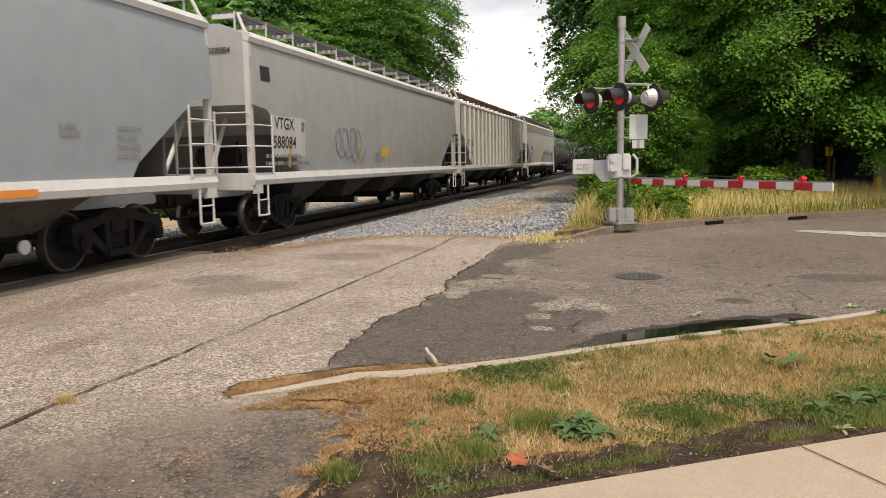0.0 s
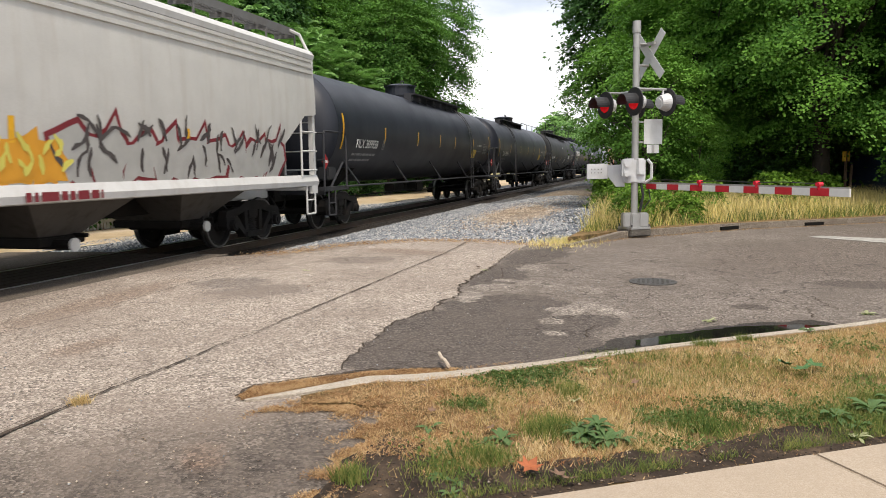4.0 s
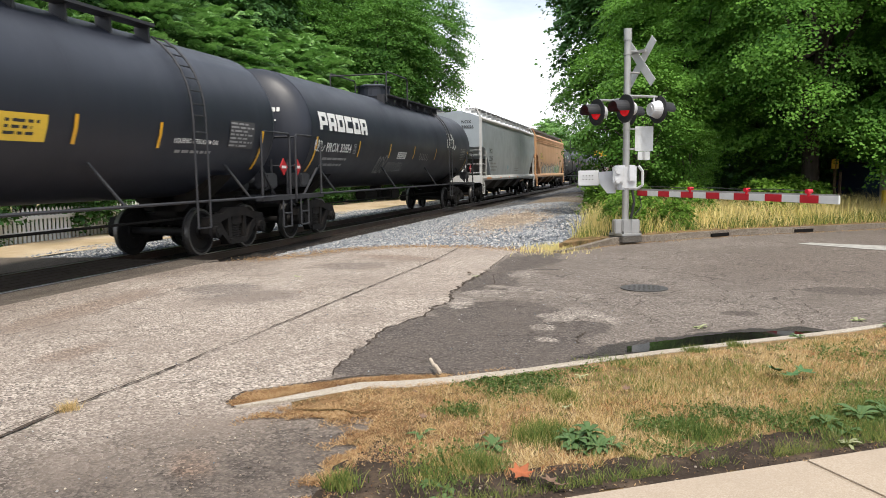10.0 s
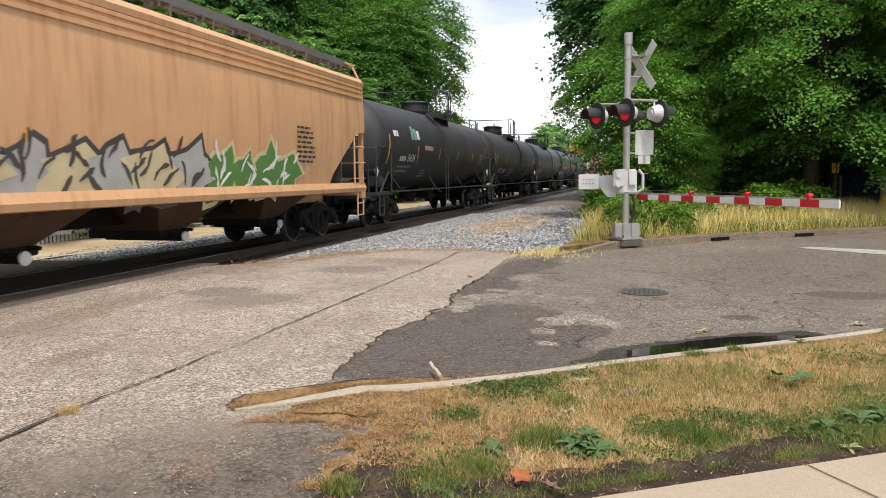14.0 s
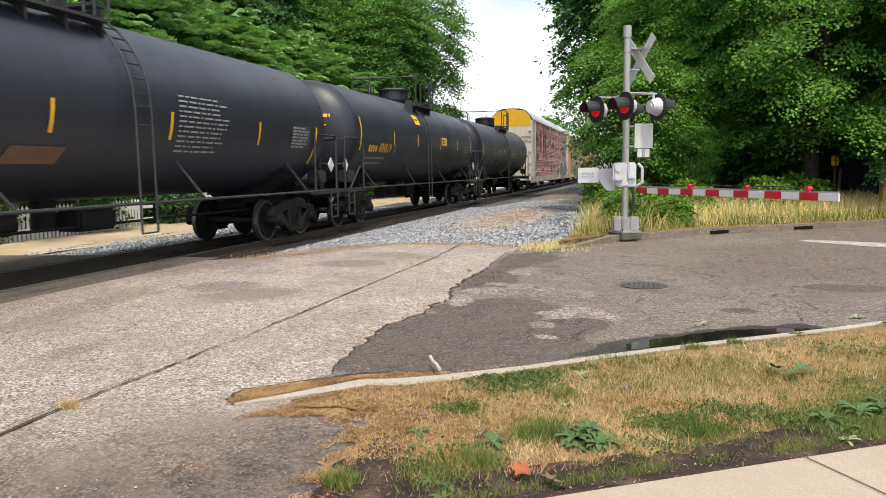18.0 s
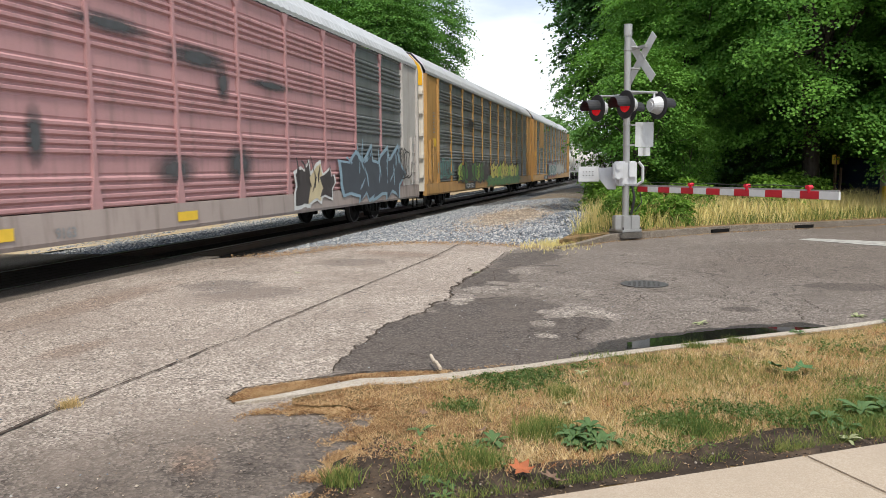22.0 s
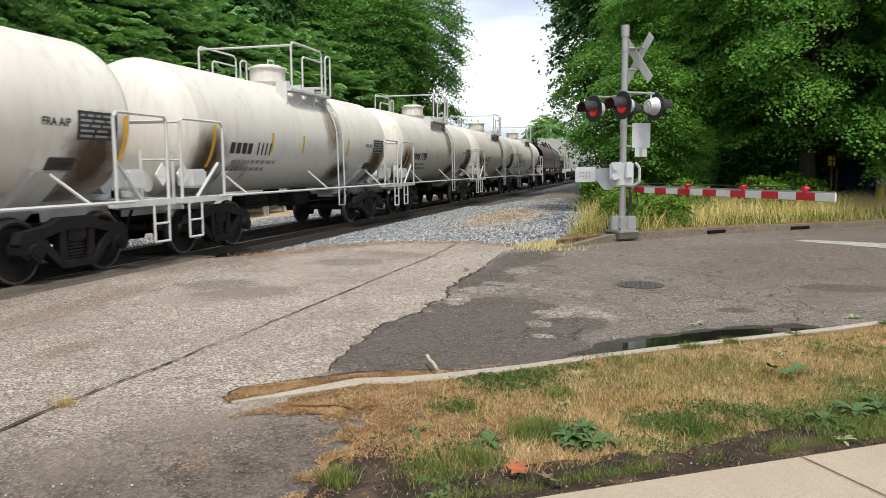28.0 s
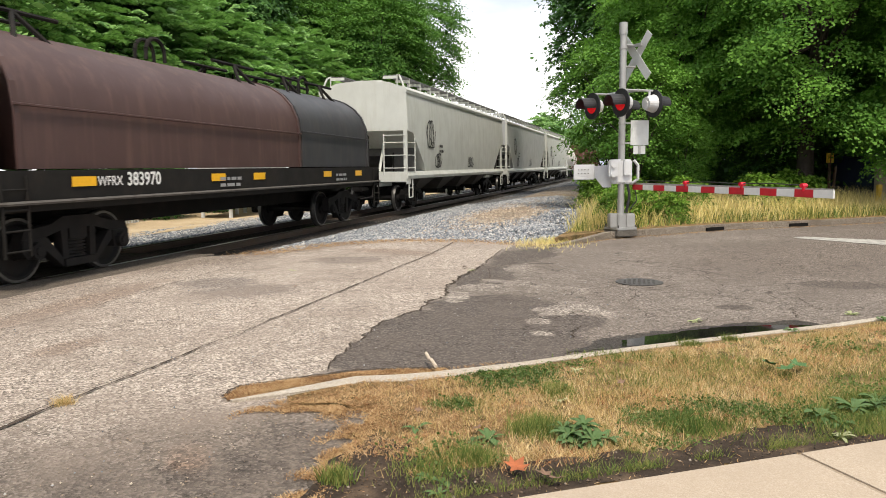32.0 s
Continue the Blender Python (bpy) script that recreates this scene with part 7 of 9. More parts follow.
def signal():
    sg = tagged(new("crossing_signal"), "aluminium level crossing signal with red lights and lowered striped gate", "crossing signal")
    base = Vector((MX, MY, 0))
    bm = bmesh.new()
    box(bm, base + Vector((0, 0, 0.11)), (0.52, 0.52, 0.14), rz=0.66, bevel=0.02)
    part("foundation", bm, M_CONCRETE, sg)
    bm = bmesh.new()
    rod(bm, base + Vector((0, 0, 0.5)), base + Vector((0, 0, 4.50)), 0.072, seg=18)
    rod(bm, base + Vector((0, 0, 4.28)), base + Vector((0, 0, 4.52)), 0.088, seg=18)
    for z in (1.2, 1.62, 2.02, 2.45, 2.75, 3.05, 4.0):
        rod(bm, base + Vector((0, 0, z - 0.02)), base + Vector((0, 0, z + 0.02)), 0.086, seg=18)
    part("mast", bm, M_MAST, sg, "", True)
    bm = bmesh.new()
    box(bm, base + Vector((0, 0, 0.36)), (0.34, 0.36, 0.32), rz=0.66, bevel=0.02)
    box(bm, base + FW * -0.05 + RT * -0.16 + Vector((0, 0, 0.38)), (0.24, 0.22, 0.30), rz=0.3, bevel=0.02)
    box(bm, base + FW * -0.05 + RT * 0.17 + Vector((0, 0, 0.38)), (0.22, 0.2, 0.30), rz=0.3, bevel=0.02)
    box(bm, base + Vector((0, 0, 0.21)), (0.5, 0.5, 0.05), rz=0.66, bevel=0.01)
    part("junction_base", bm, M_MAST, sg)
    bm = bmesh.new()
    for s in (-1, 1):
        for q in (-1, 1):
            rod(bm, base + U * 0.22 * s + PV * 0.22 * q + Vector((0, 0, 0.18)), base + U * 0.22 * s + PV * 0.22 * q + Vector((0, 0, 0.29)), 0.018, seg=6)
    part("anchor_bolt", bm, M_IRON, sg)
    # cross buck
    cb = base - U * 0.34 + Vector((0, 0, 3.83))
    for k, ang in enumerate((43, -43)):
        bm = bmesh.new()
        rot = Matrix((PV, Vector((0, 0, 1)), -U)).transposed().to_4x4()
        m = Matrix.Translation(cb - U * (0.006 if k else -0.006)) @ rot @ Matrix.Rotation(radians(90 - ang), 4, "Z")
        box(bm, (0, 0, 0), (1.24, 0.20, 0.008), m=m)
        part("crossbuck_blade", bm, M_SIGNBACK, sg, "white crossbuck board seen from behind")
    bm = bmesh.new()
    for z in (4.06, 3.62):
        rod(bm, base + Vector((0, 0, z)), base - U * 0.32 + Vector((0, 0, z)), 0.022, seg=8)
    box(bm, base - U * 0.28 + Vector((0, 0, 4.06)), (0.5, 0.06, 0.06), rz=0.67)
    part("sign_bracket", bm, M_MAST, sg)
    # lights, two facing each way along the street
    bm = bmesh.new()
    rod(bm, base - PV * 0.52 + Vector((0, 0, 3.08)), base + PV * 0.52 + Vector((0, 0, 3.08)), 0.03, seg=10)
    rod(bm, base - PV * 0.50 - U * 0.38 + Vector((0, 0, 3.08)), base - PV * 0.50 + U * 0.38 + Vector((0, 0, 3.08)), 0.024, seg=8)
    rod(bm, base + PV * 0.50 - U * 0.38 + Vector((0, 0, 3.08)), base + PV * 0.50 + U * 0.38 + Vector((0, 0, 3.08)), 0.024, seg=8)
    part("crossarm", bm, M_MAST, sg)
    for face in (1, -1):
        d = U * face
        for s in (-1, 1):
            c = base + PV * 0.50 * s + d * 0.40 + Vector((0, 0, 2.82))
            bm = bmesh.new()
            rod(bm, c, c + d * 0.025, 0.285, seg=32)
            lt = part("signal_light", bm, M_HOOD, sg, "black round light unit")
            bm = bmesh.new()
            rod(bm, c - d * 0.19, c, 0.13, 0.19, seg=20)
            rod(bm, c - d * 0.20, c - d * 0.12, 0.07, 0.12, seg=12)
            pipe(bm, [c - d * 0.1 + Vector((0, 0, 0.1)), c - d * 0.1 + Vector((0, 0, 0.26))], 0.025)
            part("light_housing", bm, M_ALU, lt)
            bm = bmesh.new()
            rod(bm, c + d * 0.026, c + d * 0.05, 0.16, 0.145, seg=24)
            part("lens", bm, M_LIT if face > 0 else M_LENSOFF, lt, "glowing red lens" if face > 0 else "")
            bm = bmesh.new()
            side = Vector((0, 0, 1)).cross(d)
            secs = []
            for q, rr in ((0.0, 0.175), (0.14, 0.178), (0.31, 0.168)):
                arc = []
                for i in range(15):
                    a = radians(-15 + 210 * i / 14)
                    cut = 0.16 * max(0.0, math.sin(a) * -1) * (q > 0.2)
                    arc.append(c + d * (0.025 + q - cut * 0.9) + side * rr * math.cos(a) + Vector((0, 0, rr * math.sin(a) - 0.05 * q)))
                secs.append(arc + [p + (c - p).normalized() * 0.006 for p in arc[::-1]])
            sweep(bm, secs)
            part("hood", bm, M_HOOD, lt)
    # plates
    for z, hh, ww in ((2.235, 0.52, 0.39), (1.875, 0.18, 0.26)):
        bm = bmesh.new()
        box(bm, base + RT * 0.37 - FW * 0.02 + Vector((0, 0, z)), (0.012, ww, hh), rz=0.30, bevel=0.004)
        part("sign_plate", bm, M_SIGNBACK, sg, "plain sign plate seen from behind")
    bm = bmesh.new()
    for z in (2.44, 2.02):
        box(bm, base + RT * 0.2 + FW * 0.03 + Vector((0, 0, z)), (0.04, 0.5, 0.035), rz=0.30)
    box(bm, base + RT * 0.37 - FW * 0.035 + Vector((0, 0, 1.88)), (0.02, 0.05, 0.16), rz=0.3)
    part("plate_bracket", bm, M_MAST, sg)
    # gate machine and counterweights
    bm = bmesh.new()
    box(bm, base + FW * 0.08 + Vector((0, 0, 1.42)), (0.34, 0.42, 0.52), rz=0.30, bevel=0.03)
    box(bm, base - FW * 0.12 + RT * -0.20 + Vector((0, 0, 1.48)), (0.16, 0.22, 0.38), rz=0.30, bevel=0.03)
    box(bm, base - FW * 0.1 + RT * 0.10 + Vector((0, 0, 1.50)), (0.12, 0.16, 0.34), rz=0.30, bevel=0.02)
    for z in (1.35, 1.55):
        rod(bm, base - FW * 0.10 + RT * -0.22 + Vector((0, 0, z)), base - FW * 0.24 + RT * -0.22 + Vector((0, 0, z)), 0.05, seg=12)
    part("gate_machine", bm, M_ALU, sg)
    bm = bmesh.new()
    pipe(bm, [base - FW * 0.1 + RT * 0.24 + Vector((0, 0, 1.66)), base - FW * 0.1 + RT * 0.33 + Vector((0, 0, 1.55)), base - FW * 0.1 + RT * 0.33 + Vector((0, 0, 1.25)), base + RT * 0.2 + Vector((0, 0, 1.15))], 0.03, 8)
    part("conduit", bm, M_ALU, sg)
    bm = bmesh.new()
    pipe(bm, [base + RT * 0.12 - FW * 0.08 + Vector((0, 0, 1.15)), base + RT * 0.16 - FW * 0.1 + Vector((0, 0, 0.9)), base + RT * 0.10 - FW * 0.08 + Vector((0, 0, 0.55))], 0.028, 8)
    pipe(bm, [base + RT * 0.3 + Vector((0, 0, 1.05)), base + RT * 0.34 + Vector((0, 0, 0.8)), base + RT * 0.2 + Vector((0, 0, 0.62))], 0.012, 6)
    part("cable", bm, M_CABLE, sg)
    for (r0, r1, za, zb) in ((-0.92, -0.48, 1.25, 1.56),):
        bm = bmesh.new()
        box(bm, base + RT * (r0 + r1) / 2 + FW * 0.5 + Vector((0, 0, 1.41)), (0.05, 0.46, 0.33), rz=0.30, bevel=0.008)
        part("counterweight", bm, M_ALU, sg)
    bm = bmesh.new()
    m = Matrix.Translation(base + RT * -0.30 + FW * 0.15 + Vector((0, 0, 1.36))) @ Matrix.Rotation(0.30, 4, "Z")
    pts = [(-0.02, 0.26, 0.18), (-0.02, -0.1, 0.20), (-0.02, -0.12, -0.28), (-0.02, 0.06, -0.28), (-0.02, 0.24, -0.06)]
    a = [bm.verts.new(m @ Vector(p)) for p in pts]
    b = [bm.verts.new(m @ Vector((p[0] + 0.04, p[1], p[2]))) for p in pts]
    bm.faces.new(a)
    bm.faces.new(b[::-1])
    for i in range(5):
        bm.faces.new((a[i], b[i], b[(i + 1) % 5], a[(i + 1) % 5]))
    bmesh.ops.recalc_face_normals(bm, faces=bm.faces[:])
    part("counterweight_arm", bm, M_ALU, sg)
    bm = bmesh.new()
    for dz in (-0.05, 0.03):
        for k in range(4):
            rod(bm, base + RT * (-0.62 - 0.07 * k) + FW * 0.46 + Vector((0, 0, 1.43 + dz)), base + RT * (-0.62 - 0.07 * k) + FW * 0.44 + Vector((0, 0, 1.43 + dz)), 0.012, seg=6)
    part("counterweight_bolt", bm, M_IRON, sg)
    # arm with alternating stripes
    a0 = Vector((16.90, 0.13, 1.085))
    dv = Vector((math.cos(3.7151), math.sin(3.7151), 0.0026))
    turn = Matrix.Rotation(3.7151, 4, "Z")
    sl = 0.3845
    bm = bmesh.new()
    box(bm, (0, 0, 0), (14 * sl + 0.5, 0.022, 0.04), m=Matrix.Translation(a0 + dv * (7 * sl - 0.25) + Vector((0, 0, 0.07)) + FW * 0.02) @ turn)
    arm = part("gate_arm", bm, M_MAST, sg, "red and white striped barrier arm")
    for k in range(14):
        bm = bmesh.new()
        h = 0.108 + 0.001 * k
        box(bm, (0, 0, 0), (sl, 0.035, h), m=Matrix.Translation(a0 + dv * sl * (k + 0.5)) @ turn, bevel=0.004)
        part("stripe", bm, M_STRIPERED if k % 2 == 0 else M_STRIPEWHITE, arm)
    for q in (4.75, 8.82, 12.45):
        c = a0 + dv * sl * q + Vector((0, 0, 0.12))
        bm = bmesh.new()
        rod(bm, c - U * 0.05 + Vector((0, 0, 0.0)), c + U * 0.05, 0.036, seg=14)
        rod(bm, c - Vector((0, 0, 0.09)), c, 0.03, seg=8)
        part("arm_lamp", bm, M_LAMPRED, arm, "small red lamp on the arm")
    bm = bmesh.new()
    pipe(bm, [a0 + dv * sl * q + Vector((0, 0, 0.125 + 0.02 * (i % 2))) for i, q in enumerate((0.2, 2, 4.6, 6.5, 8.7, 10.5, 12.3))], 0.008, 5)
    part("arm_cable", bm, M_CABLE, arm)


signal()


# ---- plants ----
M_MAPLE = leafy("maple_leaves", (0.044, 0.125, 0.022), (0.185, 0.385, 0.062), 0.6, 0.40, 0.26)
M_YOUNG = leafy("young_bright_leaves", (0.040, 0.12, 0.016), (0.15, 0.31, 0.05), 0.55, 0.26, 0.25)
# green kept dark to put backlight and canopy shade into the leaf colour
M_DEEP = leafy("shade_darkened_leaves", (0.016, 0.052, 0.015), (0.070, 0.165, 0.044))
M_SUMAC = leafy("sumac_leaves", (0.060, 0.155, 0.048), (0.29, 0.50, 0.165), 0.55, 0.34)
M_WOOD = leafy("woodland_leaves", (0.028, 0.094, 0.022), (0.165, 0.345, 0.070), 0.6, 0.32, 0.30)
M_SHRUB = leafy("shrub_leaves", (0.05, 0.12, 0.012), (0.17, 0.30, 0.04))
M_BARK = paint("grey_brown_bark", (0.05, 0.04, 0.032), (0.04, 0.03, 0.025), 0.9, 0, 0.6, True, 5, 0.6)
rng = np.random.default_rng(7)


def leaf_cloud(centres, normals, per, spread, size, flat_k=0.17, rg=None, droop=0.0, wild=0.42, disc=False):
    """Folded leaves scattered in flattened sprays about the given centres."""
    rg = rg or rng
    n = len(centres) * per
    c = np.repeat(centres, per, 0)
    nn = np.repeat(normals, per, 0)
    off = rg.normal(size=(n, 3)) * np.repeat(spread, per)[:, None] if np.ndim(spread) else rg.normal(size=(n, 3)) * spread
    if disc:
        ln = np.linalg.norm(off, axis=1, keepdims=True)
        own = np.repeat(rg.uniform(0.65, 1.25, (len(centres), 1)), per, 0)
        off *= spread * own * rg.random((n, 1)) ** 0.45 / ln
    off -= nn * (off * nn).sum(1, keepdims=True) * (1 - flat_k)
    p = c + off
    p[:, 2] -= droop * (off[:, 0] ** 2 + off[:, 1] ** 2)
    up = nn + rg.normal(size=(n, 3)) * wild
    up /= np.linalg.norm(up, axis=1, keepdims=True)
    t = rg.normal(size=(n, 3))
    t -= up * (t * up).sum(1, keepdims=True)
    t /= np.linalg.norm(t, axis=1, keepdims=True)
    b = np.cross(up, t)
    s = size * rg.uniform(0.6, 1.25, (n, 1))
    v = np.stack([p - t * s * 0.55, p + b * s * 0.46 - up * s * 0.12, p + t * s * 0.6 - up * s * 0.1, p - b * s * 0.46 - up * s * 0.12], 1).reshape(-1, 3)
    f = np.arange(4 * n).reshape(-1, 4)
    return v, np.concatenate([f[:, [0, 1, 2]], f[:, [0, 2, 3]]])


def frond_cloud(centres, normals, fronds, length, rg):
    """Feather-like leaves: leaflets in two ranks along drooping stems."""
    vs, k = [], 7
    n = len(centres) * fronds
    c = np.repeat(centres, fronds, 0)
    nn = np.repeat(normals, fronds, 0)
    az = rg.uniform(0, 2 * np.pi, n)
    d = np.stack([np.cos(az), np.sin(az), rg.uniform(0.0, 0.7, n)], 1) + 0.6 * nn
    d /= np.linalg.norm(d, axis=1, keepdims=True)
    side = np.cross(d, [0, 0, 1.0])
    side /= np.linalg.norm(side, axis=1, keepdims=True)
    ln = length * rg.uniform(0.7, 1.2, (n, 1))
    for j in range(k):
        s = (j + 1.0) / k
        p = c + d * ln * s - np.array([0, 0, 1.0]) * ln * 0.55 * s * s
        w = ln * 0.30 * (1 - 0.55 * abs(s - 0.4))
        for q in (-1, 1):
            tip = p + side * q * w + d * w * 0.3 - np.array([0, 0, 1.0]) * w * 0.35
            mid = (p + tip) / 2
            bw = d * ln * 0.082
            vs.append(np.stack([p, mid + bw, tip, mid - bw], 1))
    v = np.concatenate(vs, 0).reshape(-1, 3)
    f = np.arange(len(v)).reshape(-1, 4)
    return v, np.concatenate([f[:, [0, 1, 2]], f[:, [0, 2, 3]]])


def cloud_mesh(name, v, f, mat):
    me = bpy.data.meshes.new(name)
    me.vertices.add(len(v))
    me.vertices.foreach_set("co", v.astype(np.float32).ravel())
    me.loops.add(3 * len(f))
    me.loops.foreach_set("vertex_index", f.astype(np.int32).ravel())
    me.polygons.add(len(f))
    me.polygons.foreach_set("loop_start", np.arange(0, 3 * len(f), 3, dtype=np.int32))
    me.update(calc_edges=True)
    me.validate()
    me.materials.append(mat)
    return me


def crown_points(n, rx, ry, rz, zc, rg, lobes=7, hollow=0.45, tilt=0.5):
    """Centres of sprays in an uneven crown of several lobes."""
    lc = rg.normal(size=(lobes, 3))
    lc /= np.linalg.norm(lc, axis=1, keepdims=True)
    pts, nor = [], []
    while len(pts) < n:
        d = rg.normal(size=3)
        d /= np.linalg.norm(d)
        bulge = 0.74 + 0.30 * max(0.0, float((lc @ d).max()) - 0.45) / 0.55 + 0.10 * math.sin(5 * d[0] + 3 * d[2] + 4 * d[1])
        r = bulge * rg.uniform(hollow, 1.0) ** 0.5
        p = d * r * np.array([rx, ry, rz]) + np.array([0, 0, zc])
        pts.append(p)
        q = d * tilt + np.array([0, 0, 0.80])
        nor.append(q / np.linalg.norm(q))
    return np.array(pts), np.array(nor)


def trunk_mesh(h, r, ends, rg):
    bm = bmesh.new()
    pts = [Vector((0, 0, -0.3))]
    for k in range(1, 6):
        pts.append(Vector((rg.normal() * 0.12 * k / 2, rg.normal() * 0.12 * k / 2, h * k / 5)))
    for i in range(5):
        rod(bm, pts[i], pts[i + 1], r * (1.15 if i == 0 else 1 - 0.15 * i), r * (1 - 0.15 * (i + 1)), seg=10)
    for e in ends:
        e = Vector(e)
        k = min(4, max(1, int(5 * (0.35 + 0.4 * rg.random()))))
        s = pts[k]
        m = s.lerp(e, 0.5) + Vector((0, 0, 0.4))
        rod(bm, s, m, r * 0.34, r * 0.2, seg=7)
        rod(bm, m, e, r * 0.2, r * 0.05, seg=6)
    return finish(bm, "trunk", M_BARK, True)


def tree_kind(seed, h, r, crown, n, per, spread, size, mat, frond=0, hollow=0.45, droop=0.0, flat_k=0.17, wild=0.42, disc=False):
    rg = np.random.default_rng(seed)
    rx, ry, rz, zc = crown
    c, nn = crown_points(n, rx, ry, rz, zc, rg, hollow=hollow, tilt=0.5)
    if frond:
        v, f = frond_cloud(c, nn, frond, size, rg)
    else:
        v, f = leaf_cloud(c, nn, per, spread, size, flat_k, rg, droop, wild, disc)
    return trunk_mesh(h, r, c[:: max(1, n // 16)][:16], rg), cloud_mesh("crown", v, f, mat)


def tree(kind, x, y, z=-0.2, turn=0, scale=1.0, label="", group="", name="tree"):
    t = tagged(new(name), label, "tree" if name == "tree" else name, group)
    t.matrix_basis = pose(x, y, z, 0, 0, turn) @ Matrix.Scale(scale, 4)
    part("trunk", kind[0], None, t)
    part("crown", kind[1], None, t)
    return t


K_MAPLE = tree_kind(1, 9, 0.30, (5.4, 5.4, 6.3, 6.9), 560, 290, 0.95, 0.092, M_MAPLE, hollow=0.40, droop=0.26, flat_k=0.08, wild=0.50, disc=True)
K_MAPLE2 = tree_kind(2, 9, 0.30, (4.9, 5.5, 6.5, 7.0), 560, 290, 0.95, 0.092, M_MAPLE, hollow=0.40, droop=0.26, flat_k=0.08, wild=0.50, disc=True)
K_YOUNG = tree_kind(3, 4.2, 0.10, (1.9, 1.9, 2.9, 4.0), 240, 64, 0.30, 0.088, M_YOUNG)
K_DEEP = tree_kind(4, 12, 0.34, (5.2, 5.2, 6.5, 11.0), 520, 100, 0.46, 0.21, M_DEEP, hollow=0.6)
K_SUMAC = tree_kind(5, 6, 0.16, (3.4, 3.4, 3.6, 5.6), 300, 0, 0, 0.85, M_SUMAC, 5, hollow=0.6)
K_TALL = tree_kind(6, 11, 0.28, (4.2, 4.2, 6.8, 9.2), 520, 104, 0.48, 0.150, M_WOOD, hollow=0.6)
K_FAR = tree_kind(8, 8, 0.3, (5.5, 5.5, 5.0, 8.5), 300, 30, 0.6, 0.5, M_SUMAC)
K_BUSH = tree_kind(9, 0.7, 0.04, (1.0, 1.0, 0.75, 0.75), 110, 36, 0.16, 0.10, M_SHRUB, hollow=0.2)
K_DARKBUSH = tree_kind(10, 1.5, 0.06, (2.2, 2.2, 1.9, 1.8), 200, 34, 0.34, 0.17, M_DEEP, hollow=0.2)

# trees beside the street, beyond the signal
for kind, x, y, turn, sc, lab in (
        (K_MAPLE2, 26.2, -9.0, 60, 0.82, "large green maple with low spreading branches"),
        (K_MAPLE, 26.9, -5.2, 190, 1.0, "large green maple with low spreading branches"),
        (K_MAPLE2, 30.0, -1.7, 80, 0.88, "leafy green maple beside the track"),
        (K_MAPLE, 29.5, -13.6, 150, 1.0, "large green maple with low spreading branches"),
        (K_MAPLE2, 35.0, -9.5, 220, 1.12, "tall leafy maple behind the street's edge"),
        (K_MAPLE, 39.0, -4.5, 300, 1.15, "tall leafy maple behind the street's edge"),
        (K_MAPLE2, 36.0, -17.0, 30, 1.15, "tall leafy maple behind the street's edge"),
        (K_MAPLE, 30.0, -19.0, 60, 1.05, "large green maple with low spreading branches"),
        (K_TALL, 45.0, -10.0, 20, 1.2, "tall dense green tree"),
        (K_TALL, 44.0, -20.0, 90, 1.2, "tall dense green tree"),
        (K_DEEP, 43.0, 0.9, 40, 1.0, "dark tall tree that leans over the track"),
        (K_DEEP, 52.0, -2.0, 200, 1.05, "dark tall tree beside the track"),
        (K_DEEP, 64.0, -2.0, 120, 0.95, "dark tall tree beside the track"),
        (K_TALL, 78.0, -2.5, 70, 0.8, "green tree beside the distant track"),
        (K_TALL, 96.0, -2.5, 170, 0.8, "green tree beside the distant track"),
        (K_TALL, 118.0, -2.0, 250, 0.85, "green tree beside the distant track"),
        (K_FAR, 150.0, 0.0, 20, 0.9, "distant green tree beside the track"),
        (K_YOUNG, 24.3, 0.15, 0, 0.85, "young bright green tree beside the signal"),
        (K_YOUNG, 26.5, 1.0, 130, 0.95, "young bright green tree beside the signal"),
        (K_YOUNG, 25.4, -1.4, 250, 0.5, "young bright green tree beside the signal")):
    tree(kind, x, y, 0.0, turn, sc, lab, "trees along the street")

# the wood behind the track
rw = random.Random(3)
for i in range(13):
    tree(K_SUMAC, 12 + 3.3 * i + rw.uniform(-0.8, 0.8), 18.6 + rw.uniform(-0.8, 1.2), -0.2, rw.uniform(0, 360), rw.uniform(0.85, 1.15), "sumac with drooping feathery leaves", "trees behind the track")
for i in range(12):
    tree(K_TALL if i % 3 else K_DEEP, 10 + 4.6 * i + rw.uniform(-1, 1), 23.5 + rw.uniform(-1.5, 1.5), -0.2, rw.uniform(0, 360), rw.uniform(0.9, 1.15), "tall dense green tree in the wood", "trees behind the track")
for x, y, sc in ((47.0, 16.6, 0.9), (52.5, 16.3, 1.0), (57.0, 20.2, 1.06), (52.0, 22.0, 1.15), (62.0, 23.0, 1.1)):
    tree(K_TALL, x, y, -0.2, rw.uniform(0, 360), sc, "tall dense green tree at the wood's end", "trees behind the track")
for x, y, sc in ((165.0, 19.5, 0.95), (172.0, 22.0, 0.8), (225.0, 16.0, 1.0), (240.0, 21.0, 1.0), (300.0, 10.0, 1.1), (310.0, 22.0, 1.1), (350.0, 2.0, 1.2), (330.0, -6.0, 1.2), (380.0, 14.0, 1.3), (260.0, 28.0, 1.0), (205.0, -4.0, 1.0)):
    tree(K_FAR, x, y, -0.2, rw.uniform(0, 360), sc, "distant round green tree", "distant trees")
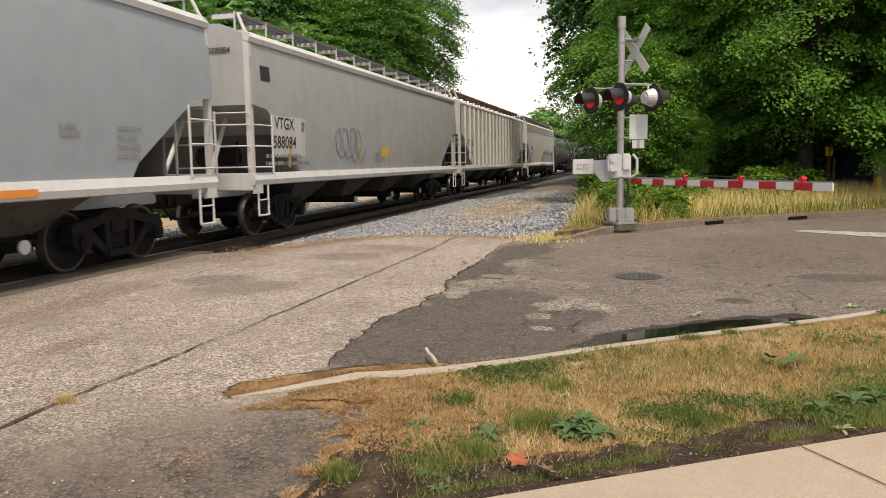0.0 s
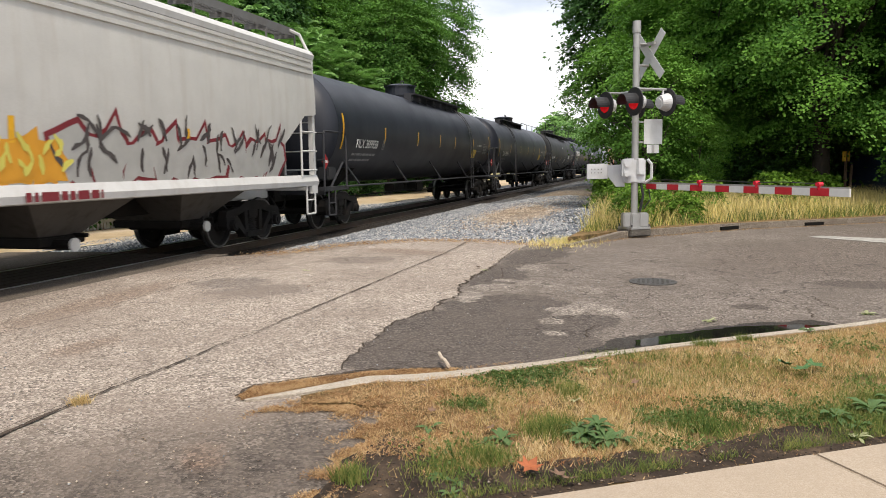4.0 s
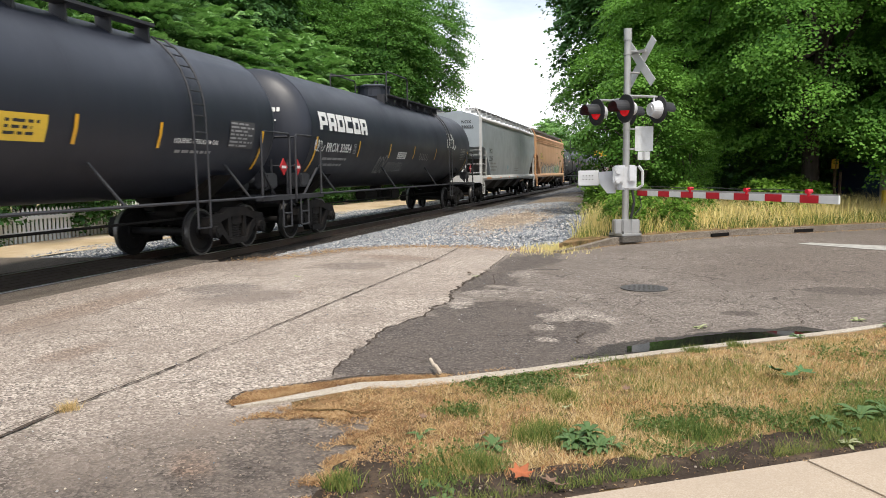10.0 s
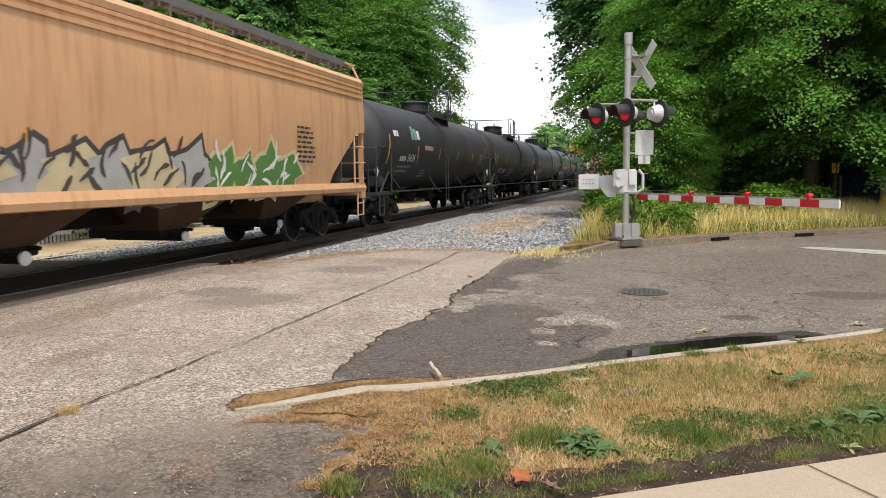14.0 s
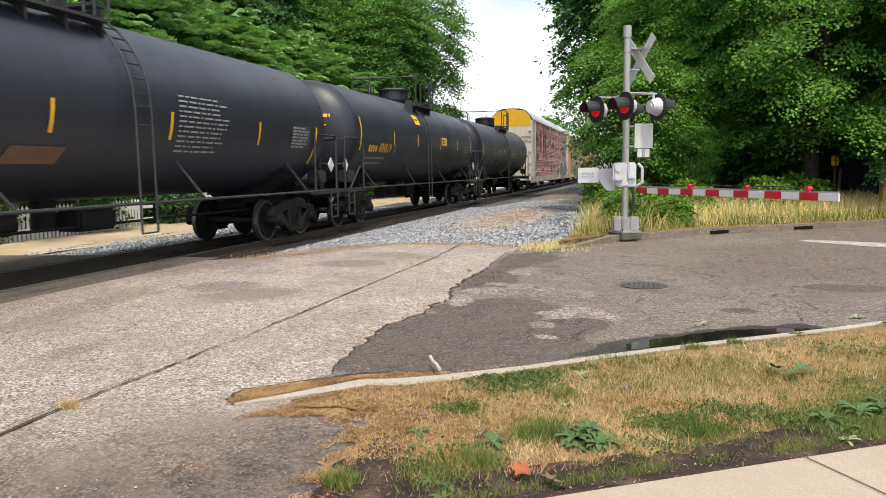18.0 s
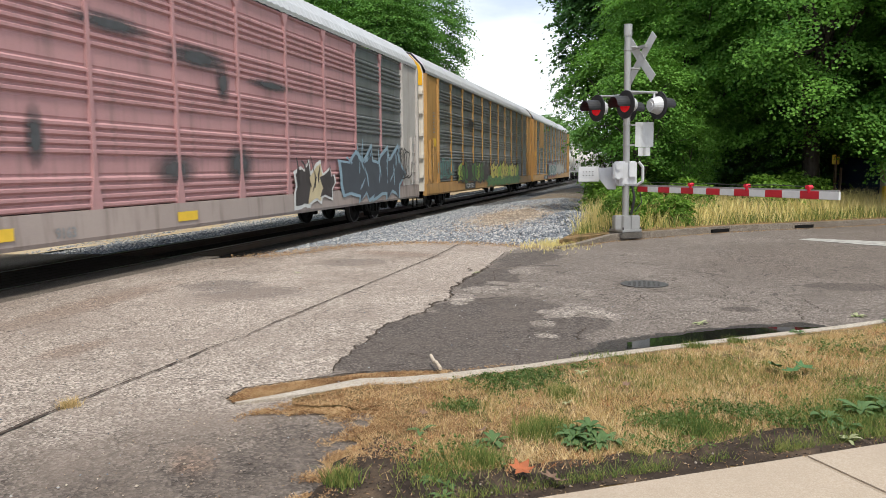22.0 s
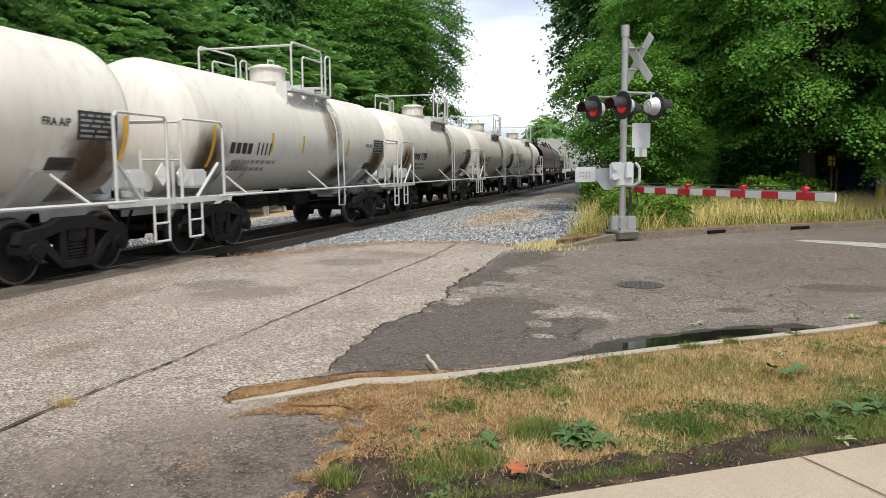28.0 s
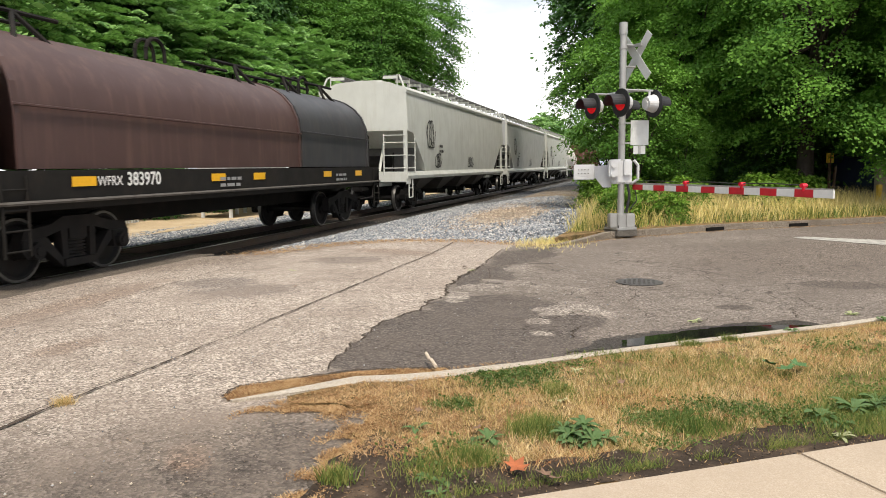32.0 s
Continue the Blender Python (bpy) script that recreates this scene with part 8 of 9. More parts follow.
# undergrowth
for x, y, sc in ((29.5, -3.4, 1.0), (31.0, -6.8, 1.0), (33.0, -10.4, 1.1), (31.5, -14.0, 1.1), (36.0, -1.0, 1.0), (37.0, -13.0, 1.3), (40.0, -8.0, 1.3), (34.0, -18.0, 1.2), (28.5, -0.8, 0.9)):
    tree(K_DARKBUSH, x, y, 0.0, rw.uniform(0, 360), sc, "dark leafy undergrowth below the maples", "bushes", "bush")
for x, y, sc in ((18.9, 0.45, 0.62), (20.1, 0.1, 0.7), (21.4, 0.35, 0.75), (19.6, -0.75, 0.55), (22.6, 0.5, 0.8), (22.3, -1.2, 0.8), (24.0, 1.0, 0.9), (23.6, -3.4, 0.85), (25.2, -4.6, 0.9), (25.8, 1.3, 0.9)):
    tree(K_BUSH, x, y, 0.05, rw.uniform(0, 360), sc, "bright green leafy shrub by the gravel", "bushes", "bush")
for i in range(14):
    tree(K_DARKBUSH, 11 + 4.2 * i, 16.9 + rw.uniform(-0.4, 0.6), -0.2, rw.uniform(0, 360), rw.uniform(0.5, 0.8), "dark leafy undergrowth behind the fence", "bushes", "bush")


# ---- grass ----
def blades(name, pts, h, w, lean, mat, rg, label, kind="stuff", fine=False):
    n = len(pts)
    az = rg.uniform(0, 2 * np.pi, n)
    hh = h * rg.uniform(0.5, 1.3, n)
    a2 = rg.uniform(0, 2 * np.pi, n)
    side = np.stack([np.cos(az), np.sin(az), 0 * az], 1) * (w / 2)
    bend = np.stack([np.cos(a2), np.sin(a2), 0 * az], 1) * (hh * lean * rg.uniform(0.2, 1.2, n))[:, None]
    up = np.stack([0 * az, 0 * az, hh], 1)
    if fine:
        v = np.stack([pts - side, pts + side, pts + bend + up], 1).reshape(-1, 3)
        tri = np.arange(3 * n).reshape(-1, 3)
    else:
        v = np.stack([pts - side, pts + side, pts + side * 0.6 + bend * 0.4 + up * 0.6, pts - side * 0.6 + bend * 0.4 + up * 0.6, pts + bend + up], 1).reshape(-1, 3)
        f = np.arange(5 * n).reshape(-1, 5)
        tri = np.concatenate([f[:, [0, 1, 2]], f[:, [0, 2, 3]], f[:, [3, 2, 4]]])
    me = cloud_mesh(name, v, tri, mat)
    ob = new(name, me)
    return tagged(ob, label, "grass", "", kind)


def grassy(name, stops, scale, each=0.30):
    m, t, p = nodes_of(name)
    g = t.nodes.new("ShaderNodeNewGeometry")
    a = noise_node(t, scale, 5, 0.6)
    v = t.nodes.new("ShaderNodeMath")
    v.operation = "MULTIPLY_ADD"
    t.links.new(g.outputs["Random Per Island"], v.inputs[0])
    v.inputs[1].default_value = each
    t.links.new(a.outputs["Fac"], v.inputs[2])
    c = ramp_node(t, v.outputs[0], stops)
    t.links.new(c, p.inputs["Base Color"])
    p.inputs["Roughness"].default_value, p.inputs["Specular IOR Level"].default_value = 0.75, 0.2
    tr = t.nodes.new("ShaderNodeBsdfTranslucent")
    t.links.new(c, tr.inputs["Color"])
    mx = t.nodes.new("ShaderNodeMixShader")
    mx.inputs[0].default_value = 0.25
    t.links.new(p.outputs[0], mx.inputs[1])
    t.links.new(tr.outputs[0], mx.inputs[2])
    t.links.new(mx.outputs[0], t.nodes["Material Output"].inputs["Surface"])
    return m


M_LAWNBLADE = grassy("dry_lawn_blades", [(0.38, (0.09, 0.105, 0.026)), (0.50, (0.26, 0.225, 0.075)), (0.62, (0.47, 0.34, 0.145)), (0.76, (0.57, 0.40, 0.185)), (0.95, (0.68, 0.54, 0.31))], 1.3, 0.50)
M_STRAW = grassy("straw_blades", [(0.35, (0.30, 0.34, 0.07)), (0.50, (0.60, 0.52, 0.16)), (0.66, (0.76, 0.63, 0.26)), (0.9, (0.80, 0.68, 0.36))], 0.28)
M_GREENBLADE = grassy("green_blades", [(0.35, (0.035, 0.075, 0.015)), (0.65, (0.10, 0.165, 0.035)), (0.9, (0.26, 0.27, 0.08))], 1.0, 0.5)


def inside(poly, x, y):
    r = np.zeros(len(x), bool)
    j = len(poly) - 1
    for i in range(len(poly)):
        xi, yi = poly[i]
        xj, yj = poly[j]
        cross_ = ((yi > y) != (yj > y)) & (x < (xj - xi) * (y - yi) / ((yj - yi) or 1e-9) + xi)
        r ^= cross_
        j = i
    return r


rg = np.random.default_rng(21)
lawn = [(3.3, 1.35), (4.0, 1.62), (4.60, 1.62), (4.66, 2.0)] + offset_line(KERB, 0.24)[2:10] + [(13.8, -9.0), (9.4, -8.4), (5.15, -1.95), (4.35, -0.5), (3.65, 0.6)]
n = 760000
px, py = 3.2 + 7.3 * rg.random(n) ** 1.5, rg.uniform(-6.5, 2.3, n)
keep = inside(lawn, px, py)
px, py = px[keep], py[keep]
patchy = np.array([noise.noise((x * 1.5, y * 1.5, 5.0)) + 0.7 * noise.noise((x * 6, y * 6, 2.0)) + 0.4 * noise.noise((x * 17, y * 17, 8.0)) for x, y in zip(px, py)])
bare = np.clip((4.9 - px + 0.55 * (py - 0.3)) / 0.9, 0, 1) * np.clip((py - 0.3) / 0.7, 0, 1)
thin = np.where(inside(soil, px, py), 0.10, 1.0)
ok = rg.random(len(px)) < thin * np.clip(0.62 + 1.3 * patchy - 0.72 * bare, 0.04, 1) * np.clip(1.25 - 0.09 * (px - 4), 0.5, 1)
pts = np.stack([px[ok], py[ok], np.full(ok.sum(), 0.018)], 1)
# a matted layer of fallen blades, and thinner stalks that stand
up = rg.random(len(pts)) < 0.30
blades("lawn_grass", pts[~up][::2], 0.028, 0.0068, 1.9, M_LAWNBLADE, rg, "matted tan and olive lawn grass", fine=True)
blades("lawn_grass", pts[up], 0.060, 0.0044, 0.8, M_LAWNBLADE, rg, "dry straw stalks standing in the lawn", fine=True)
# green tufts of grass
for gx, gy, sx, sy, cnt, hh in ((4.6, -0.30, 0.10, 0.16, 900, 0.06), (4.9, -1.25, 0.14, 0.25, 1100, 0.07), (3.79, 0.82, 0.05, 0.07, 420, 0.075), (4.33, 0.54, 0.09, 0.09, 700, 0.075), (3.6, 1.0, 0.10, 0.10, 380, 0.06), (5.1, 0.52, 0.07, 0.06, 420, 0.06), (4.66, 1.14, 0.05, 0.08, 260, 0.05),
                            (6.72, -0.45, 0.03, 0.06, 160, 0.06), (7.0, -0.80, 0.03, 0.05, 140, 0.06), (6.0, -1.9, 0.3, 0.4, 900, 0.05), (5.28, -1.5, 0.12, 0.2, 900, 0.08), (6.2, 0.05, 0.08, 0.2, 400, 0.04), (5.5, -0.2, 0.2, 0.3, 700, 0.045), (6.1, -0.6, 0.2, 0.3, 700, 0.045)):
    cnt *= 2
    pts = np.stack([rg.normal(gx, sx, cnt), rg.normal(gy, sy, cnt), np.full(cnt, 0.018)], 1)
    blades("green_tuft_grass", pts, hh, 0.0055, 0.8, M_GREENBLADE, rg, "green grass tuft in the dry verge", fine=True)
cnt = 2600
tx, ty = rg.uniform(4.0, 9.5, cnt), rg.uniform(-5.0, 1.2, cnt)
tk = inside(lawn, tx, ty) & np.array([noise.noise((float(p) * 2.3, float(q) * 2.3, 9.0)) > 0.02 for p, q in zip(tx, ty)])
tx, ty = np.repeat(tx[tk], 14), np.repeat(ty[tk], 14)
pts = np.stack([tx + rg.normal(0, 0.022, len(tx)), ty + rg.normal(0, 0.022, len(tx)), np.full(len(tx), 0.018)], 1)
blades("green_tuft_grass", pts, 0.045, 0.005, 0.9, M_GREENBLADE, rg, "olive-green tufts through the dry lawn", fine=True)
# clover and creeping weeds
M_CLOVER = leafy("clover_leaves", (0.030, 0.060, 0.015), (0.14, 0.19, 0.06))
for gx, gy, sx, sy, cnt in ((5.42, 1.12, 0.09, 0.10, 260), (5.40, 0.82, 0.12, 0.14, 420), (5.72, 0.84, 0.10, 0.12, 300), (5.95, 0.60, 0.07, 0.12, 260), (5.2, 0.95, 0.1, 0.1, 90), (4.66, -0.14, 0.09, 0.10, 190), (4.94, -0.52, 0.07, 0.14, 230), (4.86, -0.84, 0.07, 0.08, 190), (5.05, -1.25, 0.10, 0.14, 260),
                        (4.66, 1.13, 0.05, 0.06, 60), (3.8, 0.95, 0.10, 0.12, 90), (4.25, -0.15, 0.05, 0.1, 70), (5.6, -1.6, 0.15, 0.2, 200), (6.9, -1.6, 0.2, 0.3, 200)):
    cnt = cnt * 2 // 3
    c_ = np.stack([rg.normal(gx, 1.25 * sx, cnt), rg.normal(gy, 1.25 * sy, cnt), rg.uniform(0.03, 0.06, cnt)], 1)
    c_ = c_[inside(lawn, c_[:, 0], c_[:, 1])]
    cnt = len(c_)
    up_ = np.tile(np.array([0.0, 0.0, 1.0]), (cnt, 1))
    v, f = leaf_cloud(c_, up_, 8, 0.020, 0.017, 0.5, rg, 0, 0.8)
    tagged(new("clover", cloud_mesh("clover", v, f, M_CLOVER)), "low green clover and creeping weeds in the verge", "clover", "", "stuff")
# shreds of dead leaf on the bare end of the verge and in the gutter
M_SHRED = grassy("dead_leaf_shreds", [(0.38, (0.10, 0.05, 0.025)), (0.6, (0.30, 0.165, 0.075)), (0.85, (0.52, 0.36, 0.19))], 3.0, 0.45)
n = 75000
px, py = rg.uniform(3.4, 5.9, n), rg.uniform(0.3, 2.75, n)
gx_, gy_ = rg.uniform(4.4, 5.7, 16000), rg.uniform(1.3, 2.8, 16000)
px[:16000], py[:16000] = np.where(inside(litterbed, gx_, gy_), gx_, px[:16000]), np.where(inside(litterbed, gx_, gy_), gy_, py[:16000])
gut = inside(litterbed, px, py)
k = inside([(3.6, 1.5), (4.3, 1.60), (4.45, 2.3), (4.50, 2.72), (4.8, 2.74), (5.14, 2.34), (5.46, 1.82), (5.62, 1.40), (5.9, 1.0), (5.3, 0.6), (4.2, 0.6)], px, py)
k &= ~inside(KERB[:7] + inner[6::-1], px, py)
clump = np.array([noise.noise((float(a) * 7, float(b) * 7, 4.0)) for a, b in zip(px, py)])
k &= gut | (rg.random(n) < np.clip(1.15 + 0.9 * clump - np.hypot(px - 4.5, py - 1.7) * 0.75, 0.04, 1))
pts = np.stack([px[k], py[k], np.where(inside(vp, px[k], py[k]), 0.027, 0.014)], 1)
blades("leaf_shreds", pts, 0.012, 0.0075, 2.6, M_SHRED, rg, "rust-brown shreds of dead leaves", fine=True)
ve = subdivided(verge_edge, 0.02)
q_ = rg.integers(0, len(ve), 15000)
off_ = np.abs(rg.normal(0, 0.16, 15000)) * np.where(rg.random(15000) < 0.6, 1.0, 0.35)
vx, vy = np.array([p[0] for p in ve])[q_], np.array([p[1] for p in ve])[q_]
px, py = vx - off_ * 0.75 + rg.normal(0, 0.04, 15000), vy + off_ * 0.65 + rg.normal(0, 0.04, 15000)
k = np.array([noise.noise((float(a) * 5, float(b) * 5, 7.0)) + 0.25 > float(o) * 1.6 for a, b, o in zip(px, py, off_)]) & ~inside(KERB[:7] + inner[6::-1], px, py)
lift_ = np.where(inside(vp, px[k], py[k]), 0.026, 0.008)
blades("leaf_shreds", np.stack([px[k], py[k], lift_], 1), 0.012, 0.0075, 2.6, M_SHRED, rg, "dead shreds strewn over the asphalt's edge", fine=True)
M_RUSTY = grassy("rusty_thatch", [(0.40, (0.20, 0.085, 0.035)), (0.62, (0.44, 0.22, 0.10)), (0.85, (0.60, 0.40, 0.20))], 2.0, 0.40)
px, py = rg.uniform(3.5, 8.5, 70000), rg.uniform(-4.5, 1.9, 70000)
k = inside(lawn, px, py)
px, py = px[k], py[k]
k = np.array([noise.noise((float(a) * 1.7, float(b) * 1.7, 14.0)) + 0.5 * noise.noise((float(a) * 6, float(b) * 6, 15.0)) for a, b in zip(px, py)]) > 0.12
blades("rusty_thatch", np.stack([px[k], py[k], np.full(k.sum(), 0.024)], 1), 0.026, 0.0065, 1.7, M_RUSTY, rg, "rust-brown dead thatch between the grass", fine=True)
# edge of the pavement
s_ = rg.uniform(0, 8.0, 17000)
s_ = s_[np.array([noise.noise((float(q) * 3.0, 2.0, 1.0)) + 0.24 > rg.random() * 0.6 for q in s_])]
ep = np.array([along([(x, y) for x, y in WALK], 0.9 + float(q)) for q in s_])
pts = np.stack([ep[:, 0] + 0.10 + rg.exponential(0.05, len(s_)), ep[:, 1] + 0.06 + rg.exponential(0.035, len(s_)), np.full(len(s_), 0.02)], 1)
blades("edge_grass", pts, 0.044, 0.005, 0.9, M_GREENBLADE, rg, "green grass along the pavement's edge", fine=True)
# tall dry grass behind the far kerb
n = 95000
px, py = rg.uniform(15.5, 34, n), rg.uniform(-20, 1.6, n)
far_poly = [(16.3, 1.5)] + [(x + 0.25, y + 0.3) for x, y in FARKERB[2:8]] + [(33.0, -17.5), (36, -14), (27.5, -1.0), (22.0, 1.3)]
k = inside(far_poly, px, py) & (np.hypot(px - MX, py - MY) > 0.55)
px, py = px[k], py[k]
dist = np.array([min(math.hypot(a - x, b - y) for x, y in subdivided(FARKERB[2:8], 0.5)) for a, b in zip(px[:], py[:])])
tall = np.clip((dist - 0.25) / 1.2, 0.15, 1.0)
sel = rg.random(len(px)) < 0.75
pts = np.stack([px, py, np.full(len(px), 0.10)], 1)
for lo, hi, hh in ((0.0, 0.35, 0.16), (0.35, 0.7, 0.38), (0.7, 1.01, 0.62)):
    q = sel & (tall >= lo) & (tall < hi)
    blades("tall_dry_grass", pts[q], hh, 0.014, 0.75, M_STRAW, rg, "tall straw-coloured grass behind the kerb")
green_ = np.array([noise.noise((float(a) * 0.55, float(b) * 0.55, 3.0)) for a, b in zip(px, py)])
q = (rg.random(len(px)) < np.clip(0.10 + 1.6 * green_, 0.03, 0.8)) | ((dist < 0.9) & (rg.random(len(px)) < 0.5)) | ((px > 21.5) & (rg.random(len(px)) < 0.4))
blades("green_tuft_grass", pts[q], 0.30, 0.018, 0.5, M_GREENBLADE, rg, "green grass between the straw")
vfar = [(15.2, 1.62)] + [(x + 0.11, y + 0.11) for x, y in FARKERB[1:]] + [(60, -31), (60, 1.2), (22.5, 1.15), (17.0, 1.5)]
tagged(flat("verge", vfar, 0.13, M_LAWN, 0.4), "dry grass verge behind the far kerb", "verge", "", "structure")


# ---- things behind the track ----
M_PICKET = paint("white_picket_paint", (0.74, 0.74, 0.72), (0.4, 0.37, 0.32), 0.6, 0, 0.25)
fence = tagged(new("picket_fence"), "low white picket fence behind the track", "fence")
bm = bmesh.new()
sweep(bm, [[(x, y, z) for x, y in ((-0.045, -0.012), (0.045, -0.012), (0.045, 0.012), (-0.045, 0.012))] for z in (-0.1, 0.82)] + [[(0, -0.012, 0.90), (0, -0.012, 0.90), (0, 0.012, 0.90), (0, 0.012, 0.90)]])
pk_me = finish(bm, "picket", M_PICKET)
for i in range(110):
    p = new("picket", pk_me)
    p.parent, p.location = fence, (5.0 + 0.155 * i, 15.75 + 0.003 * i, -0.18)
for z in (0.05, 0.45):
    bm = bmesh.new()
    box(bm, (13.6, 15.95, z), (17.4, 0.04, 0.09))
    part("fence_rail", bm, M_PICKET, fence)
M_CABINET = paint("pale_steel_cabinet", (0.60, 0.62, 0.62), (0.35, 0.32, 0.27), 0.45, 0.2, 0.2)


def cabinet(x, y, w, d, h, label):
    cb = tagged(new("equipment_cabinet"), label, "cabinet", "cabinets behind the track")
    bm = bmesh.new()
    box(bm, (x, y, 0.22 + h / 2), (w, d, h), bevel=0.02)
    part("housing", bm, M_CABINET, cb)
    bm = bmesh.new()
    box(bm, (x, y, 0.26 + h), (w + 0.16, d + 0.16, 0.07), bevel=0.02)
    part("roof", bm, M_CABINET, cb)
    for s in (-1, 1):
        for q in (-1, 1):
            bm = bmesh.new()
            box(bm, (x + s * (w / 2 - 0.12), y + q * (d / 2 - 0.1), 0.02), (0.1, 0.1, 0.5))
            part("leg", bm, M_CABINET, cb)
    n_ = int(w / 0.55)
    for i in range(n_):
        bm = bmesh.new()
        box(bm, (x - w / 2 + w * (i + 0.5) / n_, y - d / 2 - 0.012, 0.22 + h / 2), (w / n_ - 0.06, 0.02, h - 0.12), bevel=0.006)
        part("door_panel", bm, M_CABINET, cb)
    return cb


cabinet(25.2, 14.4, 2.6, 1.3, 1.9, "pale steel railway equipment cabinet on legs")
cabinet(28.1, 14.7, 1.7, 1.1, 1.7, "smaller pale steel equipment cabinet on legs")


# ---- dumpster and post by the street ----
def dumpster():
    M_NAVY = paint("navy_steel", (0.018, 0.035, 0.085), (0.05, 0.04, 0.04), 0.5, 0, 0.35)
    ds = tagged(new("dumpster"), "dark navy steel dumpster in the maples' shade", "dumpster")
    o = Matrix.Translation((28.9, -7.1, 0.1)) @ Matrix.Rotation(radians(-52), 4, "Z")
    bm = bmesh.new()
    sec = [(-0.9, 0.15), (-0.95, 1.45), (0.75, 1.75), (0.9, 0.15)]
    sweep(bm, [[o @ Vector((x, y, z)) for y, z in sec] for x in (-0.1, 2.6)])
    part("bin", bm, M_NAVY, ds)
    for k in range(2):
        bm = bmesh.new()
        sweep(bm, [[o @ Vector((x, y, z)) for y, z in ((-1.0, 1.46), (-1.0, 1.50), (0.8, 1.82), (0.8, 1.77))] for x in (-0.1 + 1.36 * k, 1.24 + 1.36 * k)])
        part("lid", bm, M_HOOD, ds, "black hinged lid")
    bm = bmesh.new()
    for x in (0.4, 1.25, 2.1):
        box(bm, (0, 0, 0), (0.1, 0.06, 1.2), m=o @ Matrix.Translation((x, -0.96, 0.78)))
    part("side_rib", bm, M_NAVY, ds)
    bm = bmesh.new()
    box(bm, (0, 0, 0), (0.02, 0.26, 0.32), m=Matrix.Translation((27.62, -6.05, 1.72)) @ Matrix.Rotation(0.4, 4, "Z"))
    bm2 = bmesh.new()
    rod(bm2, (27.66, -6.06, 0.0), (27.66, -6.06, 1.9), 0.05, seg=8)
    rod(bm2, (27.70, -6.20, 0.0), (27.70, -6.24, 1.45), 0.045, seg=8)
    ps = tagged(new("wooden_post"), "weathered wooden post with a yellow notice", "post")
    part("post", bm2, plain("weathered_wood", (0.17, 0.11, 0.07), 0.85, 0, 0.4, 12), ps)
    part("notice", bm, M_YPLATE, ps, "small yellow notice")


dumpster()


# ---- small plants and litter ----
def weed(x, y, z, leaves, length, seed, mat, label, group="weeds"):
    """A broad-leaved rosette."""
    rnd = random.Random(seed)
    w = tagged(new("weed"), label, "weed", group)
    w.location = (x, y, z)
    for i in range(leaves):
        az, ln = 2 * math.pi * i / leaves + rnd.uniform(-0.3, 0.3), length * rnd.uniform(0.6, 1.1)
        rise, wd = rnd.uniform(0.2, 0.95), ln * rnd.uniform(0.14, 0.22)
        d, sd = Vector((math.cos(az), math.sin(az), 0)), Vector((-math.sin(az), math.cos(az), 0))
        bm = bmesh.new()
        prev = None
        for q, ww in ((0.05, 0.15), (0.3, 0.8), (0.55, 1.0), (0.8, 0.7), (1.0, 0.05)):
            p = d * ln * q + Vector((0, 0, ln * (rise * q - 0.55 * q * q) + 0.005))
            row = [bm.verts.new(p + sd * wd * ww * u + Vector((0, 0, wd * 0.35 * abs(u) * ww + rnd.uniform(-0.1, 0.1) * wd * abs(u)))) for u in (-1, 0, 1)]
            if prev:
                for u in (0, 1):
                    bm.faces.new((prev[u], prev[u + 1], row[u + 1], row[u]))
            prev = row
        part("leaf", bm, mat, w, "", True)
    return w


M_WEED = leafy("weed_leaves", (0.030, 0.066, 0.022), (0.115, 0.185, 0.070), 0.6, 0.12)
M_PALELEAF = leafy("pale_wilted_leaves", (0.24, 0.28, 0.12), (0.48, 0.48, 0.30))
for i, (x, y, z, n_, l) in enumerate(((4.10, 0.80, 0, 13, 0.11), (4.02, 0.88, 0, 9, 0.08), (4.17, 1.25, 0, 6, 0.10), (4.20, 0.36, 0.03, 18, 0.11), (4.28, 0.28, 0.06, 18, 0.12), (4.16, 0.22, 0.02, 18, 0.11), (4.32, 0.40, 0.02, 14, 0.10), (4.12, 0.32, 0, 14, 0.10), (4.24, 0.16, 0, 14, 0.10),
                                     (3.51, 1.0, 0, 9, 0.07), (3.46, 0.9, 0, 8, 0.06), (3.83, 1.03, 0, 8, 0.07), (4.88, -1.08, 0.02, 14, 0.13), (5.04, -1.30, 0.03, 16, 0.14), (5.16, -1.44, 0.03, 16, 0.14), (5.28, -1.50, 0.02, 14, 0.13), (5.0, -1.46, 0, 12, 0.12), (4.80, -1.18, 0, 10, 0.11), (7.52, -1.4, 0, 8, 0.10), (8.2, -2.35, 0, 9, 0.14), (3.33, 0.89, 0, 7, 0.08))):
    weed(x, y, 0.02 + z, n_, l, 100 + i, M_WEED, "green broad-leaved weed in the dry verge")
for i, (x, y, z, n_, l) in enumerate(((5.63, 0.43, 0.05, 7, 0.11), (4.89, 0.47, 0.05, 3, 0.10), (4.56, -1.12, 0.05, 4, 0.14), (4.75, -0.02, 0.05, 3, 0.06), (10.62, 5.1, 0.008, 5, 0.12), (11.12, 2.42, 0.014, 6, 0.14), (7.86, -0.56, 0.016, 6, 0.15), (8.55, -2.14, 0.016, 7, 0.17))):
    weed(x, y, z - 0.02, n_ + 3, l * 0.6, 200 + i, M_PALELEAF, "pale wilted sprig of leaves on the ground", "fallen sprigs")


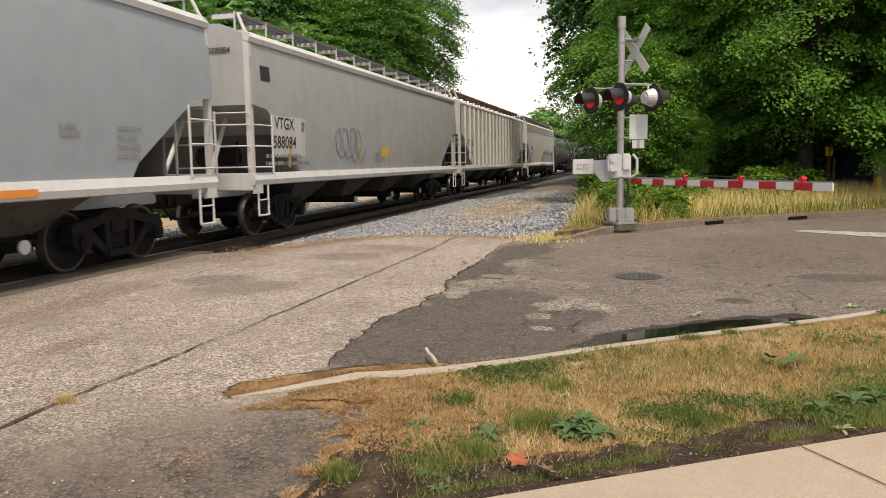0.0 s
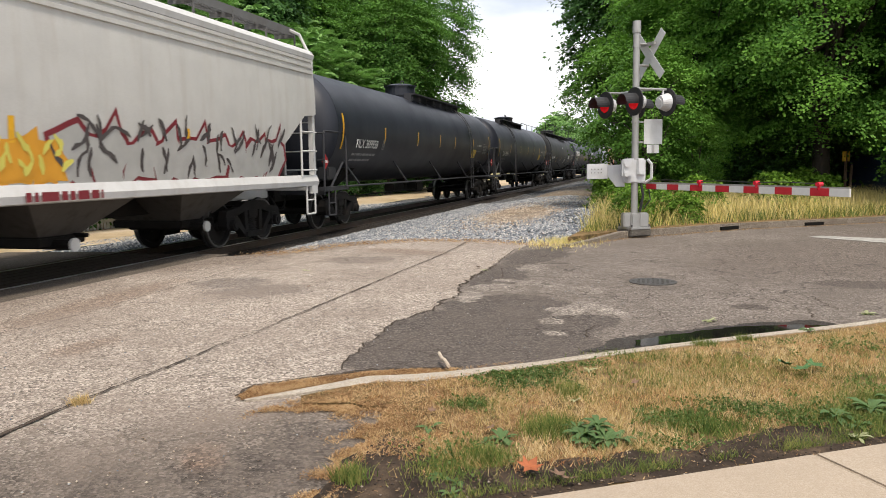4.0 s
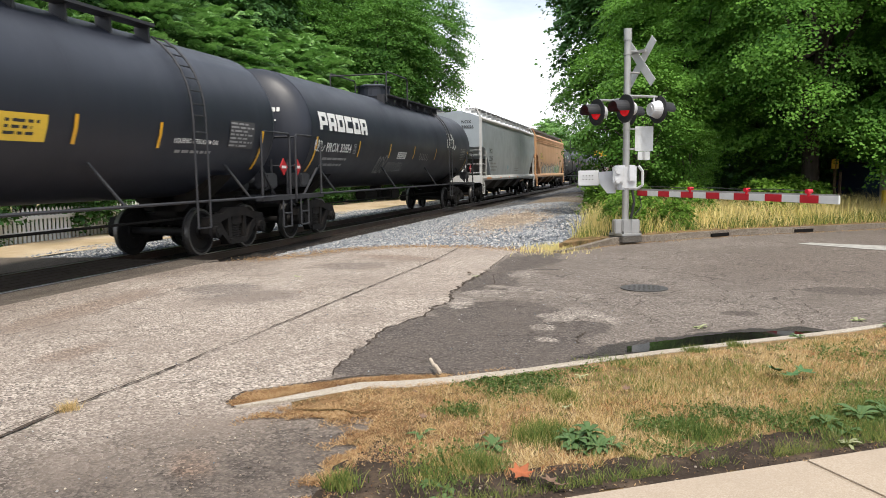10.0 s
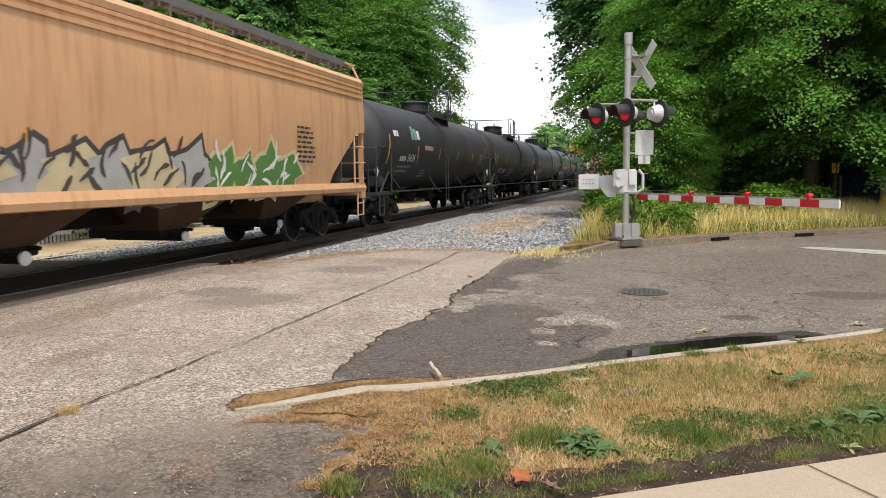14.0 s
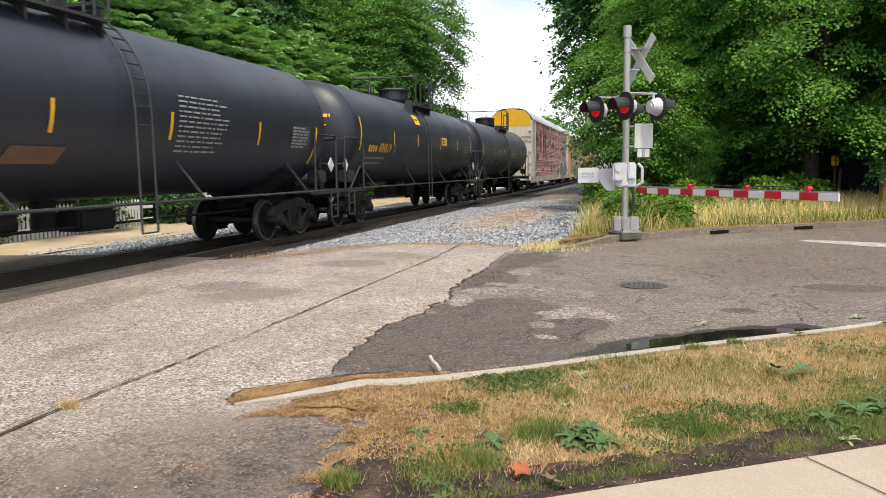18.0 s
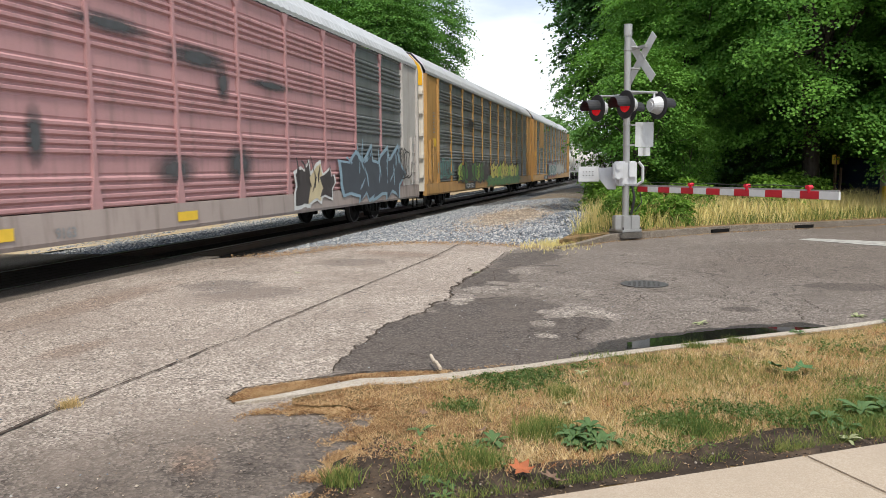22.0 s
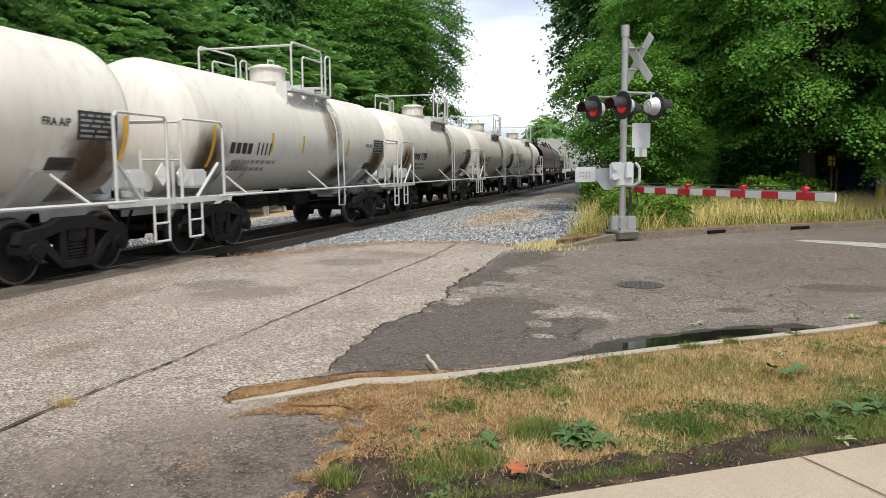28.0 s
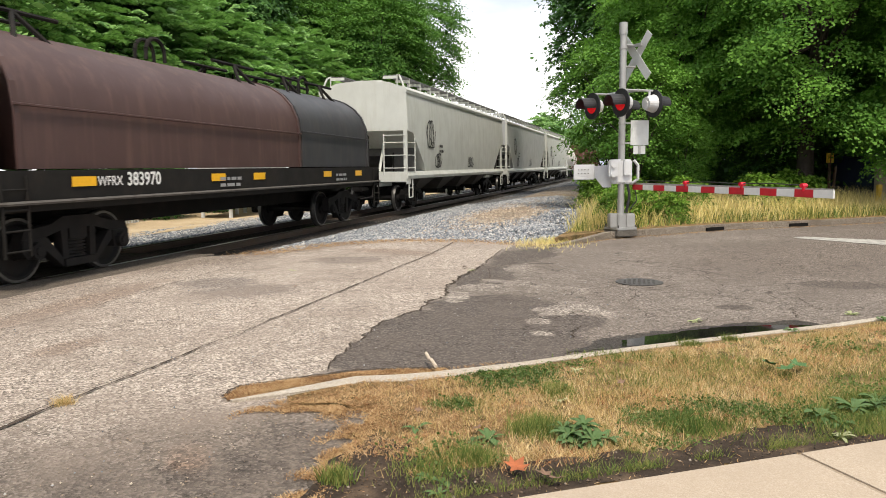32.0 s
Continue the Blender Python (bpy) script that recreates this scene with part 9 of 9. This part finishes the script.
def maple_leaf(x, y, z, size, turn, mat, label):
    bm = bmesh.new()
    out_ = [(0, -0.5), (0.14, -0.18), (0.5, -0.22), (0.34, 0.02), (0.48, 0.30), (0.2, 0.22), (0, 0.6), (-0.2, 0.22), (-0.48, 0.30), (-0.34, 0.02), (-0.5, -0.22), (-0.14, -0.18)]
    c = bm.verts.new((0, 0, 0.05 * size))
    vs = [bm.verts.new((a * size, b * size, size * (0.05 + 0.75 * a * a + 0.25 * b * b - 0.1 * abs(a)))) for a, b in out_]
    for i in range(len(vs)):
        bm.faces.new((c, vs[i], vs[(i + 1) % len(vs)]))
    ob = part("fallen_leaf", bm, mat)
    ob.matrix_basis = pose(x, y, z, 14, 10, turn)
    return tagged(ob, label, "leaf", "fallen leaves")


maple_leaf(3.64, 0.57, 0.07, 0.125, 250, plain("orange_dead_leaf", (0.36, 0.10, 0.03), 0.7, 0, 0.35, 25), "orange-brown dead maple leaf on the soil")
M_BROWNLEAF = plain("brown_dead_leaf", (0.20, 0.12, 0.075), 0.8, 0, 0.4, 25)
for i, (x, y, s_) in enumerate(((3.58, 0.42, 0.11), (3.55, 0.36, 0.09), (4.17, 0.88, 0.07), (5.3, 0.1, 0.07), (4.4, 1.3, 0.06), (4.9, 1.5, 0.05))):
    maple_leaf(x, y, 0.065, s_, 70 * i, M_BROWNLEAF, "curled brown dead leaf")
M_FRESHLEAF = plain("fresh_green_leaf", (0.06, 0.15, 0.035), 0.5, 0, 0.35, 25)
for i, (x, y, s_) in enumerate(((5.98, -0.96, 0.17), (5.88, -1.06, 0.15), (6.0, -1.16, 0.16))):
    lf = maple_leaf(x, y, 0.09, s_, 110 * i, M_FRESHLEAF, "fallen green maple leaf on the verge")
    lf.matrix_basis = pose(x, y, 0.075, 16 - 12 * i, 12, 110 * i)
bm = bmesh.new()
pipe(bm, [(5.72, 1.62, 0.09), (5.60, 1.56, 0.075), (5.52, 1.52, 0.09), (5.42, 1.46, 0.07)], 0.014, 7)
tagged(part("stick", bm, plain("bleached_wood", (0.55, 0.46, 0.36), 0.8, 0, 0.3, 20)), "bleached bent stick lying on the kerb", "stick")
pts = np.stack([rg.normal(4.19, 0.035, 260), rg.normal(3.72, 0.03, 260), np.full(260, 0.0)], 1)
blades("dry_tuft_grass", pts, 0.055, 0.005, 1.1, M_LAWNBLADE, rg, "dry straw tuft growing in the crack")
pts = np.stack([rg.normal(3.37, 0.04, 300), rg.normal(1.42, 0.04, 300), np.full(300, 0.03)], 1)
blades("green_tuft_grass", pts, 0.08, 0.006, 0.8, M_GREENBLADE, rg, "green grass tuft by the worn asphalt")


# straw and litter where gravel, kerb and street meet
pts = np.stack([rg.normal(15.3, 0.5, 900), rg.normal(1.75, 0.3, 900), np.full(900, 0.0)], 1)
blades("dry_tuft_grass", pts, 0.09, 0.012, 0.9, M_STRAW, rg, "yellow dry grass at the kerb's start")
q_ = np.array(rough_line(GRAVEL_EDGE, 0.004, 0.0, 3))
q_ = q_[rg.integers(0, len(q_), 5000)]
pts = np.stack([q_[:, 0] + rg.normal(0, 0.22, 5000), q_[:, 1] + rg.normal(0, 0.22, 5000), np.full(5000, 0.006)], 1)
blades("leaf_shreds", pts, 0.014, 0.02, 2.4, M_SHRED, rg, "rust-brown litter along the gravel's edge", fine=True)
q_ = np.array(subdivided(FARKERB[1:8], 0.01))
q_ = q_[rg.integers(0, len(q_), 5000)]
off_ = np.abs(rg.normal(0, 0.16, 5000))
pts = np.stack([q_[:, 0] - off_ * 0.7, q_[:, 1] - off_ * 0.7, np.full(5000, 0.012)], 1)
blades("leaf_shreds", pts, 0.014, 0.02, 2.4, M_SHRED, rg, "rust-brown litter along the far gutter", fine=True)


for x, y, s_, tu in ((11.35, 2.58, 0.12, 10), (9.1, 4.35, 0.06, 200)):
    maple_leaf(x, y, 0.014, s_, tu, M_BROWNLEAF, "curled brown dead leaf on the asphalt")


# ---- loose stones ----
def stones(name, pts, size, mat, label, rg):
    n = len(pts)
    o = np.array([[1, 0, 0], [-1, 0, 0], [0, 1, 0], [0, -1, 0], [0, 0, 0.7], [0, 0, -0.7]])
    v = o[None] * (size * rg.uniform(0.5, 1.4, (n, 1, 1))) * rg.uniform(0.6, 1.3, (n, 6, 1))
    a = rg.uniform(0, 2 * np.pi, n)
    c_, s_ = np.cos(a)[:, None], np.sin(a)[:, None]
    v = np.stack([v[..., 0] * c_ - v[..., 1] * s_, v[..., 0] * s_ + v[..., 1] * c_, v[..., 2] + 0.25 * v[..., 0]], -1) + pts[:, None]
    f0 = np.array([[0, 2, 4], [2, 1, 4], [1, 3, 4], [3, 0, 4], [2, 0, 5], [1, 2, 5], [3, 1, 5], [0, 3, 5]])
    f = (np.arange(n)[:, None, None] * 6 + f0[None]).reshape(-1, 3)
    return tagged(new(name, cloud_mesh(name, v.reshape(-1, 3), f, mat)), label, "stones", "", "stuff")


def stone_mat(name, stops):
    m, t, p = nodes_of(name)
    g = t.nodes.new("ShaderNodeNewGeometry")
    t.links.new(ramp_node(t, g.outputs["Random Per Island"], stops), p.inputs["Base Color"])
    p.inputs["Roughness"].default_value = 0.85
    return m


M_STONE = stone_mat("crushed_stone", [(0.0, (0.06, 0.07, 0.085)), (0.4, (0.145, 0.162, 0.185)), (0.75, (0.30, 0.31, 0.315)), (1.0, (0.50, 0.48, 0.45))])
M_TANSTONE = stone_mat("tan_stone", [(0.0, (0.16, 0.11, 0.075)), (0.5, (0.34, 0.26, 0.19)), (1.0, (0.58, 0.50, 0.40))])
n = 62000
px = 12.2 + 22 * rg.random(n) ** 1.5
py = rg.uniform(1.5, 7.6, n)
k = np.array([apron_keep(a, b) for a, b in zip(px, py)])
px, py = px[k], py[k]
tan = np.exp(-((px - 24) / 5.5) ** 2 - ((py - 4.1) / 1.5) ** 2) > rg.random(len(px)) * 0.8
pz = np.array([bed_height(a, b) for a, b in zip(px, py)])
pts = np.stack([px, py, pz + 0.012], 1)
stones("loose_stones", pts[~tan], 0.036, M_STONE, "loose crushed grey stones", rg)
stones("loose_stones", pts[tan][::2], 0.03, M_TANSTONE, "loose tan gravel stones", rg)
px, py = rg.uniform(9, 34, 16000), rg.uniform(10.8, 13.4, 16000)
stones("loose_stones", np.stack([px, py, -0.14 - 0.02 * (py - 10.7) + 0.012], 1), 0.035, M_STONE, "pale crushed stones on the track's far side", rg)
px, py = rg.uniform(2.5, 14, 800), rg.uniform(0, 7.4, 800)
k = ~inside(vp, px, py)
stones("loose_stones", np.stack([px[k], py[k], np.full(k.sum(), 0.012)], 1), 0.007, M_STONE, "tiny pebbles strewn on the asphalt", rg)

# crumbs of earth, shreds and grit on the bare soil
px, py = rg.uniform(2.8, 5.3, 9000), rg.uniform(-1.75, 1.55, 9000)
k = inside(soil, px, py)
pts = np.stack([px[k], py[k], np.full(k.sum(), 0.030)], 1)
M_CRUMB = stone_mat("earth_crumbs", [(0.0, (0.02, 0.015, 0.012)), (0.6, (0.07, 0.05, 0.036)), (0.95, (0.14, 0.10, 0.07)), (1.0, (0.34, 0.29, 0.24))])
stones("earth_crumbs", pts[::2], 0.0075, M_CRUMB, "dark crumbs of earth and grit on the soil", rg)
blades("leaf_shreds", pts[1::3], 0.010, 0.007, 2.6, M_SHRED, rg, "scattered dead shreds on the soil", fine=True)
px, py = rg.uniform(2.4, 4.6, 260), rg.uniform(1.5, 3.0, 260)
k = inside(worn, px, py)
stones("loose_stones", np.stack([px[k], py[k], np.full(k.sum(), 0.008)], 1), 0.0065, M_TANSTONE, "grit strewn on the worn asphalt", rg)

# ---- utility pedestal at the street's edge ----
pedestal = tagged(new("utility_post"), "pale utility post with a yellow lower marker", "post")
bm = bmesh.new()
box(bm, (26.2, -7.2, 0.95), (0.28, 0.28, 1.5), rz=0.3, bevel=0.02)
part("post", bm, M_CONC, pedestal)
bm = bmesh.new()
sweep(bm, [[(26.2 + a * r, -7.2 + b * r, z) for a, b in ((-1, -1), (1, -1), (1, 1), (-1, 1))] for z, r in ((1.70, 0.2), (1.76, 0.2), (1.95, 0.06))])
part("cap", bm, M_WHITEPAINT, pedestal)
bm = bmesh.new()
box(bm, (25.6, -7.0, 0.5), (0.14, 0.14, 0.8), rz=0.3, bevel=0.02)
part("marker", bm, M_YPLATE, pedestal, "yellow marker post")


# ---- what moves: the train runs past at an even pace ----
def motions():
    for car, mid in CARS:
        walk(car, [(t, pose(mid - SPEED * t, TRACK_Y, 0)) for t in (0.0, 8.0, 16.0, 24.0, 32.0)])


motions()
